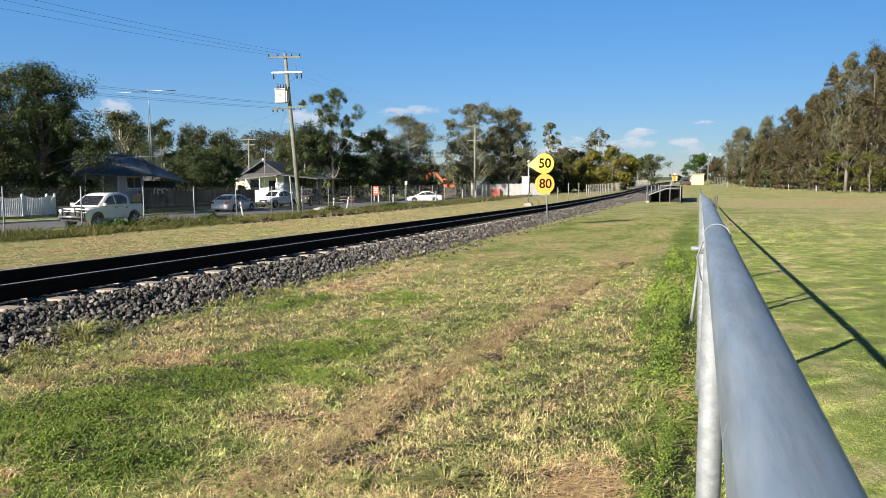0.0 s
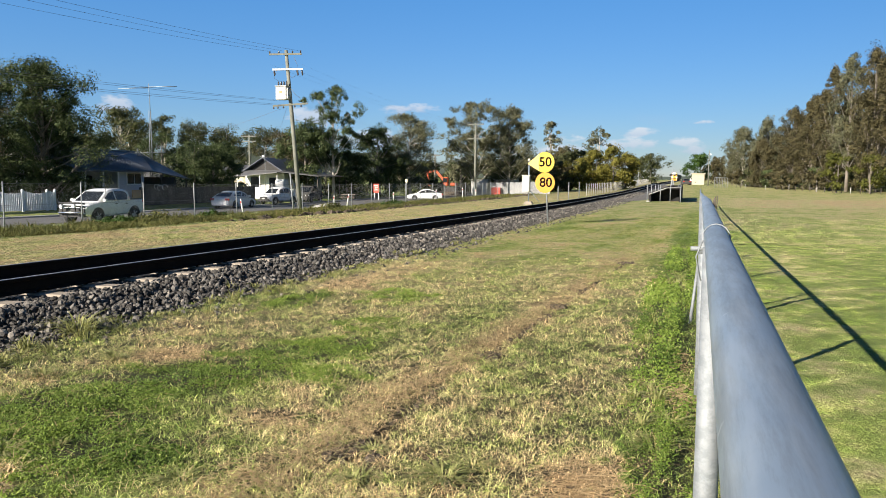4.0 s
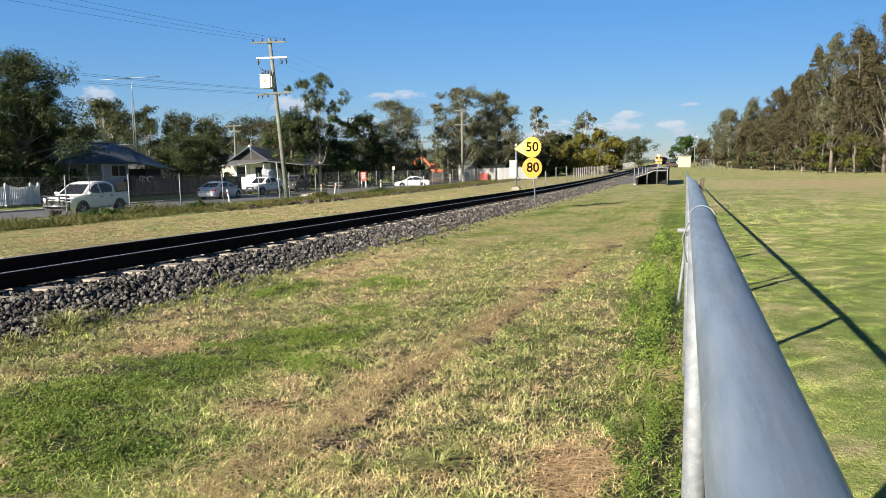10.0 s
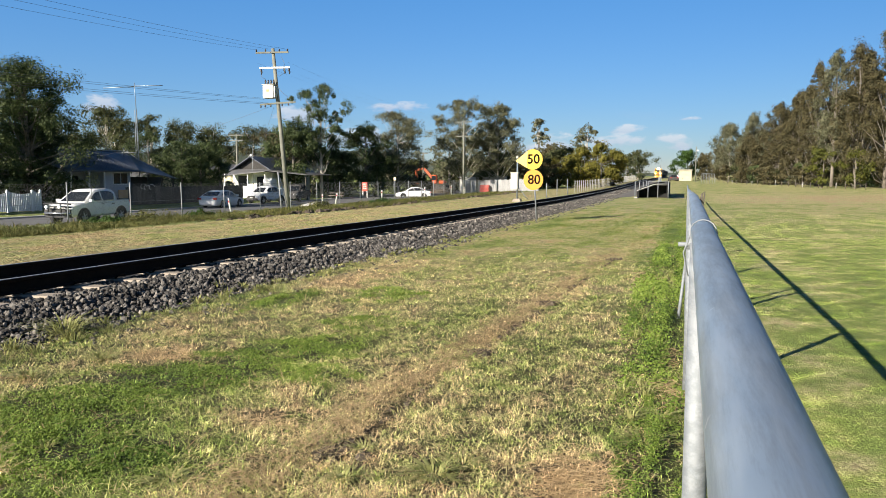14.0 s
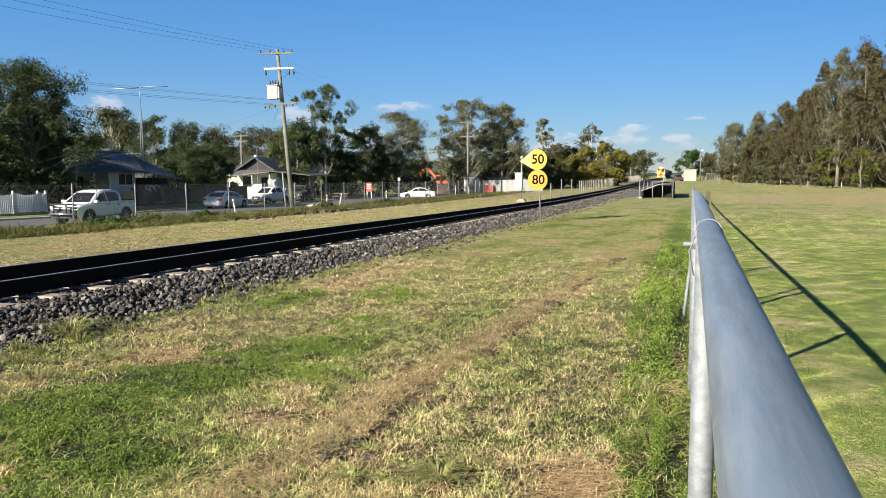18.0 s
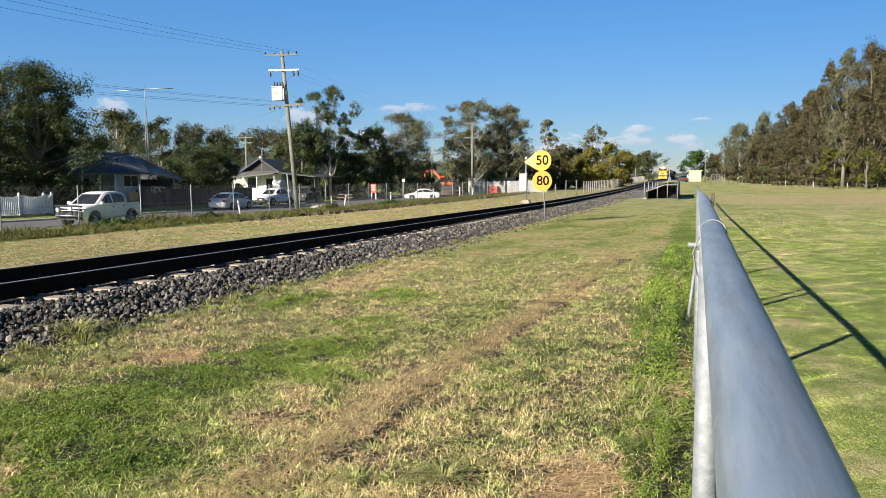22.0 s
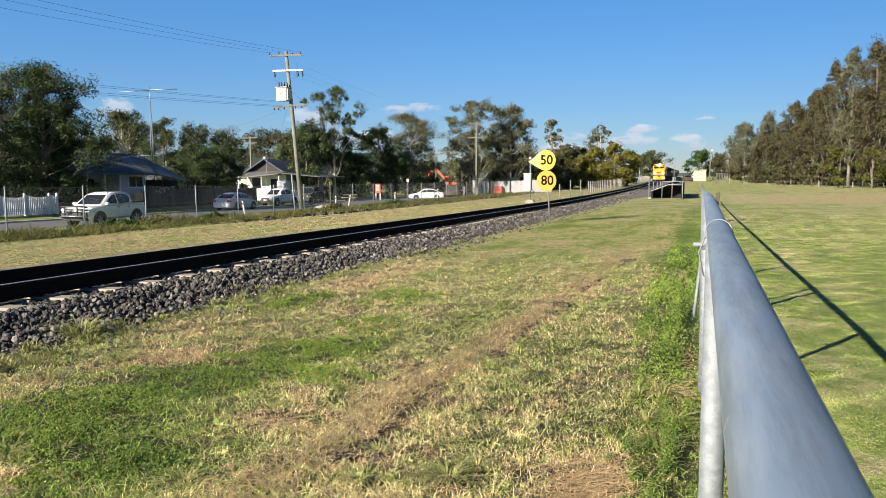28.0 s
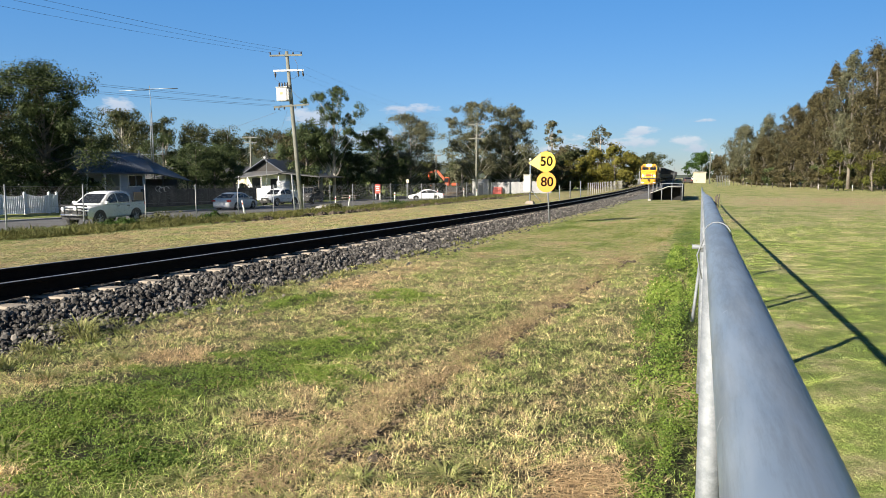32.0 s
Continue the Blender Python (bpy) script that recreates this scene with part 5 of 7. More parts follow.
def make_trees():
    T = tree
    big = "large dark broad-leaved tree in a front yard"
    T("shade_tree", big, -44.6, 41.8, 10.7, 4.5, 0.10, "leaf_dark", "bark", 110, 44000, 0.19, 1, "round", 0.75, spread=0.29)
    T("shade_tree", big, -48.5, 37.4, 10.0, 4.2, 0.1, "leaf_dark", "bark", 70, 20000, 0.21, 2, "round", 0.7, spread=0.34)
    T("shade_tree", "dark bushy tree close to the blue-roofed house", -45.4, 43.0, 8.4, 2.6, 0.1, "leaf_dark", "bark", 44, 14000, 0.19, 3, "round", 0.7, spread=0.36)
    T("shade_tree", "tall brown-leaved tree behind a dark yard tree", -52.5, 43.2, 11.6, 3.6, 0.1, "leaf_brown", "bark", 60, 15000, 0.2, 7, "round", 0.8, spread=0.34)
    T("shade_tree", "dark tree behind a picket fence", -51.0, 47.0, 8.2, 3.2, 0.05, "leaf_dark", "bark", 50, 9000, 0.22, 8, "round", 0.8, spread=0.36)
    # some of these are added to darken the house end, where shade lies
    for i, (x, y, h, r) in enumerate(((-44.4, 38.6, 2.6, 1.5), (-44.2, 41.2, 3.0, 1.5), (-44.0, 43.6, 2.4, 1.3), (-44.8, 36.0, 2.8, 1.6), (-44.4, 46.2, 2.0, 1.0), (-47.0, 41.0, 3.8, 1.9), (-49.8, 41.4, 4.0, 1.9), (-45.4, 42.6, 3.4, 1.5), (-52.5, 41.0, 4.0, 2.0), (-46.4, 37.5, 3.2, 1.8))):
        T("garden_shrub", "dark leafy shrub behind a white picket fence", x, y, h, r, 0.02, "leaf_dark", "bark", 20, 2600, 0.22, 130 + i, spread=0.5, category="shrub")
    gum = "grey-green gum tree behind the houses"
    T("gum_tree", gum, -62.3, 69.2, 10.9, 4.9, 0.1, "leaf_gum", "gum_bark", 60, 9000, 0.28, 4, spread=0.36)
    T("gum_tree", gum, -66.0, 64.0, 9.6, 4.2, 0.1, "leaf_gum", "gum_bark", 40, 4500, 0.36, 5, spread=0.4)
    for i, (x, y, h, r, lf) in enumerate(((-74.5, 84, 10, 3.4, "leaf_grey"), (-71.2, 87.4, 10.5, 3.0, "leaf_gum"), (-68.6, 91.5, 10.3, 3.4, "leaf_gum"), (-65.8, 94.5, 9.5, 3.8, "leaf_gum"), (-60.2, 96.4, 9.4, 3.6, "leaf_gum"),
                                            (-54.4, 93.0, 8.6, 3.2, "leaf_brown"), (-50.5, 97, 8.2, 3.6, "leaf_gum"), (-63, 84, 7.0, 3.2, "leaf_dark"), (-57, 80, 6.4, 3.0, "leaf_dark"), (-79, 78, 9.5, 3.6, "leaf_grey"))):
        T("gum_tree", gum, x, y, h * 1.1, r * 1.3, 0.06, lf, "gum_bark", 46, 6500, 0.30, 10 + i, spread=0.36)
    dark = "dense dark garden shrub behind a paling fence"
    for i, (x, y, h, r) in enumerate(((-48.0, 58.5, 6.8, 3.0), (-46.4, 61.4, 6.2, 2.8), (-45.6, 63.2, 5.6, 2.4), (-45.2, 66.0, 5.2, 2.0))):
        T("garden_shrub", dark, x, y, h, r, 0.02, "leaf_dark", "bark", 32, 9000, 0.18, 30 + i, spread=0.44, category="shrub")
    T("gum_tree", "tall gum tree with tufted open crown", -40.9, 80.4, 13.7, 4.2, 0.26, "leaf_dark", "gum_bark", 78, 13000, 0.22, 241, "round", 0.85, spread=0.21, stem=0.012)
    low = "dark leafy tree under a tall gum"
    T("leafy_tree", low, -43.4, 78.0, 8.8, 3.8, 0.04, "leaf_dark", "bark", 36, 6000, 0.32, 41, spread=0.44)
    T("leafy_tree", low, -40.6, 83.5, 6.4, 3.0, 0.04, "leaf_dark", "bark", 36, 5500, 0.32, 42, spread=0.44)
    T("leafy_tree", low, -47.5, 83.5, 8.0, 3.0, 0.08, "leaf_brown", "bark", 28, 3200, 0.34, 43, spread=0.44)
    T("leafy_tree", low, -37.0, 88.5, 5.2, 2.8, 0.05, "leaf_dark", "bark", 24, 3000, 0.34, 44, spread=0.46)
    T("street_tree", "dark green tree with bare trunk on the roadside grass", -38.0, 87.0, 9.4, 4.0, 0.16, "leaf_dark", "bark", 54, 10000, 0.25, 45, spread=0.36)
    T("gum_tree", "grey gum tree with pale branches by the road", -36.0, 93.5, 11.6, 4.9, 0.12, "leaf_grey", "gum_bark", 95, 18000, 0.23, 46, spread=0.30, stem=0.012)
    far = "tall grey gum tree with pale forked trunk"
    T("gum_tree", far, -29.2, 101.4, 14.0, 4.5, 0.2, "leaf_grey", "gum_bark", 95, 17000, 0.24, 47, spread=0.28, stem=0.013)
    T("gum_tree", far, -25.2, 106.0, 12.8, 4.8, 0.16, "leaf_grey", "gum_bark", 95, 17000, 0.24, 48, spread=0.29, stem=0.013)
    T("gum_tree", far, -27.6, 110.0, 10.6, 4.4, 0.12, "leaf_gum", "gum_bark", 50, 8000, 0.30, 49, spread=0.36)
    T("gum_tree", far, -34.9, 113.0, 8.6, 3.8, 0.15, "leaf_grey", "gum_bark", 30, 2600, 0.4, 50, spread=0.4)
    T("gum_tree", far, -23.6, 131.0, 12.2, 3.2, 0.38, "leaf_grey", "gum_bark", 22, 1500, 0.42, 51, spread=0.34)
    T("gum_tree", far, -22.4, 194.0, 14.6, 4.2, 0.45, "leaf_grey", "gum_bark", 24, 1700, 0.55, 52, spread=0.36)
    for i, (x, y, h, r, lf) in enumerate(((-20.4, 141, 6.8, 3.2, "leaf_gum"), (-24.5, 148, 7.6, 3.8, "leaf_brown"), (-29.5, 138, 7.4, 3.8, "leaf_gum"), (-17.5, 150, 6.4, 3.2, "leaf_brown"), (-9.7, 198, 7.0, 3.9, "leaf_gum"), (-13.2, 206, 6.5, 3.6, "leaf_dark"), (-27.5, 160, 7.0, 4.0, "leaf_gum"), (-21.0, 126, 4.4, 2.6, "leaf_brown"))):
        T("scrub_tree", "dull olive scrub tree far along the line", x, y, h * 1.05, r * 1.2, 0.04, lf, "gum_bark", 32, 3400, 0.45, 60 + i, spread=0.42)
    for i, (x, y, h, r) in enumerate(((-14.6, 122.5, 5.2, 2.5), (-11.6, 121.5, 5.6, 2.4), (-17.0, 124.0, 4.4, 2.3), (-10.2, 127, 4.6, 1.9))):
        T("yellow_shrub", "yellowing bushy shrub beside the track", x, y, h * 1.25, r * 1.3, 0.04, "leaf_yellow", "bark", 30, 4200, 0.36, 70 + i, spread=0.46, category="shrub")
    T("shade_tree", "bright green round tree behind a cream hut", 2.3, 192.0, 7.2, 3.7, 0.2, "leaf_green", "bark", 28, 2600, 0.5, 75, spread=0.42)
    for i in range(13):
        x, y = -50 + 2.4 * i, 122 + 4 * math.sin(i * 1.9)
        T("scrub_tree", "dull olive scrub tree behind the yards", x, y, 4.4 + 1.1 * math.sin(i * 2.7), 2.8, 0.03, ("leaf_gum", "leaf_brown", "leaf_dark")[i % 3], "bark", 24, 2400, 0.42, 160 + i, spread=0.46)
    for i, (x, y, h, r) in enumerate(((-23.4, 25.5, 0.28, 0.8), (-23.0, 28.0, 0.34, 1.0), (-23.6, 32.5, 0.26, 0.8), (-22.6, 44.5, 0.34, 1.1), (-22.2, 54.0, 0.36, 1.0))):
        T("weed_bush", "low scrubby weed bush along the railway fence", x, y, h, r, 0.0, "leaf_weed" if i % 2 else "leaf_green", "bark", 16, 1500, 0.12, 180 + i, spread=0.5, category="shrub")
    # shrubs added to darken the bright grass gap behind the yards
    for i, (x, y, h) in enumerate(((-46.0, 93, 3.4), (-43.0, 95, 3.0), (-40.5, 94, 3.4), (-37.6, 97, 2.8), (-34.6, 99, 3.0), (-44.5, 88, 2.6), (-41.8, 86.5, 2.2))):
        T("garden_shrub", "dark leafy shrub added at the back of a yard", x, y, h, 1.9, 0.02, "leaf_dark", "bark", 20, 2000, 0.3, 200 + i, spread=0.5, category="shrub")
    # belt of trees beyond the oval
    belt = "tall brownish tree in a dense belt beyond the oval"
    rows = ((6.8, 214, 6.6, 3.2, "leaf_brown"), (10.0, 196, 8.2, 3.6, "leaf_brown"), (10.2, 164, 11.8, 3.8, "leaf_grey"), (14.2, 159, 13.6, 3.4, "leaf_grey"), (12.8, 150, 8.6, 3.2, "leaf_brown"), (16.6, 140, 14.4, 3.4, "leaf_brown"), (18.2, 130, 14.8, 3.4, "leaf_brown"),
            (20.4, 135, 16.4, 3.4, "leaf_brown"), (19.6, 121, 18.4, 3.0, "leaf_brown"), (21.0, 117, 19.6, 3.2, "leaf_grey"), (22.4, 110, 19.2, 3.5, "leaf_brown"), (24.6, 104, 20.0, 3.6, "leaf_brown"), (27.4, 99, 20.4, 3.8, "leaf_brown"), (24.2, 114, 19.0, 3.4, "leaf_brown"),
            (30.0, 104, 20.5, 4.2, "leaf_brown"), (26.0, 120, 17.0, 3.6, "leaf_brown"), (31.5, 94, 21.0, 4.2, "leaf_brown"), (19.0, 148, 13.5, 3.4, "leaf_brown"), (23.0, 128, 14.5, 3.4, "leaf_brown"), (34, 99, 18, 4, "leaf_brown"), (16.0, 170, 10.5, 3.6, "leaf_brown"))
    for i, (x, y, h, r, lf) in enumerate(rows):
        T("belt_tree", belt, x, y, h, r * 1.12, 0.03 if lf == "leaf_brown" else 0.2, lf, "gum_bark" if i % 5 == 2 else "bark", 80, 12500, 0.28, 80 + i, "tall", 1.35, spread=0.29, stem=0.011)
    for i in range(14):
        x, y = 15.5 + 1.9 * i, 178 - 5.2 * i
        T("belt_tree", "dark tree at the back of the belt beyond the oval", x, y, 10.5 + 0.45 * i, 4.2, 0.02, "leaf_brown", "bark", 44, 5200, 0.44, 140 + i, "tall", 1.2, spread=0.36, stem=0.013)
    for i, (x, y, h, r, lf) in enumerate(((17.8, 105.5, 5.4, 1.9, "leaf_lime"), (21.4, 104, 4.8, 2.3, "leaf_lime"), (25.6, 97, 3.6, 1.8, "leaf_brown"), (17.4, 118, 3.4, 1.7, "leaf_brown"), (14.5, 133, 3.2, 1.8, "leaf_brown"), (28.5, 94, 4.0, 1.9, "leaf_brown")) + tuple((9.5 + 1.35 * k, 160 - 4.4 * k, 3.0 + 0.8 * math.sin(k * 2.1), 2.1, ("leaf_brown", "leaf_gum", "leaf_brown", "leaf_dark")[k % 4]) for k in range(15))):
        T("understory_shrub", "leafy shrub at the foot of the tree belt", x, y, h, r, 0.05, lf, "bark", 18, 1500, 0.34, 110 + i, spread=0.48, category="shrub")


make_trees()


def make_hills():
    s = Shape()
    rr = random.Random(5)
    n = 90
    low, high = [], []
    for i in range(n + 1):
        a = radians(-75 + 150 * i / n)
        d = 1500
        h = 44 + 12 * math.sin(i * 0.31) + 9 * math.sin(i * 0.83 + 1) + 3 * math.sin(i * 2.3)
        h *= 1.0 if -44 < math.degrees(a) < -13 else 0.12
        low.append((d * math.sin(a), d * math.cos(a), -30))
        high.append((d * math.sin(a) * 1.03, d * math.cos(a) * 1.03, h))
    s.loft([low, high], 0, True, False, False)
    tagged(part("backdrop_hill", s, "hill"), "dark wooded hills on the far horizon", "hill", kind="structure")


make_hills()

# ---- vehicles ----


def ring(x, hw, zb, zt, tuck=0.06):
    return [(x, -hw * 0.86, zb), (x, -hw * 0.98, zb + 0.10), (x, -hw, zb + (zt - zb) * 0.55), (x, -hw * 0.96, zt - tuck), (x, -hw * 0.86, zt), (x, hw * 0.86, zt), (x, hw * 0.96, zt - tuck), (x, hw, zb + (zt - zb) * 0.55), (x, hw * 0.98, zb + 0.10), (x, hw * 0.86, zb)]


def panel(s, q, u0, u1, v0, v1, out=0.012, thick=0.01):
    """A pane on a four-cornered face q, between shares u (along) and v (up) of it, standing slightly proud."""
    q = [Vector(p) for p in q]
    at = lambda u, v: q[0].lerp(q[1], u).lerp(q[3].lerp(q[2], u), v)
    nrm = (q[1] - q[0]).cross(q[3] - q[0]).normalized()
    c = [at(u0, v0), at(u1, v0), at(u1, v1), at(u0, v1)]
    s.loft([[p + nrm * (out - thick) for p in c], [p + nrm * out for p in c]])


def wheel(parent, x, y, r, w):
    t = Shape()
    prof = [(r * 0.62, -w / 2), (r * 0.93, -w / 2), (r, -w / 2 + 0.035), (r, w / 2 - 0.035), (r * 0.93, w / 2), (r * 0.62, w / 2)]
    n = 22
    t.loft([[(x + rr * math.cos(2 * math.pi * i / n), y + yy, r + rr * math.sin(2 * math.pi * i / n)) for i in range(n)] for rr, yy in prof], 0, False, False)
    ty = part("wheel", t, "tyre", parent)
    side = 1 if y > 0 else -1
    m = Shape()
    m.disc((x, y + side * w * 0.22, r), r * 0.62, (0, 1, 0), w * 0.3, 18)
    for k in range(5):
        a = 2 * math.pi * k / 5
        m.tube([(x, y + side * w * 0.4, r), (x + r * 0.58 * math.cos(a), y + side * w * 0.4, r + r * 0.58 * math.sin(a))], 0.028, 5)
    part("rim", m, "alloy", ty)


def vehicle(name, label, m, kind, paint):
    """A car, nose towards +x. kind: sedan or ute."""
    c = thing(name, label, "car" if kind == "sedan" else "pickup truck", m)
    if kind == "sedan":
        W, r, wx = 0.89, 0.32, (1.36, -1.36)
        st = [(2.30, 0.70, 0.28, 0.55), (2.20, 0.82, 0.20, 0.66), (1.7, 0.88, 0.18, 0.80), (0.95, 0.89, 0.18, 0.90), (0.0, 0.89, 0.18, 0.93), (-1.2, 0.89, 0.18, 0.96), (-1.9, 0.88, 0.20, 0.98), (-2.25, 0.82, 0.24, 0.94), (-2.33, 0.74, 0.32, 0.80)]
        g0, zt, zb = (1.02, -1.72), 1.43, 0.91
        roof = [(1.22, 0.90), (0.42, 1.33), (0.10, 1.405), (-0.25, 1.43), (-0.70, 1.41), (-1.15, 1.30), (-1.95, 0.97)]
        panes = ([(0.86, 0.97), (0.40, 1.24), (0.05, 1.335), (-0.12, 0.98)], [(-0.20, 0.98), (-0.04, 1.345), (-0.35, 1.36), (-0.72, 1.335), (-1.10, 1.22), (-1.42, 1.04)])
    else:
        W, r, wx = 0.90, 0.40, (1.56, -1.42)
        st = [(2.42, 0.66, 0.52, 0.84), (2.34, 0.80, 0.44, 0.96), (2.1, 0.88, 0.40, 1.05), (1.7, 0.90, 0.38, 1.11), (1.25, 0.90, 0.38, 1.15), (0.2, 0.90, 0.38, 1.16), (-0.95, 0.90, 0.40, 1.17), (-1.15, 0.89, 0.42, 1.20), (-2.22, 0.88, 0.48, 1.22), (-2.32, 0.84, 0.52, 1.17)]
        g0, zt, zb = (1.34, -1.10), 1.80, 1.13
        roof = [(1.42, 1.12), (0.62, 1.66), (0.35, 1.75), (0.0, 1.79), (-0.60, 1.79), (-0.95, 1.74), (-1.12, 1.60), (-1.20, 1.16)]
        panes = ([(1.02, 1.20), (0.60, 1.56), (0.36, 1.66), (0.14, 1.69), (0.06, 1.20)], [(-0.03, 1.20), (0.04, 1.70), (-0.55, 1.70), (-0.84, 1.64), (-1.0, 1.50), (-0.92, 1.22)])
    b = Shape()
    b.loft([ring(*q) for q in st], 0, False)
    body = part("body", b, paint, c)
    # cabin: a roof line seen from the side, leaning in towards the roof
    yw = lambda z: W * (0.93 - 0.19 * (z - zb) / (zt - zb))
    cab = Shape()
    top = max(z for x, z in roof)
    inner = [(x * 0.985 + 0.01 * (x < 0), z + (0.03 if z > zb + 0.1 else 0.0)) for x, z in roof]
    cab.loft([[(x, -yw(z), z) for x, z in roof], [(x, -yw(z) + 0.11, z) for x, z in inner], [(x, yw(z) - 0.11, z) for x, z in inner], [(x, yw(z), z) for x, z in roof]], 0, True)
    part("cabin", cab, paint, c)
    for k, (p, q) in (("windscreen", (roof[0], roof[1])), ("rear_window", (roof[-2], roof[-1]))):
        s = Shape()
        lo, hi = (p, q) if k == "windscreen" else (q, p)
        f = 1 if k == "windscreen" else -1
        panel(s, ((lo[0], -f * (yw(lo[1]) - 0.05), lo[1]), (lo[0], f * (yw(lo[1]) - 0.05), lo[1]), (hi[0], f * (yw(hi[1]) - 0.07), hi[1] + 0.02), (hi[0], -f * (yw(hi[1]) - 0.07), hi[1] + 0.02)), 0.05, 0.95, 0.10, 0.96, 0.03, 0.02)
        part(k, s, "glass", c, "dark tinted glass")
    for sy in (-1, 1):
        for w in panes:
            s = Shape()
            s.loft([[(x, sy * (yw(z) + o), z) for x, z in w] for o in (-0.01, 0.008)])
            part("side_window", s, "glass", c, "dark tinted glass")
    for sy in (-1, 1):
        for x in wx:
            a = Shape()
            n = 14
            a.loft([[(x + 1.22 * r * math.cos(math.pi * i / n), sy * (W + o), r * 0.95 + 1.22 * r * math.sin(math.pi * i / n)) for i in range(n + 1)] for o in (-0.05, 0.006)])
            part("wheel_arch", a, "black", c)
            wheel(c, x, sy * (W - 0.09), r, 0.22)
        l = Shape()
        zf = st[1][3] - 0.12
        l.loft([[(st[0][0] - 0.10, sy * 0.48, zf - 0.08), (st[0][0] - 0.22, sy * 0.84, zf - 0.06), (st[0][0] - 0.24, sy * 0.84, zf + 0.06), (st[0][0] - 0.12, sy * 0.48, zf + 0.05)], [(st[0][0] + 0.03, sy * 0.48, zf - 0.08), (st[0][0] - 0.10, sy * 0.83, zf - 0.06), (st[0][0] - 0.12, sy * 0.83, zf + 0.06), (st[0][0] + 0.01, sy * 0.48, zf + 0.05)]])
        part("headlight", l, "lamp_clear", c)
        l = Shape()
        xb = st[-1][0]
        l.box(xb - 0.02, xb + 0.12, min(sy * 0.52, sy * 0.86), max(sy * 0.52, sy * 0.86), st[-2][3] - 0.24, st[-2][3] - 0.08, 0.01)
        part("tail_light", l, "lamp_red", c)
        l = Shape()
        l.box(g0[0] - 0.28, g0[0] - 0.12, min(sy * (W + 0.02), sy * (W + 0.2)), max(sy * (W + 0.02), sy * (W + 0.2)), zb + 0.03, zb + 0.17, 0.02)
        part("mirror", l, paint, c)
        for xx in (0.1, -0.75):
            l = Shape()
            l.box(xx - 0.09, xx + 0.09, min(sy * (W - 0.01), sy * (W + 0.03)), max(sy * (W - 0.01), sy * (W + 0.03)), zb - 0.14, zb - 0.10)
            part("door_handle", l, "black" if kind == "ute" else paint, c)
    g = Shape()
    g.box(st[0][0] - 0.06, st[0][0] + 0.02, -0.5, 0.5, st[1][3] - (0.42 if kind == "ute" else 0.24), st[1][3] - 0.1, 0.01)
    part("grille", g, "black", c)
    g = Shape()
    g.box(st[0][0] - 0.02, st[0][0] + 0.035, -0.2, 0.2, st[0][2] + 0.08, st[0][2] + 0.2)
    part("plate", g, "white", c, "number plate with a plain bar")
    g = Shape()
    g.box(st[0][0] - (0.1 if kind == "sedan" else 0.25), st[0][0] + 0.03, -W * 0.8, W * 0.8, st[0][2] - (0.02 if kind == "sedan" else 0.14), st[0][2] + (0.06 if kind == "sedan" else 0.12), 0.01)
    part("bumper_trim", g, "black", c)
    return c


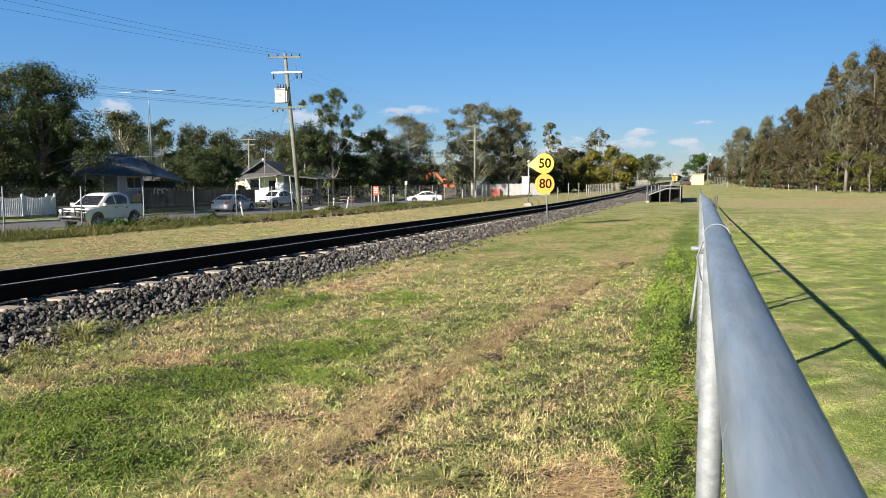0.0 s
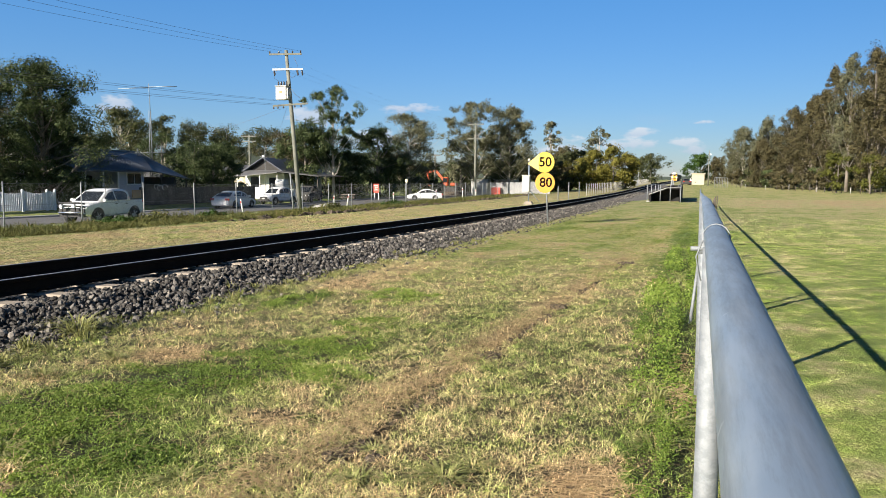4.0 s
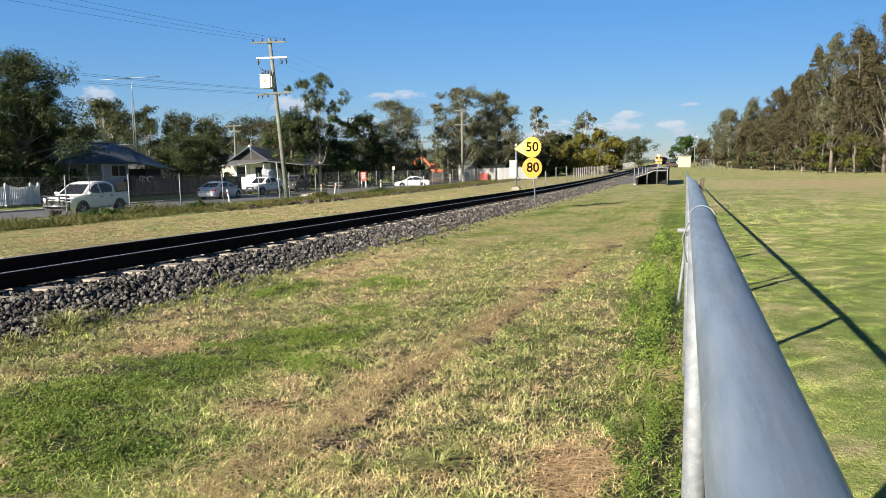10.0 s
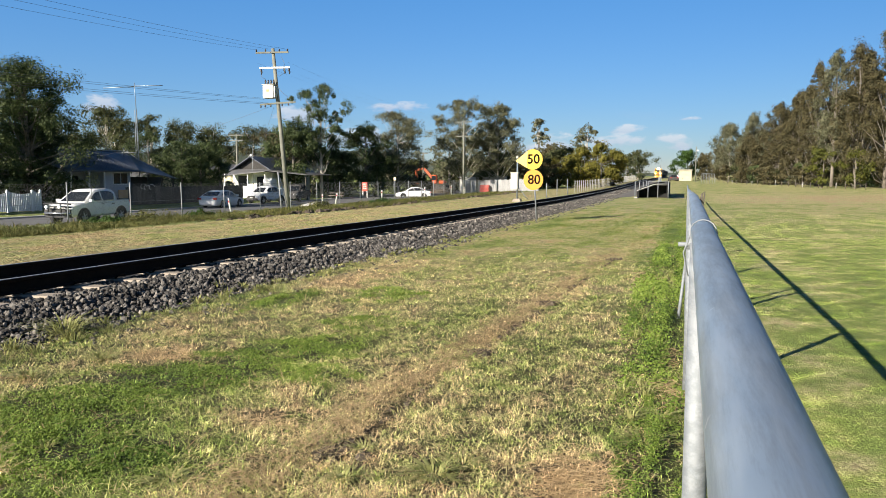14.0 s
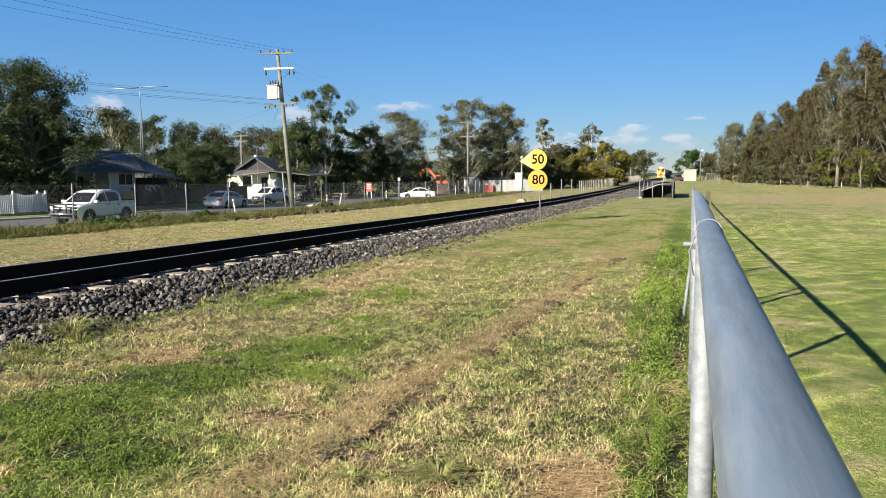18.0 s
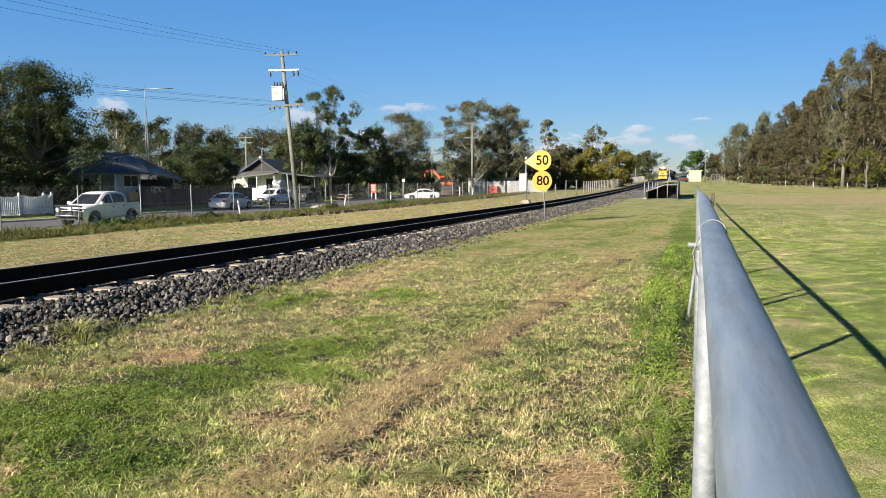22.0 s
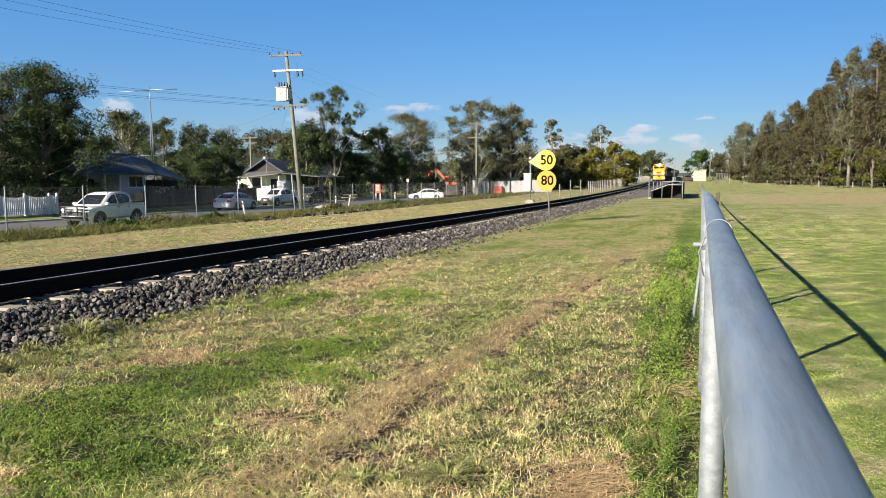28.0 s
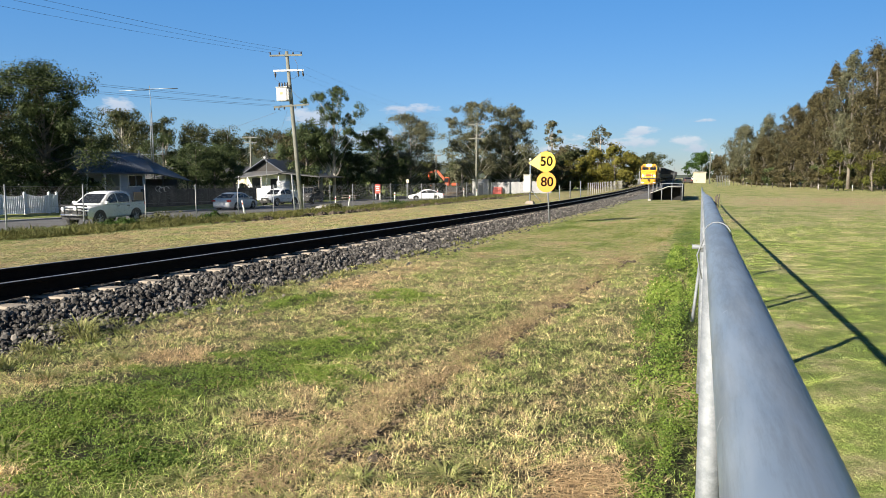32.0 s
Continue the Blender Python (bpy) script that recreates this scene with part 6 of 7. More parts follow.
def make_vehicles():
    u = vehicle("white_ute", "white dual-cab ute with bull bar parked on the road", pose(-30.5, 32.4, zg(-30.5, 32.4) + 0.03, 0, 0, -85), "ute", "car_white")
    for z in (0.62, 0.95, 1.12):
        s = Shape()
        s.tube([(2.40, -0.80, z - 0.05), (2.64, -0.60, z), (2.66, 0.60, z), (2.40, 0.80, z - 0.05)], 0.042, 8)
        part("bull_bar", s, "chrome" if z < 0.7 else "black", u, "tubular bull bar")
    for sy in (-0.38, 0.38):
        s = Shape()
        s.tube([(2.63, sy, 0.5), (2.65, sy, 1.14)], 0.035, 8)
        part("bull_bar_upright", s, "black", u)
        s = Shape()
        s.disc((2.74, sy, 0.95), 0.085, (1, 0, 0), 0.10, 16)
        part("spot_lamp", s, "lamp_clear", u, "round driving lamp")
    s = Shape()
    s.box(2.36, 2.47, -0.78, 0.78, 0.46, 0.80, 0.02)
    part("bull_bar_channel", s, "black", u, "black steel bumper channel")
    s = Shape()
    s.box(-2.27, -1.22, -0.80, 0.80, 1.20, 1.235, 0.01)
    part("tray_cover", s, "black", u, "black tray cover")
    for sy in (-0.8, 0.8):
        s = Shape()
        s.tube([(-2.2, sy, 1.25), (-1.24, sy, 1.25)], 0.018, 6)
        part("tray_rail", s, "black", u)
    s = Shape()
    s.tube([(0.95, 0.82, 1.1), (0.85, 0.84, 2.0)], 0.012, 5)
    part("aerial", s, "black", u)
    vehicle("silver_sedan", "silver sedan parked at the kerb", pose(-36.8, 53.9, zg(-36.8, 53.9) + 0.04, 0, 0, 94), "sedan", "car_silver")
    v = vehicle("white_ute", "older white ute with a boxed tray parked at the kerb", pose(-38.2, 63.3, zg(-38.2, 63.3) + 0.06, 0, 0, -97) @ Matrix.Scale(0.92, 4), "ute", "car_white")
    s = Shape()
    s.box(-2.3, -1.5, -0.85, 0.85, 1.21, 1.6, 0.03)
    part("tray_box", s, "white", v, "white canopy box")
    w = vehicle("white_sedan", "white sedan with a rear spoiler stopped at a side road", pose(-30.1, 83.0, zg(-30.1, 83) + 0.05, 0, 0, 204) @ Matrix.Scale(0.9, 4), "sedan", "car_white")
    s = Shape()
    s.box(-2.3, -2.05, -0.7, 0.7, 1.13, 1.16)
    s.box(-2.2, -2.12, -0.55, -0.5, 0.95, 1.14)
    s.box(-2.2, -2.12, 0.5, 0.55, 0.95, 1.14)
    part("spoiler", s, "black", w, "raised rear spoiler")
    vehicle("dark_car", "dark car waiting at the level crossing", pose(-0.9, 178.0, zg(-0.9, 178), 0, 0, 98), "sedan", "fence_dark")
    vehicle("white_van", "white car waiting at the level crossing", pose(1.0, 186.0, zg(1.0, 186), 0, 0, 262), "ute", "car_white")
    vehicle("parked_ute", "dark ute parked on the far side of the road", pose(-38.9, 70.6, zg(-38.9, 70.6), 0, 0, -80), "ute", "fence_dark")


make_vehicles()

# ---- houses ----


def gable_roof(s, x0, x1, y0, y1, ze, zr, over, along="y", t=0.10):
    """Two slopes; along: the way the ridge runs."""
    if along == "y":
        xm = (x0 + x1) / 2
        for xa in (x0 - over, x1 + over):
            s.loft([[(xa, y, ze - 0.12), (xm, y, zr), (xm, y, zr + t), (xa, y, ze - 0.12 + t)] for y in (y0 - over, y1 + over)])
    else:
        ym = (y0 + y1) / 2
        for ya in (y0 - over, y1 + over):
            s.loft([[(x, ya, ze - 0.12), (x, ym, zr), (x, ym, zr + t), (x, ya, ze - 0.12 + t)] for x in (x0 - over, x1 + over)])


def window(parent, wall_x, y, z, w, h, frame_mat="white"):
    """A framed window on a wall that faces +x."""
    s = Shape()
    for a, b, c, d in ((y - w / 2 - 0.06, y + w / 2 + 0.06, z - 0.06, z), (y - w / 2 - 0.06, y + w / 2 + 0.06, z + h, z + h + 0.06), (y - w / 2 - 0.06, y - w / 2, z, z + h), (y + w / 2, y + w / 2 + 0.06, z, z + h), (y - 0.025, y + 0.025, z, z + h)):
        s.box(wall_x, wall_x + 0.06, a, b, c, d)
    wn = part("window", s, frame_mat, parent)
    s = Shape()
    s.box(wall_x + 0.004, wall_x + 0.02, y - w / 2, y + w / 2, z, z + h)
    part("pane", s, "glass", wn)
    s = Shape()
    s.box(wall_x, wall_x + 0.12, y - w / 2 - 0.1, y + w / 2 + 0.1, z - 0.1, z - 0.06)
    part("sill", s, frame_mat, wn)


def make_houses():
    zb = zg(-47, 50) - 0.05
    h = thing("blue_roofed_house", "low weatherboard house with a dark blue metal roof", "house")
    s = Shape()
    s.box(-52, -46.0, 43.4, 48.5, zb, 1.82)
    s.box(-52, -44.0, 48.5, 51.4, zb, 1.82)
    part("wall", s, "wall_pale", h)
    s = Shape()
    for k in range(22):
        z = zb + 0.3 + k * 0.145
        if z < 1.75:
            s.box(-44.0, -43.99, 48.5, 51.4, z, z + 0.02)
    part("weatherboard_lip", s, "wall_pale", h)["kind"] = "stuff"
    # the rear wing's shade is in its dark wall colour
    s = Shape()
    s.box(-52, -45.5, 51.6, 57.4, zb, 1.2)
    part("rear_wing", s, "fence_dark", h, "rear wing coloured dark for shade")
    # main slope, falling to the front, with a lower skillion carried on to one side
    s = Shape()
    t = 0.07
    A, B, C, D = (-43.2, 43.4, 1.72), (-43.2, 51.6, 1.68), (-48.0, 55.6, 3.40), (-48.0, 43.4, 3.46)
    s.loft([[A, B, C, D], [(p[0], p[1], p[2] + t) for p in (A, B, C, D)]])
    part("roof", s, "roof_blue", h)
    s = Shape()
    E, G = (-42.9, 56.2, 0.98), (-46.4, 57.2, 1.75)
    s.loft([[B, E, G, C], [(p[0], p[1], p[2] + t) for p in (B, E, G, C)]])
    part("skillion_roof", s, "roof_blue", h)
    # sunlight on the rear slope is put in as a paler roof colour
    s = Shape()
    s.loft([[D, C, (-52.6, 55.6, 1.7), (-52.6, 43.4, 1.7)], [(p[0], p[1], p[2] + t) for p in (D, C, (-52.6, 55.6, 1.7), (-52.6, 43.4, 1.7))]])
    part("back_roof", s, "roof_grey", h, "rear slope coloured paler for sunlight")
    s = Shape()
    s.tube([(C[0], C[1], C[2] + 0.1), (G[0], G[1], G[2] + 0.1)], 0.09, 6)
    s.tube([(D[0], D[1], D[2] + 0.1), (C[0], C[1], C[2] + 0.1)], 0.07, 6)
    part("ridge_cap", s, "galv_old", h, "pale metal ridge capping")
    for i in range(26):
        y = 43.6 + i * 0.31
        s = Shape()
        s.loft([[(A[0], y, A[2] + t + 0.002), (A[0], y + 0.05, A[2] + t + 0.002), (A[0], y + 0.025, A[2] + t + 0.03)], [(D[0], y, D[2] + t - 0.005), (D[0], y + 0.05, D[2] + t - 0.005), (D[0], y + 0.025, D[2] + t + 0.028)]])
        part("roof_rib", s, "roof_blue", h)
    s = Shape()
    s.box(-43.15, -43.0, 43.4, 51.6, 1.62, 1.74, 0.02)
    part("gutter", s, "roof_blue", h)
    window(h, -44.0, 50.2, 0.65, 1.6, 0.85)
    window(h, -46.0, 45.5, 0.45, 1.3, 1.0)
    s = Shape()
    s.box(-46.0, -45.95, 46.9, 47.7, zb + 0.3, 1.3)
    part("door", s, "glass", h, "dark doorway")
    for y in (44.2, 46.0, 47.6):
        s = Shape()
        s.box(-43.35, -43.25, y, y + 0.1, zb, 1.66)
        part("verandah_post", s, "white", h)
    for y in (52.6, 54.4, 55.9):
        s = Shape()
        s.box(-43.3, -43.2, y, y + 0.1, zb, 1.5 - 0.1 * (y - 51.6))
        part("carport_post", s, "old_timber", h)
    s = Shape()
    s.tube([(-47.0, 54.2, 2.9), (-47.0, 54.2, 3.75)], 0.06, 8)
    part("flue", s, "galv_old", h)
    # aerial mast
    m = thing("aerial_mast", "slim lattice radio mast with a horizontal antenna above a roof", "antenna", pose(-46.4, 55.2, zg(-46.4, 55.2)))
    for dx, dy in ((-0.15, 0), (0.15, 0), (0, 0.25)):
        s = Shape()
        s.tube([(dx, dy, 0), (dx * 0.5, dy * 0.5, 8.4)], 0.03, 5)
        part("leg", s, "galv_old", m)
    for i in range(17):
        z = 0.4 + i * 0.48
        s = Shape()
        s.tube([(-0.14, 0, z), (0.14, 0, z + 0.24), (0, 0.2, z + 0.4)], 0.012, 4)
        part("rung", s, "galv_old", m)
    s = Shape()
    s.tube([(0, 0.1, 8.2), (-0.1, 0.1, 10.8)], 0.03, 6)
    part("top_tube", s, "galv", m)
    s = Shape()
    s.tube([(-2.6, -0.9, 10.3), (-0.1, 0.1, 10.45)], 0.035, 6)
    s.tube([(-0.1, 0.1, 10.5), (2.3, 0.9, 10.55)], 0.035, 6)
    part("antenna_arm", s, "galv", m, "long horizontal antenna")
    s = Shape()
    s.tube([(-1.4, -0.4, 4.6), (1.2, 0.4, 4.65)], 0.025, 5)
    part("lower_arm", s, "galv_old", m)
    # white house
    zb = zg(-47, 77) - 0.05
    h = thing("white_house", "small white house with a dark grey gabled roof and verandah", "house")
    s = Shape()
    s.box(-49.6, -44.4, 75.0, 84.0, zb, 1.7)
    part("wall", s, "white", h)
    s = Shape()
    s.prism([(-49.6, 1.7), (-44.4, 1.7), (-47.0, 3.3)], "y", 75.1, 83.9)
    part("gable", s, "fence_dark", h, "dark boarded gable")
    s = Shape()
    gable_roof(s, -49.6, -44.4, 75.0, 84.0, 1.75, 3.45, 0.5)
    part("roof", s, "roof_blue", h)
    s = Shape()
    v = [(-44.2, 73.0, 1.85), (-39.8, 74.6, 1.35), (-39.8, 81, 1.35), (-44.2, 81, 1.85)]
    s.loft([v, [(p[0], p[1], p[2] + 0.08) for p in v]])
    s.loft([[(-49.9, 73.0, 1.25), (-44.2, 73.0, 1.75), (-44.2, 75.0, 2.0), (-49.9, 75.0, 2.0)], [(-49.9, 73.0, 1.33), (-44.2, 73.0, 1.83), (-44.2, 75.0, 2.08), (-49.9, 75.0, 2.08)]])
    part("verandah_roof", s, "roof_grey", h)
    for x, y in ((-49.6, 73.2), (-46.6, 73.2), (-44.4, 73.3), (-40.2, 75), (-40.2, 80.6)):
        s = Shape()
        s.box(x, x + 0.08, y, y + 0.08, zb, 1.5)
        part("verandah_post", s, "old_timber" if x > -41 else "white", h)
    s = Shape()
    s.box(-48.9, -47.6, 74.96, 75.02, 0.1, 1.3)
    part("window", s, "glass", h, "dark window")
    s = Shape()
    s.box(-46.4, -45.5, 74.95, 75.02, zb + 0.2, 1.2)
    part("door", s, "glass", h, "dark doorway")
    window(h, -44.4, 78.0, 0.1, 1.4, 1.1)
    s = Shape()
    s.tube([(-48.4, 77, 2.3), (-48.4, 77, 3.85)], 0.13, 10)
    part("chimney", s, "white", h, "round white flue")
    s = Shape()
    s.box(-43.6, -42.5, 71.6, 72.7, zb, 1.0, 0.1)
    tagged(part("water_tank", s, "white"), "white tank beside the verandah", "tank")
    s = Shape()
    s.tube([(-46.0, 73.5, zb), (-46.0, 73.5, 4.6)], 0.03, 6)
    tagged(part("flag_pole", s, "galv_old"), "thin grey pole in front of the house", "pole")
    # far roofs glimpsed between the trees
    for x, y, w, d, e, r in ((-58, 86, 7, 6, 1.5, 2.8), (-52, 60, 5, 5, 1.2, 2.4)):
        z = zg(x, y)
        k = thing("far_house", "far pale house half hidden by trees", "house")
        s = Shape()
        s.box(x - w / 2, x + w / 2, y, y + d, z - 0.1, e)
        part("wall", s, "cream", k)
        s = Shape()
        gable_roof(s, x - w / 2, x + w / 2, y, y + d, e, r, 0.4, "x")
        part("roof", s, "roof_grey", k)
        s = Shape()
        s.box(x - 0.8, x + 0.6, y - 0.05, y + 0.01, z + 1.0, z + 2.0)
        part("window", s, "glass", k)


make_houses()


def make_yard_fences():
    f = thing("picket_fence", "white scalloped picket fence in front of a yard", "fence")
    X = -42.3
    for k in range(60):
        y = 31.9 + k * 0.142
        z = zg(X, y)
        ph = ((y - 31.9) % 2.0) / 2.0
        top = 1.22 + 0.18 * (2 * abs(ph - 0.5)) ** 2
        s = Shape()
        s.prism([(y, z + 0.05), (y + 0.112, z + 0.05), (y + 0.112, z + top - 0.02), (y + 0.059, z + top), (y, z + top - 0.04)], "x", X, X + 0.02)
        part("picket", s, "picket", f)
    for y in (31.8, 33.8, 35.8, 37.8, 39.8, 40.45):
        z = zg(X, y)
        s = Shape()
        s.box(X - 0.1, X + 0.03, y - 0.06, y + 0.06, z - 0.1, z + 1.42)
        s.loft([[(X - 0.12, y - 0.08, z + 1.42), (X + 0.05, y - 0.08, z + 1.42), (X + 0.05, y + 0.08, z + 1.42), (X - 0.12, y + 0.08, z + 1.42)], [(X - 0.04, y - 0.01, z + 1.52), (X - 0.03, y - 0.01, z + 1.52), (X - 0.03, y + 0.01, z + 1.52), (X - 0.04, y + 0.01, z + 1.52)]])
        part("post", s, "picket", f)
    for h in (0.3, 0.95):
        s = Shape()
        s.box(X - 0.04, X - 0.004, 31.8, 40.45, zg(X, 34) + h, zg(X, 34) + h + 0.09)
        part("fence_rail", s, "picket", f)
    f = thing("paling_fence", "dark weathered paling fence along the yards", "fence")
    X = -43.0
    for k in range(100):
        y = 49.6 + k * 0.171
        z = zg(X, y)
        s = Shape()
        hh = 1.52 + 0.05 * math.sin(k * 1.7) + 0.03 * math.sin(k * 5.1)
        s.box(X, X + 0.02, y, y + 0.164, z + 0.02, z + hh)
        part("paling", s, "fence_dark", f)
    for h in (0.35, 1.2):
        s = Shape()
        s.box(X - 0.06, X - 0.004, 49.6, 66.7, zg(X, 58) + h, zg(X, 58) + h + 0.09)
        part("fence_rail", s, "fence_dark", f)
    s = Shape()
    s.box(-42.6, -42.5, 48.3, 49.3, zg(-42.5, 48), zg(-42.5, 48) + 1.35, 0.02)
    tagged(part("plywood_sheet", s, "tan"), "tan plywood sheet leaning by the fence", "board")
    for k, (y, z) in enumerate(((51.7, 0.4), (52.1, 0.3), (52.7, 0.35))):
        s = Shape()
        s.tube([(-42.94, y + 0.35 * math.cos(a), z + 0.22 * math.sin(a) + 0.0) for a in [i * 0.5 for i in range(10)]], 0.02, 5)
        tagged(part("hose_coil", s, "white"), "pale hose coil hung on a dark fence", "hose")


make_yard_fences()

# ---- roadside things ----


def bollard(x, y, h=1.0, tilt=0.0):
    s = Shape()
    s.tube([(0, 0, -0.1), (0, 0, h * 0.96), (0, 0, h)], [0.06, 0.06, 0.045], 10)
    b = thing("guide_post", "white roadside guide post", "post", pose(x, y, zg(x, y), 0, tilt, 0), "guide posts")
    part("post", s, "white", b)
    s = Shape()
    s.box(-0.03, 0.03, -0.068, -0.058, h * 0.72, h * 0.86)
    part("reflector", s, "lamp_red", b)


for x, y, h, t in ((-28.6, 42.9, 1.0, -11), (-27.6, 54.4, 0.9, 0), (-28.0, 57.6, 1.0, 10), (-27.2, 66.2, 1.0, 0), (-27.4, 79.5, 1.1, 0), (-27.0, 88.5, 1.2, 0), (-26.6, 93.0, 0.9, 0)):
    bollard(x, y, h, t)


def make_stay_post():
    s = Shape()
    s.tube([(-28.4, 49.2, zg(-28.4, 49.2)), (-28.75, 49.4, 1.6)], 0.06, 8)
    s.tube([(-28.1, 49.6, zg(-28.1, 49.6)), (-28.72, 49.5, 1.3)], 0.045, 8)
    tagged(part("stay_post", s, "galv_old"), "pair of leaning grey stay posts", "post")


make_stay_post()


def make_red_sign():
    x, y = -36.6, 83.5
    z = zg(x, y)
    t = thing("roadside_sign", "red and white roadside notice board on white legs", "sign", pose(x, y, z))
    s = Shape()
    s.box(-0.36, 0.36, -0.03, 0.03, 0.85, 1.95, 0.02)
    b = part("board", s, "red", t)
    for i, w in enumerate((0.5, 0.4, 0.46)):
        s = Shape()
        s.box(-w / 2, w / 2, -0.045, -0.032, 1.68 - i * 0.25, 1.76 - i * 0.25)
        part("text_bar", s, "white", b)
    for sx in (-0.28, 0.28):
        s = Shape()
        s.box(sx - 0.05, sx + 0.05, 0.03, 0.12, -0.1, 1.7)
        part("leg", s, "white", t)
    x, y = -33.0, 84.5
    t = thing("street_sign", "small pale street sign on a post", "sign", pose(x, y, zg(x, y)))
    s = Shape()
    s.tube([(0, 0, -0.1), (0, 0, 2.5)], 0.04, 8)
    part("post", s, "galv_old", t)
    s = Shape()
    s.box(-0.16, 0.16, -0.05, -0.03, 2.15, 2.55, 0.01)
    part("plate", s, "cream", t)


make_red_sign()


def make_yard_things():
    x, y = -38.0, 78.4
    t = thing("picnic_table", "pale picnic table with benches on the grass", "table", pose(x, y, zg(x, y), 0, 0, 20))
    s = Shape()
    s.box(-0.9, 0.9, -0.38, 0.38, 0.72, 0.78, 0.01)
    part("tabletop", s, "concrete", t)
    for sy in (-0.75, 0.75):
        s = Shape()
        s.box(-0.9, 0.9, sy - 0.14, sy + 0.14, 0.42, 0.47, 0.01)
        part("bench", s, "concrete", t)
    for sx in (-0.65, 0.65):
        s = Shape()
        s.box(sx - 0.05, sx + 0.05, -0.85, 0.85, 0.34, 0.42)
        s.box(sx - 0.05, sx + 0.05, -0.25, -0.15, 0.0, 0.74)
        s.box(sx - 0.05, sx + 0.05, 0.15, 0.25, 0.0, 0.74)
        part("trestle", s, "old_timber", t)
    s = Shape()
    n = 14
    rr = random.Random(3)
    rings = []
    for k, (r, z) in enumerate(((1.5, -0.05), (1.2, 0.12), (0.8, 0.27), (0.35, 0.36), (0.05, 0.38))):
        rings.append([(-29.8 + r * 1.3 * math.cos(2 * math.pi * i / n) * rr.uniform(0.85, 1.15), 57.6 + r * math.sin(2 * math.pi * i / n) * rr.uniform(0.85, 1.15), zg(-29.8, 57.6) + z) for i in range(n)])
    s.loft(rings, 0, True)
    tagged(part("gravel_mound", s, "concrete_grey"), "low pale gravel heap by the road", "gravel heap")


make_yard_things()


def make_excavator():
    x, y = -34.6, 106.5
    e = thing("excavator", "orange excavator with its boom folded, parked in a yard", "excavator", pose(x, y, zg(x, y) + 0.6, 0, 0, 4))
    s = Shape()
    s.box(-2.2, 2.4, -1.6, 1.6, -0.75, 0.0, 0.2)
    part("spoil_pad", s, "soil", e, "packed soil pad")
    for sy in (-0.9, 0.9):
        s = Shape()
        s.prism([(-1.5, 0.15), (-1.2, 0.0), (1.2, 0.0), (1.5, 0.15), (1.5, 0.55), (1.2, 0.75), (-1.2, 0.75), (-1.5, 0.55)], "y", sy - 0.25, sy + 0.25)
        part("track", s, "bogie", e)
    s = Shape()
    s.box(0.3, 1.2, -0.9, 0.9, 0.9, 1.35, 0.15)
    part("engine_housing", s, "orange", e)
    s = Shape()
    s.box(-0.7, 0.0, -1.0, -0.2, 0.9, 2.2, 0.1)
    part("cab", s, "orange", e)
    s = Shape()
    s.box(-0.75, -0.1, -1.02, -0.25, 1.4, 2.05)
    part("cab_glass", s, "glass", e)
    s = Shape()
    for a, b, w in (((-0.6, 0.2, 1.4), (-2.2, 0.2, 3.2), 0.34), ((-2.2, 0.2, 3.2), (-3.6, 0.2, 2.9), 0.30)):
        bar(s, a, b, 0.34, w)
    part("boom", s, "orange", e)
    s = Shape()
    bar(s, (-3.5, 0.2, 3.1), (-3.2, 0.2, 0.8), 0.28, 0.3)
    part("stick", s, "orange", e)
    s = Shape()
    s.prism([(-3.4, 0.9), (-2.8, 0.8), (-2.5, 0.4), (-3.1, 0.1), (-3.6, 0.4)], "y", -0.3, 0.7)
    part("bucket", s, "bogie", e)
    s = Shape()
    s.tube([(-0.9, 0.2, 1.5), (-1.7, 0.2, 2.4)], 0.08, 8)
    part("ram", s, "chrome", e)


make_excavator()


def make_containers():
    for i, (x, y, w, h) in enumerate(((-30.6, 109.0, 2.6, 2.4), (-27.0, 110.5, 3.4, 2.2))):
        z = zg(x, y)
        c = thing("site_hut", "white site hut in a fenced yard", "hut")
        s = Shape()
        s.box(x - w / 2, x + w / 2, y, y + 2.4, z, z + h, 0.03)
        part("wall", s, "site_white", c)
        s = Shape()
        s.box(x - w / 2 - 0.08, x + w / 2 + 0.08, y - 0.08, y + 2.5, z + h, z + h + 0.1)
        part("roof", s, "roof_grey" if i else "site_white", c)
        s = Shape()
        s.box(x - 0.3, x + 0.4, y - 0.03, y + 0.01, z + 0.1, z + 1.9)
        part("door", s, "galv_old", c)
    f = thing("slat_fence", "pale upright slat fence around a yard", "fence")
    for k in range(15):
        x = -27.4 + k * 0.62
        y = 103.5 - k * 0.2
        s = Shape()
        z = zg(x, y)
        for q in range(4):
            s.box(x + 0.155 * q, x + 0.155 * q + 0.115, y - 0.05 * q, y - 0.05 * q + 0.03, z, z + 1.7 + 0.04 * math.sin(5 * k + q))
        part("slat_panel", s, "sheet", f)
    s = Shape()
    s.box(-26.9, -25.6, 102.2, 103.0, zg(-26, 102), zg(-26, 102) + 1.0, 0.03)
    tagged(part("red_bin", s, "red"), "dull red bin against the slat fence", "bin")


make_containers()

# ---- trackside things ----


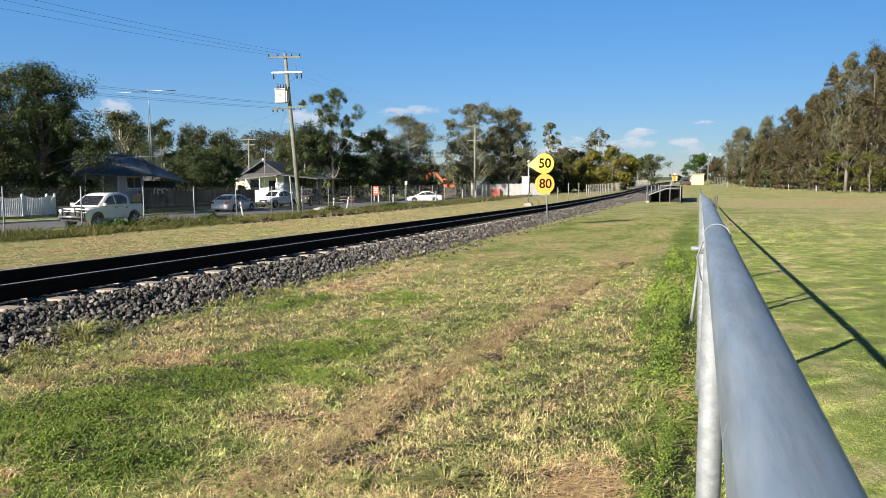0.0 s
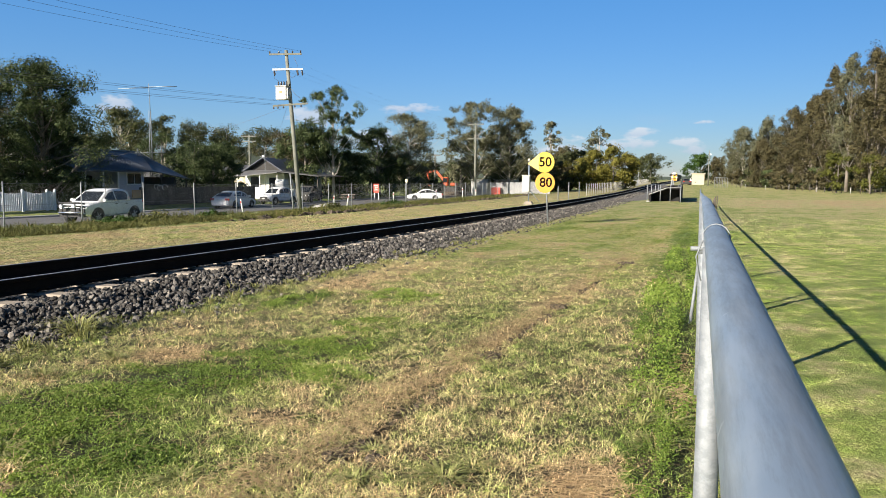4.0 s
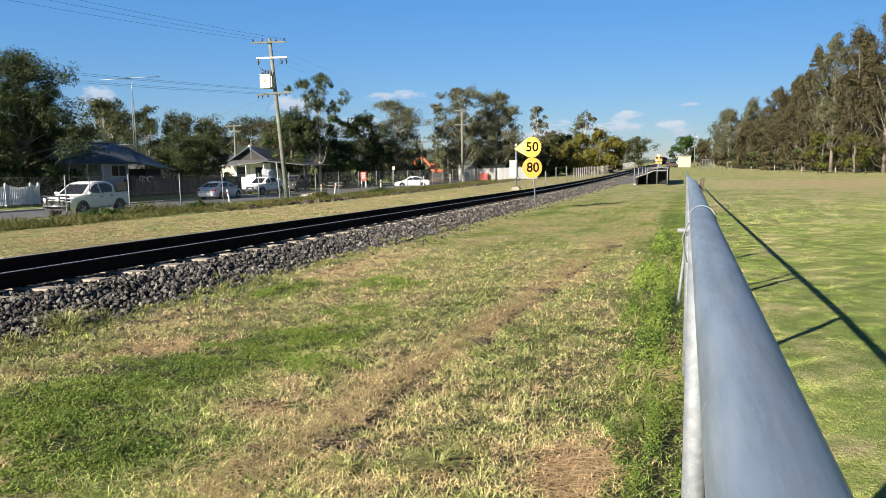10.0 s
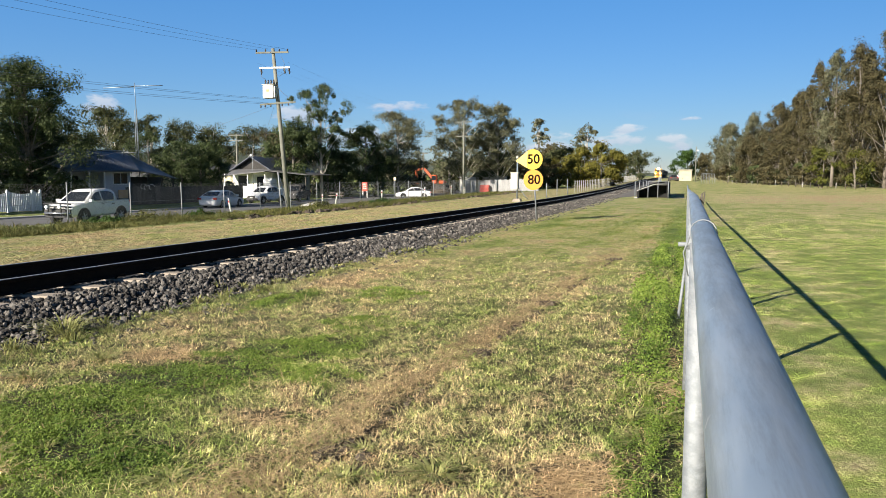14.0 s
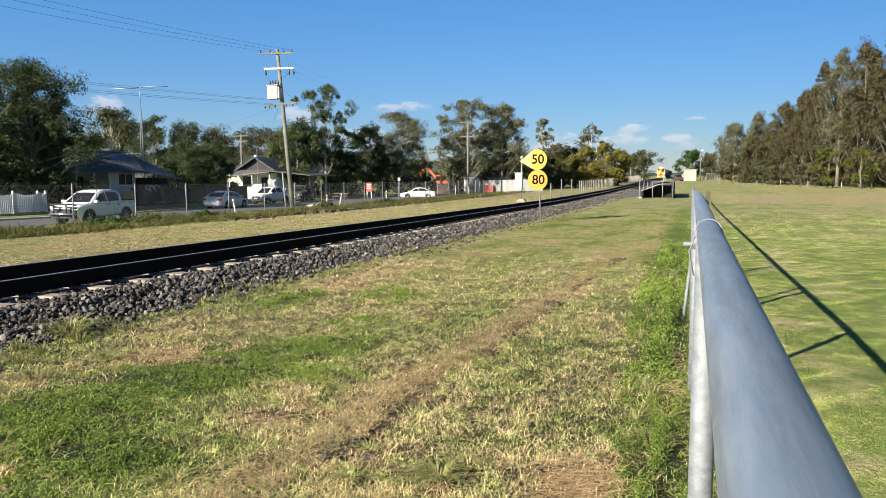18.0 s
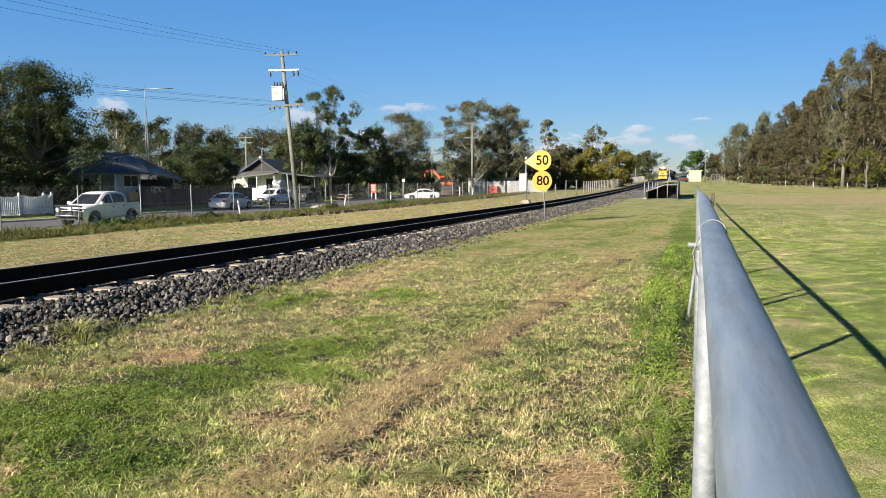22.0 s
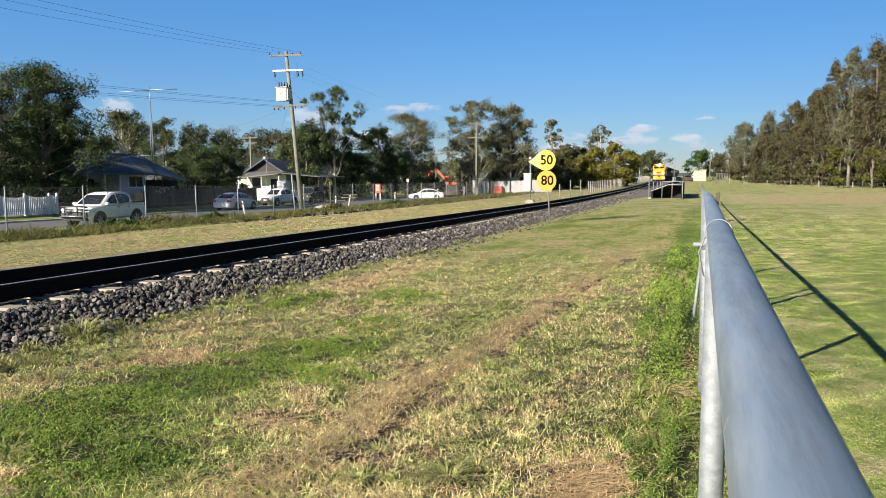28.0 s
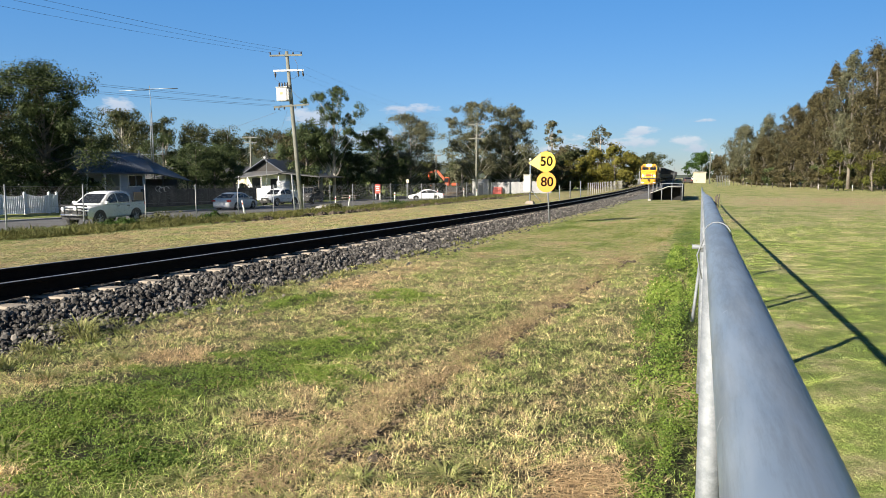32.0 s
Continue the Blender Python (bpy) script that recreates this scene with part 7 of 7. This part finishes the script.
def make_signal_box():
    x, y = -10.45, 49.3
    z = zg(x, y)
    t = thing("trackside_cabinet", "white equipment cabinet on a post with a pale base", "cabinet", pose(x, y, z))
    s = Shape()
    s.tube([(0.1, 0, 0), (0.1, 0, 2.95)], 0.045, 10)
    part("post", s, "galv", t)
    s = Shape()
    s.tube([(0.1, 0, 2.95), (0.1, 0, 3.0), (0.1, 0, 3.12)], [0.08, 0.1, 0.05], 10)
    part("cap", s, "box_cream", t)
    s = Shape()
    s.box(-0.28, 0.22, -0.35, -0.04, 0.85, 1.95, 0.02)
    b = part("cabinet", s, "box_cream", t)
    s = Shape()
    s.box(-0.25, 0.19, -0.372, -0.352, 0.9, 1.9, 0.01)
    part("door", s, "box_cream", b)
    s = Shape()
    s.box(-0.32, 0.26, -0.39, 0.0, 1.95, 2.0, 0.01)
    part("hood", s, "box_cream", b)
    s = Shape()
    s.loft([[(-0.25, -0.35, -0.05), (0.45, -0.35, -0.05), (0.45, 0.35, -0.05), (-0.25, 0.35, -0.05)], [(-0.1, -0.2, 0.22), (0.3, -0.2, 0.22), (0.3, 0.2, 0.22), (-0.1, 0.2, 0.22)]])
    part("base", s, "concrete", t)
    s = Shape()
    s.tube([(0.15, 0, 1.0), (0.85, 0.1, 0.15)], 0.03, 6)
    part("stay", s, "galv_old", t)
    for x, y, h in ((-9.6, 62.0, 1.5), (-9.3, 66.0, 1.5), (-9.9, 58.5, 1.2)):
        s = Shape()
        s.tube([(0, 0, -0.1), (0, 0, h)], 0.035, 8)
        tagged(part("marker_post", s, "galv_old", m=pose(x, y, zg(x, y))), "slim grey trackside marker post", "post", "marker posts")


make_signal_box()


def make_line_fence():
    f = thing("line_fence", "pale posts and wire fence beyond the track", "fence")
    X = -10.4
    p = Shape()
    p.tube([(0, 0, -0.1), (0, 0, 1.32)], 0.034, 8)
    me = finish(p.mesh("post"), "concrete_grey")
    ys = [79.5 + 1.9 * i for i in range(68)]
    for y in ys:
        part("post", me, "", f, m=pose(X, y, zg(X, y)))
    for h in (0.35, 0.75, 1.2):
        s = Shape()
        s.tube([(X, y, zg(X, y) + h) for y in ys], 0.012, 4)
        part("wire", s, "mesh_wire", f)


make_line_fence()


def make_culvert():
    y0 = 60.5
    z = zg(-2, y0)
    c = thing("culvert", "concrete culvert headwall with a black opening below a railing", "culvert")
    # inner walls carry the opening's shade as black colour
    s = Shape()
    s.box(-3.05, -2.9, y0 + 0.6, y0 + 14, z - 0.2, z + 0.54)
    s.box(-0.75, -0.6, y0, y0 + 14, z - 0.2, z + 1.1)
    part("side_wall", s, "dark", c, "inner wall coloured black for shade")
    s = Shape()
    s.prism([(-3.0, z - 0.2), (-0.7, z - 0.2), (-0.7, z + 1.05), (-1.7, z + 1.0), (-3.0, z + 0.5)], "y", y0 + 2.2, y0 + 2.3)
    part("back_wall", s, "dark", c, "inner wall coloured black for shade")
    s = Shape()
    s.tube([(-3.05, y0 + 0.5, z + 0.58), (-1.7, y0 + 0.8, z + 1.10), (-0.62, y0 + 0.8, z + 1.12)], 0.032, 6)
    part("coping", s, "concrete_grey", c, "pale sloping concrete coping")
    s = Shape()
    v = [(-3.0, y0 + 0.6, z + 0.55), (-1.7, y0 + 0.9, z + 1.0), (-0.6, y0 + 0.9, z + 1.0), (-0.6, y0 + 14, z + 1.10), (-1.7, y0 + 14, z + 1.08), (-3.0, y0 + 14, z + 0.62)]
    s.loft([v, [(p[0], p[1], p[2] + 0.12) for p in v]])
    part("deck", s, "bed", c, "gravelled deck")
    s = Shape()
    s.box(-3.2, -2.95, y0 - 0.4, y0 - 0.1, z - 0.1, z + 0.10, 0.03)
    part("footing", s, "concrete_grey", c)
    r = thing("culvert_railing", "pale steel railing with upright posts at the culvert", "railing")
    for i, (x, y) in enumerate(((-3.15, y0 - 0.1), (-2.95, y0 + 2.5), (-2.75, y0 + 5.0), (-2.15, y0 - 0.35), (-1.4, y0 - 0.5), (-0.62, y0 - 0.7), (-0.9, y0 + 6), (-2.6, y0 + 8))):
        s = Shape()
        s.tube([(x, y, zg(x, y) - 0.1), (x, y, z + 1.36)], 0.030, 8)
        part("post", s, "galv_old", r)
    for pts in (((-3.15, y0 - 0.1, z + 1.34), (-2.6, y0 + 8, z + 1.34)), ((-0.62, y0 - 0.7, z + 1.36), (-0.9, y0 + 6, z + 1.34)), ((-2.15, y0 - 0.35, z + 1.34), (-0.62, y0 - 0.7, z + 1.36))):
        s = Shape()
        s.tube(pts, 0.022, 6)
        part("handrail", s, "galv_old", r)


make_culvert()


def make_apron():
    """Spilt ballast spread from the track to the culvert."""
    rows = ((44, -5.2), (50, -5.25), (56, -5.1), (60, -4.8), (63, -4.0), (65, -3.4), (75, -3.1), (100, -3.2), (130, -3.4), (165, -3.8))
    s = Shape()
    rr = random.Random(3)
    L = []
    for i in range(49):
        y = 44 + 121 * (i / 48) ** 1.5
        xr = float(np.interp(y, [r[0] for r in rows], [r[1] for r in rows])) + rr.uniform(-0.12, 0.12)
        zf = float(fall(y))
        L.append([(-6.2, y, zf + 0.02), (-5.3, y, zf + 0.07), ((-5.3 + xr) / 2, y, zf + 0.045), (xr, y, zf - 0.01)])
    s.loft(L, 0, True, False, False)
    tagged(part("gravel_apron", s, "gravel"), "grey spilt ballast spread beside the track", "gravel", kind="stuff")


make_apron()


def make_crossing():
    x, y = 1.85, 183.5
    z = zg(x, y)
    h = thing("cream_hut", "small cream flat-roofed hut beside the level crossing", "hut")
    s = Shape()
    s.box(x - 1.4, x + 1.4, y, y + 3, z - 0.1, z + 2.5, 0.04)
    part("wall", s, "hut_cream", h)
    s = Shape()
    s.box(x - 1.6, x + 1.6, y - 0.2, y + 3.2, z + 2.5, z + 2.66, 0.02)
    part("roof", s, "hut_cream", h)
    s = Shape()
    s.box(x - 0.5, x + 0.4, y - 0.03, y + 0.02, z, z + 2.0)
    part("door", s, "hut_cream", h)
    for x, y in ((-3.4, 160.0), (-11.0, 171.0)):
        z = zg(x, y)
        t = thing("crossing_signal", "level crossing signal with dark lamp shields", "signal", pose(x, y, z))
        s = Shape()
        s.tube([(0, 0, 0), (0, 0, 3.6)], 0.07, 8)
        part("mast", s, "galv_old", t)
        for sx in (-0.4, 0.4):
            s = Shape()
            s.disc((sx, -0.08, 2.3), 0.25, (0, 1, 0), 0.06, 18)
            part("lamp_shield", s, "black", t)
        s = Shape()
        s.box(-0.3, 0.3, 0.1, 0.5, 0.0, 1.2, 0.03)
        part("relay_box", s, "galv_old", t)
    x, y = 3.8, 171.0
    z = zg(x, y)
    p = thing("light_pole", "tall slim grey light pole beyond the oval fence", "light pole", pose(x, y, z))
    s = Shape()
    s.tube([(0, 0, 0), (0, 0, 7.6)], [0.13, 0.09], 8)
    part("pole", s, "pole_wood", p)
    s = Shape()
    s.box(0.1, 0.5, -0.15, 0.1, 6.7, 6.9, 0.03)
    part("lamp_head", s, "white", p)
    f = thing("gate", "grey mesh gate at the end of the oval fence", "gate")
    for k in range(9):
        x = 4.2 + 0.28 * k
        y = 140.0 + k * 0.3
        s = Shape()
        s.tube([(x, y, zg(x, y)), (x, y, zg(x, y) + 1.9)], 0.03, 6)
        part("bar", s, "galv_old", f)
    s = Shape()
    s.tube([(4.2, 140, zg(4, 140) + 1.9), (6.44, 142.4, zg(6, 142) + 1.9)], 0.04, 6)
    part("top_bar", s, "galv_old", f)
    # low post-and-rail line at the foot of the tree belt
    f = thing("boundary_fence", "low pale post fence along the tree belt", "fence")
    for k in range(24):
        x, y = 7.0 + 0.62 * k, 152 - 2.35 * k
        s = Shape()
        s.tube([(x, y, zg(x, y) - 0.1), (x, y, zg(x, y) + (0.75 if k % 3 else 0.95))], 0.045, 6)
        part("post", s, "concrete_grey" if k % 4 == 0 else "old_timber", f)
    s = Shape()
    s.tube([(7.0 + 0.62 * k, 152 - 2.35 * k, zg(7.0 + 0.62 * k, 152 - 2.35 * k) + 0.6) for k in range(24)], 0.012, 5)
    part("fence_rail", s, "old_timber", f)


make_crossing()

# ---- weeds, clods, tufts ----
rng = np.random.default_rng(21)
blades("tall_weeds", "tall dry and green weeds along the railway fence", rng, 130000, (-24.8, -18.6), (14.0, 100.0), "even", (0.04, 0.18), (0.008, 0.020), "leaf_weed", 0.8,
       lambda x, y: (x < -18.7 - 0.012 * y + 0.35 * np.sin(y * 0.7) + 0.25 * np.sin(y * 1.9)) & (np.sin(x * 2.3 + 0.45 * y) + np.sin(y * 0.83 - x) + np.sin(y * 2.1 + x * 3.1) > -0.55), single=True)
blades("edge_weeds", "rough dark weeds at the edge of the mown strip", rng, 52000, (-21.2, -17.9), (13.0, 80.0), "even", (0.07, 0.26), (0.009, 0.022), "leaf_weed", 0.6,
       lambda x, y: (np.abs(x + 19.6 + 0.012 * y + 0.4 * np.sin(y * 0.55) + 0.2 * np.sin(y * 1.7)) < 1.0 + 0.3 * np.sin(y * 0.9 + 1)) & (np.sin(x * 4.1 + y * 1.3) + np.sin(y * 3.3 - x * 2.0) + np.sin(y * 0.77) > -0.35), uneven=(0.3, 1.7))
blades("tall_weeds", "tall seeding weeds standing above the rest along the railway fence", rng, 16000, (-24.0, -20.0), (14.0, 90.0), "even", (0.14, 0.38), (0.010, 0.024), "leaf_weed", 0.45,
       lambda x, y: np.sin(x * 1.3 + 0.6 * y) + np.sin(y * 1.37) > 0.75)
blades("tall_weeds", "tall dry and green weeds along the railway fence", rng, 26000, (-31.0, -25.0), (14.0, 110.0), "even", (0.03, 0.13), (0.010, 0.026), "leaf_weed", 0.5, None, single=True)


def make_lumps(name, label, mat, places, category, kind="stuff"):
    rr = np.random.default_rng(31)
    V, F = [], []
    for x, y, r in places:
        n1, n2 = 7, 5
        o = len(V)
        for j in range(n2):
            for i in range(n1):
                a, b = 2 * math.pi * i / n1, math.pi * (j + 0.35) / (n2)
                k = r * rr.uniform(0.65, 1.25)
                V.append((x + k * math.sin(b) * math.cos(a), y + k * math.sin(b) * math.sin(a) * 1.4, zg(x, y) - r * 0.25 + 0.75 * k * (math.cos(b) + 0.2)))
        for j in range(n2 - 1):
            for i in range(n1):
                F.append((o + j * n1 + i, o + j * n1 + (i + 1) % n1, o + (j + 1) * n1 + (i + 1) % n1, o + (j + 1) * n1 + i))
    me = raw_mesh(name, V, F, mat)
    return tagged(new(name, me), label, category, kind=kind)


_r = random.Random(9)
make_lumps("rut_clods", "dark crumbly soil clods along a wheel rut", "soil",
           [(cx + _r.gauss(0, sp), cy + _r.gauss(0, sp), _r.uniform(0.012, 0.042)) for cx, cy, sp, k in ((-1.57, 3.18, 0.06, 80), (-1.45, 5.44, 0.05, 40), (-1.33, 7.96, 0.06, 40), (-1.02, 13.0, 0.08, 40)) for i in range(k)] + [(-1.73 + 0.055 * y + _r.gauss(0, 0.022), y, _r.uniform(0.010, 0.030)) for y in [2.9 + 0.07 * i for i in range(150)] if _r.random() < (0.9 if math.sin(y * 2.1) > 0.1 else 0.25)], "soil")
make_lumps("fence_line_rubble", "dark clods and rubble along the grass edge", "soil",
           [(-18.5 + _r.gauss(0, 0.28) - 0.014 * y + 0.3 * math.sin(y * 0.7), y, _r.uniform(0.10, 0.28) * (1.0 if math.sin(y * 0.9) + math.sin(y * 0.37) > -0.3 else 0.5)) for y in [27 + 0.30 * i for i in range(230)]], "rubble")

# ---- the train ----


def bogie(parent, x):
    s = Shape()
    for sy in (-0.62, 0.62):
        s.box(sy - 0.08, sy + 0.08, x - 1.5, x + 1.5, 0.35, 0.75, 0.03)
    b = part("bogie", s, "bogie", parent)
    for dx in (-1.0, 0.0, 1.0):
        for sy in (-0.53, 0.53):
            w = Shape()
            w.disc((sy, x + dx, 0.45), 0.45, (1, 0, 0), 0.12, 18)
            part("wheel", w, "bogie", b)


def make_locomotive():
    """Nose at y = 0, facing -y; the rest stretches to +y."""
    t = thing("locomotive", "yellow diesel locomotive with lit headlamp hauling dark wagons", "locomotive")
    s = Shape()
    s.box(-1.35, 1.35, 0.0, 17.5, 0.95, 1.25, 0.04)
    part("underframe", s, "bogie", t)
    s = Shape()
    s.prism([(-1.3, 0.12), (1.3, 0.12), (1.3, 0.95), (0.9, 1.0), (-0.9, 1.0), (-1.3, 0.95)], "y", -0.12, 0.05)
    part("pilot", s, "loco_yellow", t, "yellow cowcatcher plate")
    s = Shape()
    s.loft([[(-1.2, 0.05, 1.25), (1.2, 0.05, 1.25), (1.2, 0.05, 2.25), (-1.2, 0.05, 2.25)], [(-1.3, 0.9, 1.25), (1.3, 0.9, 1.25), (1.3, 0.9, 2.5), (-1.3, 0.9, 2.5)]])
    part("nose", s, "loco_yellow", t)
    s = Shape()
    s.prism([(-1.38, 1.25), (1.38, 1.25), (1.38, 3.2), (1.0, 3.72), (-1.0, 3.72), (-1.38, 3.2)], "y", 0.9, 3.6)
    cab = part("cab", s, "loco_yellow", t)
    for x0, x1 in ((-1.18, -0.08), (0.08, 1.18)):
        s = Shape()
        s.box(x0, x1, 0.87, 0.91, 2.68, 3.15)
        part("windscreen", s, "glass", cab)
    for sx in (-1, 1):
        for y0, y1 in ((1.3, 2.1), (2.3, 3.2)):
            s = Shape()
            s.box(min(sx * 1.37, sx * 1.39), max(sx * 1.37, sx * 1.39), y0, y1, 2.5, 3.15)
            part("side_window", s, "glass", cab)
    s = Shape()
    s.box(-0.5, 0.5, 0.75, 1.0, 3.3, 3.7, 0.03)
    part("lamp_housing", s, "loco_yellow", t)
    for sx in (-0.2, 0.2):
        s = Shape()
        s.disc((sx, 0.73, 3.5), 0.19, (0, 1, 0), 0.06, 18)
        part("headlamp", s, "headlight", t, "lit headlamp")
    for sx in (-0.95, 0.95):
        s = Shape()
        s.disc((sx, 0.0, 1.6), 0.10, (0, 1, 0), 0.1, 14)
        part("marker_lamp", s, "headlight", t)
        s = Shape()
        s.box(sx - 0.25, sx + 0.25, 0.86, 0.91, 3.26, 3.44)
        part("number_board", s, "black", t)
    s = Shape()
    s.prism([(-1.1, 1.25), (1.1, 1.25), (1.1, 3.3), (0.8, 3.65), (-0.8, 3.65), (-1.1, 3.3)], "y", 3.6, 16.6)
    hood = part("hood", s, "loco_yellow", t)
    for sx in (-1, 1):
        for k in range(9):
            s = Shape()
            y = 4.2 + k * 1.35
            s.box(min(sx * 1.1, sx * 1.125), max(sx * 1.1, sx * 1.125), y, y + 1.1, 1.5, 2.6)
            part("hood_door", s, "loco_yellow", hood)
        s = Shape()
        s.box(min(sx * 1.1, sx * 1.13), max(sx * 1.1, sx * 1.13), 9, 15.5, 2.75, 3.25)
        part("grille", s, "black", hood)
        s = Shape()
        s.box(min(sx * 1.36, sx * 1.39), max(sx * 1.36, sx * 1.39), 0.1, 17.4, 1.0, 1.2)
        part("sill_stripe", s, "maroon", t)
        for k in range(11):
            s = Shape()
            y = 3.9 + k * 1.3
            s.tube([(sx * 1.32, y, 1.25), (sx * 1.32, y, 2.2)], 0.018, 5)
            part("handrail_post", s, "white", t)
        s = Shape()
        s.tube([(sx * 1.32, 3.9, 2.2), (sx * 1.32, 16.9, 2.2)], 0.018, 5)
        part("handrail", s, "white", t)
        for yy in (0.3, 17.0):
            s = Shape()
            for z in (0.4, 0.65, 0.9):
                s.box(min(sx * 1.1, sx * 1.36), max(sx * 1.1, sx * 1.36), yy, yy + 0.4, z, z + 0.03)
            part("step", s, "bogie", t)
    for sx in (-1, 1):
        s = Shape()
        s.tube([(sx * 1.1, -0.02, 1.0), (sx * 1.1, -0.02, 1.95), (sx * 0.5, -0.02, 1.95), (sx * 0.5, -0.02, 1.25)], 0.022, 6)
        part("front_handrail", s, "white", t)
        s = Shape()
        s.box(min(sx * 0.75, sx * 1.25), max(sx * 0.75, sx * 1.25), -0.135, -0.121, 0.30, 0.52)
        part("pilot_panel", s, "white", t, "white reflective panel")
    s = Shape()
    s.box(-0.7, 0.7, 0.035, 0.049, 1.62, 1.84)
    part("nose_stripe", s, "maroon", t, "dark nameplate bar on the nose")
    for k in range(3):
        s = Shape()
        s.disc((0, 11 + 1.7 * k, 3.68), 0.6, (0, 0, 1), 0.12, 20)
        part("roof_fan", s, "bogie", t)
    s = Shape()
    s.box(-0.25, 0.25, 7.2, 7.8, 3.6, 3.9, 0.03)
    part("exhaust", s, "bogie", t)
    s = Shape()
    s.box(-1.2, 1.2, 6.6, 10.4, 0.35, 0.95, 0.1)
    part("fuel_tank", s, "bogie", t)
    s = Shape()
    s.box(-0.15, 0.15, -0.5, 0.0, 0.75, 1.0, 0.03)
    part("coupler", s, "bogie", t)
    bogie(t, 3.0)
    bogie(t, 14.3)
    return t


def make_wagon():
    t = thing("coal_wagon", "dark grimy hopper wagon behind the locomotive", "wagon", group="wagons of the train")
    s = Shape()
    s.box(-1.2, 1.2, 0.2, 14.6, 0.95, 1.15)
    part("underframe", s, "bogie", t)
    s = Shape()
    s.loft([[(-1.0, 1.6, 1.15), (1.0, 1.6, 1.15), (1.0, 13.2, 1.15), (-1.0, 13.2, 1.15)], [(-1.35, 0.6, 1.9), (1.35, 0.6, 1.9), (1.35, 14.2, 1.9), (-1.35, 14.2, 1.9)], [(-1.35, 0.4, 3.2), (1.35, 0.4, 3.2), (1.35, 14.4, 3.2), (-1.35, 14.4, 3.2)], [(-1.25, 0.5, 3.2), (1.25, 0.5, 3.2), (1.25, 14.3, 3.2), (-1.25, 14.3, 3.2)], [(-1.25, 0.5, 2.9), (1.25, 0.5, 2.9), (1.25, 14.3, 2.9), (-1.25, 14.3, 2.9)]])
    part("hopper", s, "wagon", t)
    for sx in (-1, 1):
        for k in range(8):
            s = Shape()
            y = 1.0 + 1.8 * k
            s.box(min(sx * 1.35, sx * 1.42), max(sx * 1.35, sx * 1.42), y, y + 0.1, 1.9, 3.2)
            part("rib", s, "wagon", t)
    bogie(t, 2.2)
    bogie(t, 12.6)
    return t


LOCO = make_locomotive()
WAGONS = [make_wagon()]
for _i in range(11):
    WAGONS.append(copy_thing(WAGONS[0], Matrix()))


def motions():
    """The train comes slowly towards the oval along the straight track."""
    along = ((0, 398), (3, 379), (6, 359), (9, 338), (12, 317), (15, 297), (18, 276), (21, 252), (24, 222), (26, 200), (28, 179), (30, 157.5), (32, 136))
    for k, ob in enumerate([LOCO] + WAGONS):
        lag = 0 if k == 0 else 17.9 + (k - 1) * 15.0
        rows = []
        for t, y in along:
            y += lag
            z = float(fall(y + 7)) + RAIL_TOP
            rows.append((t, pose(TRACK_X, y, z)))
        walk(ob, rows)


motions()
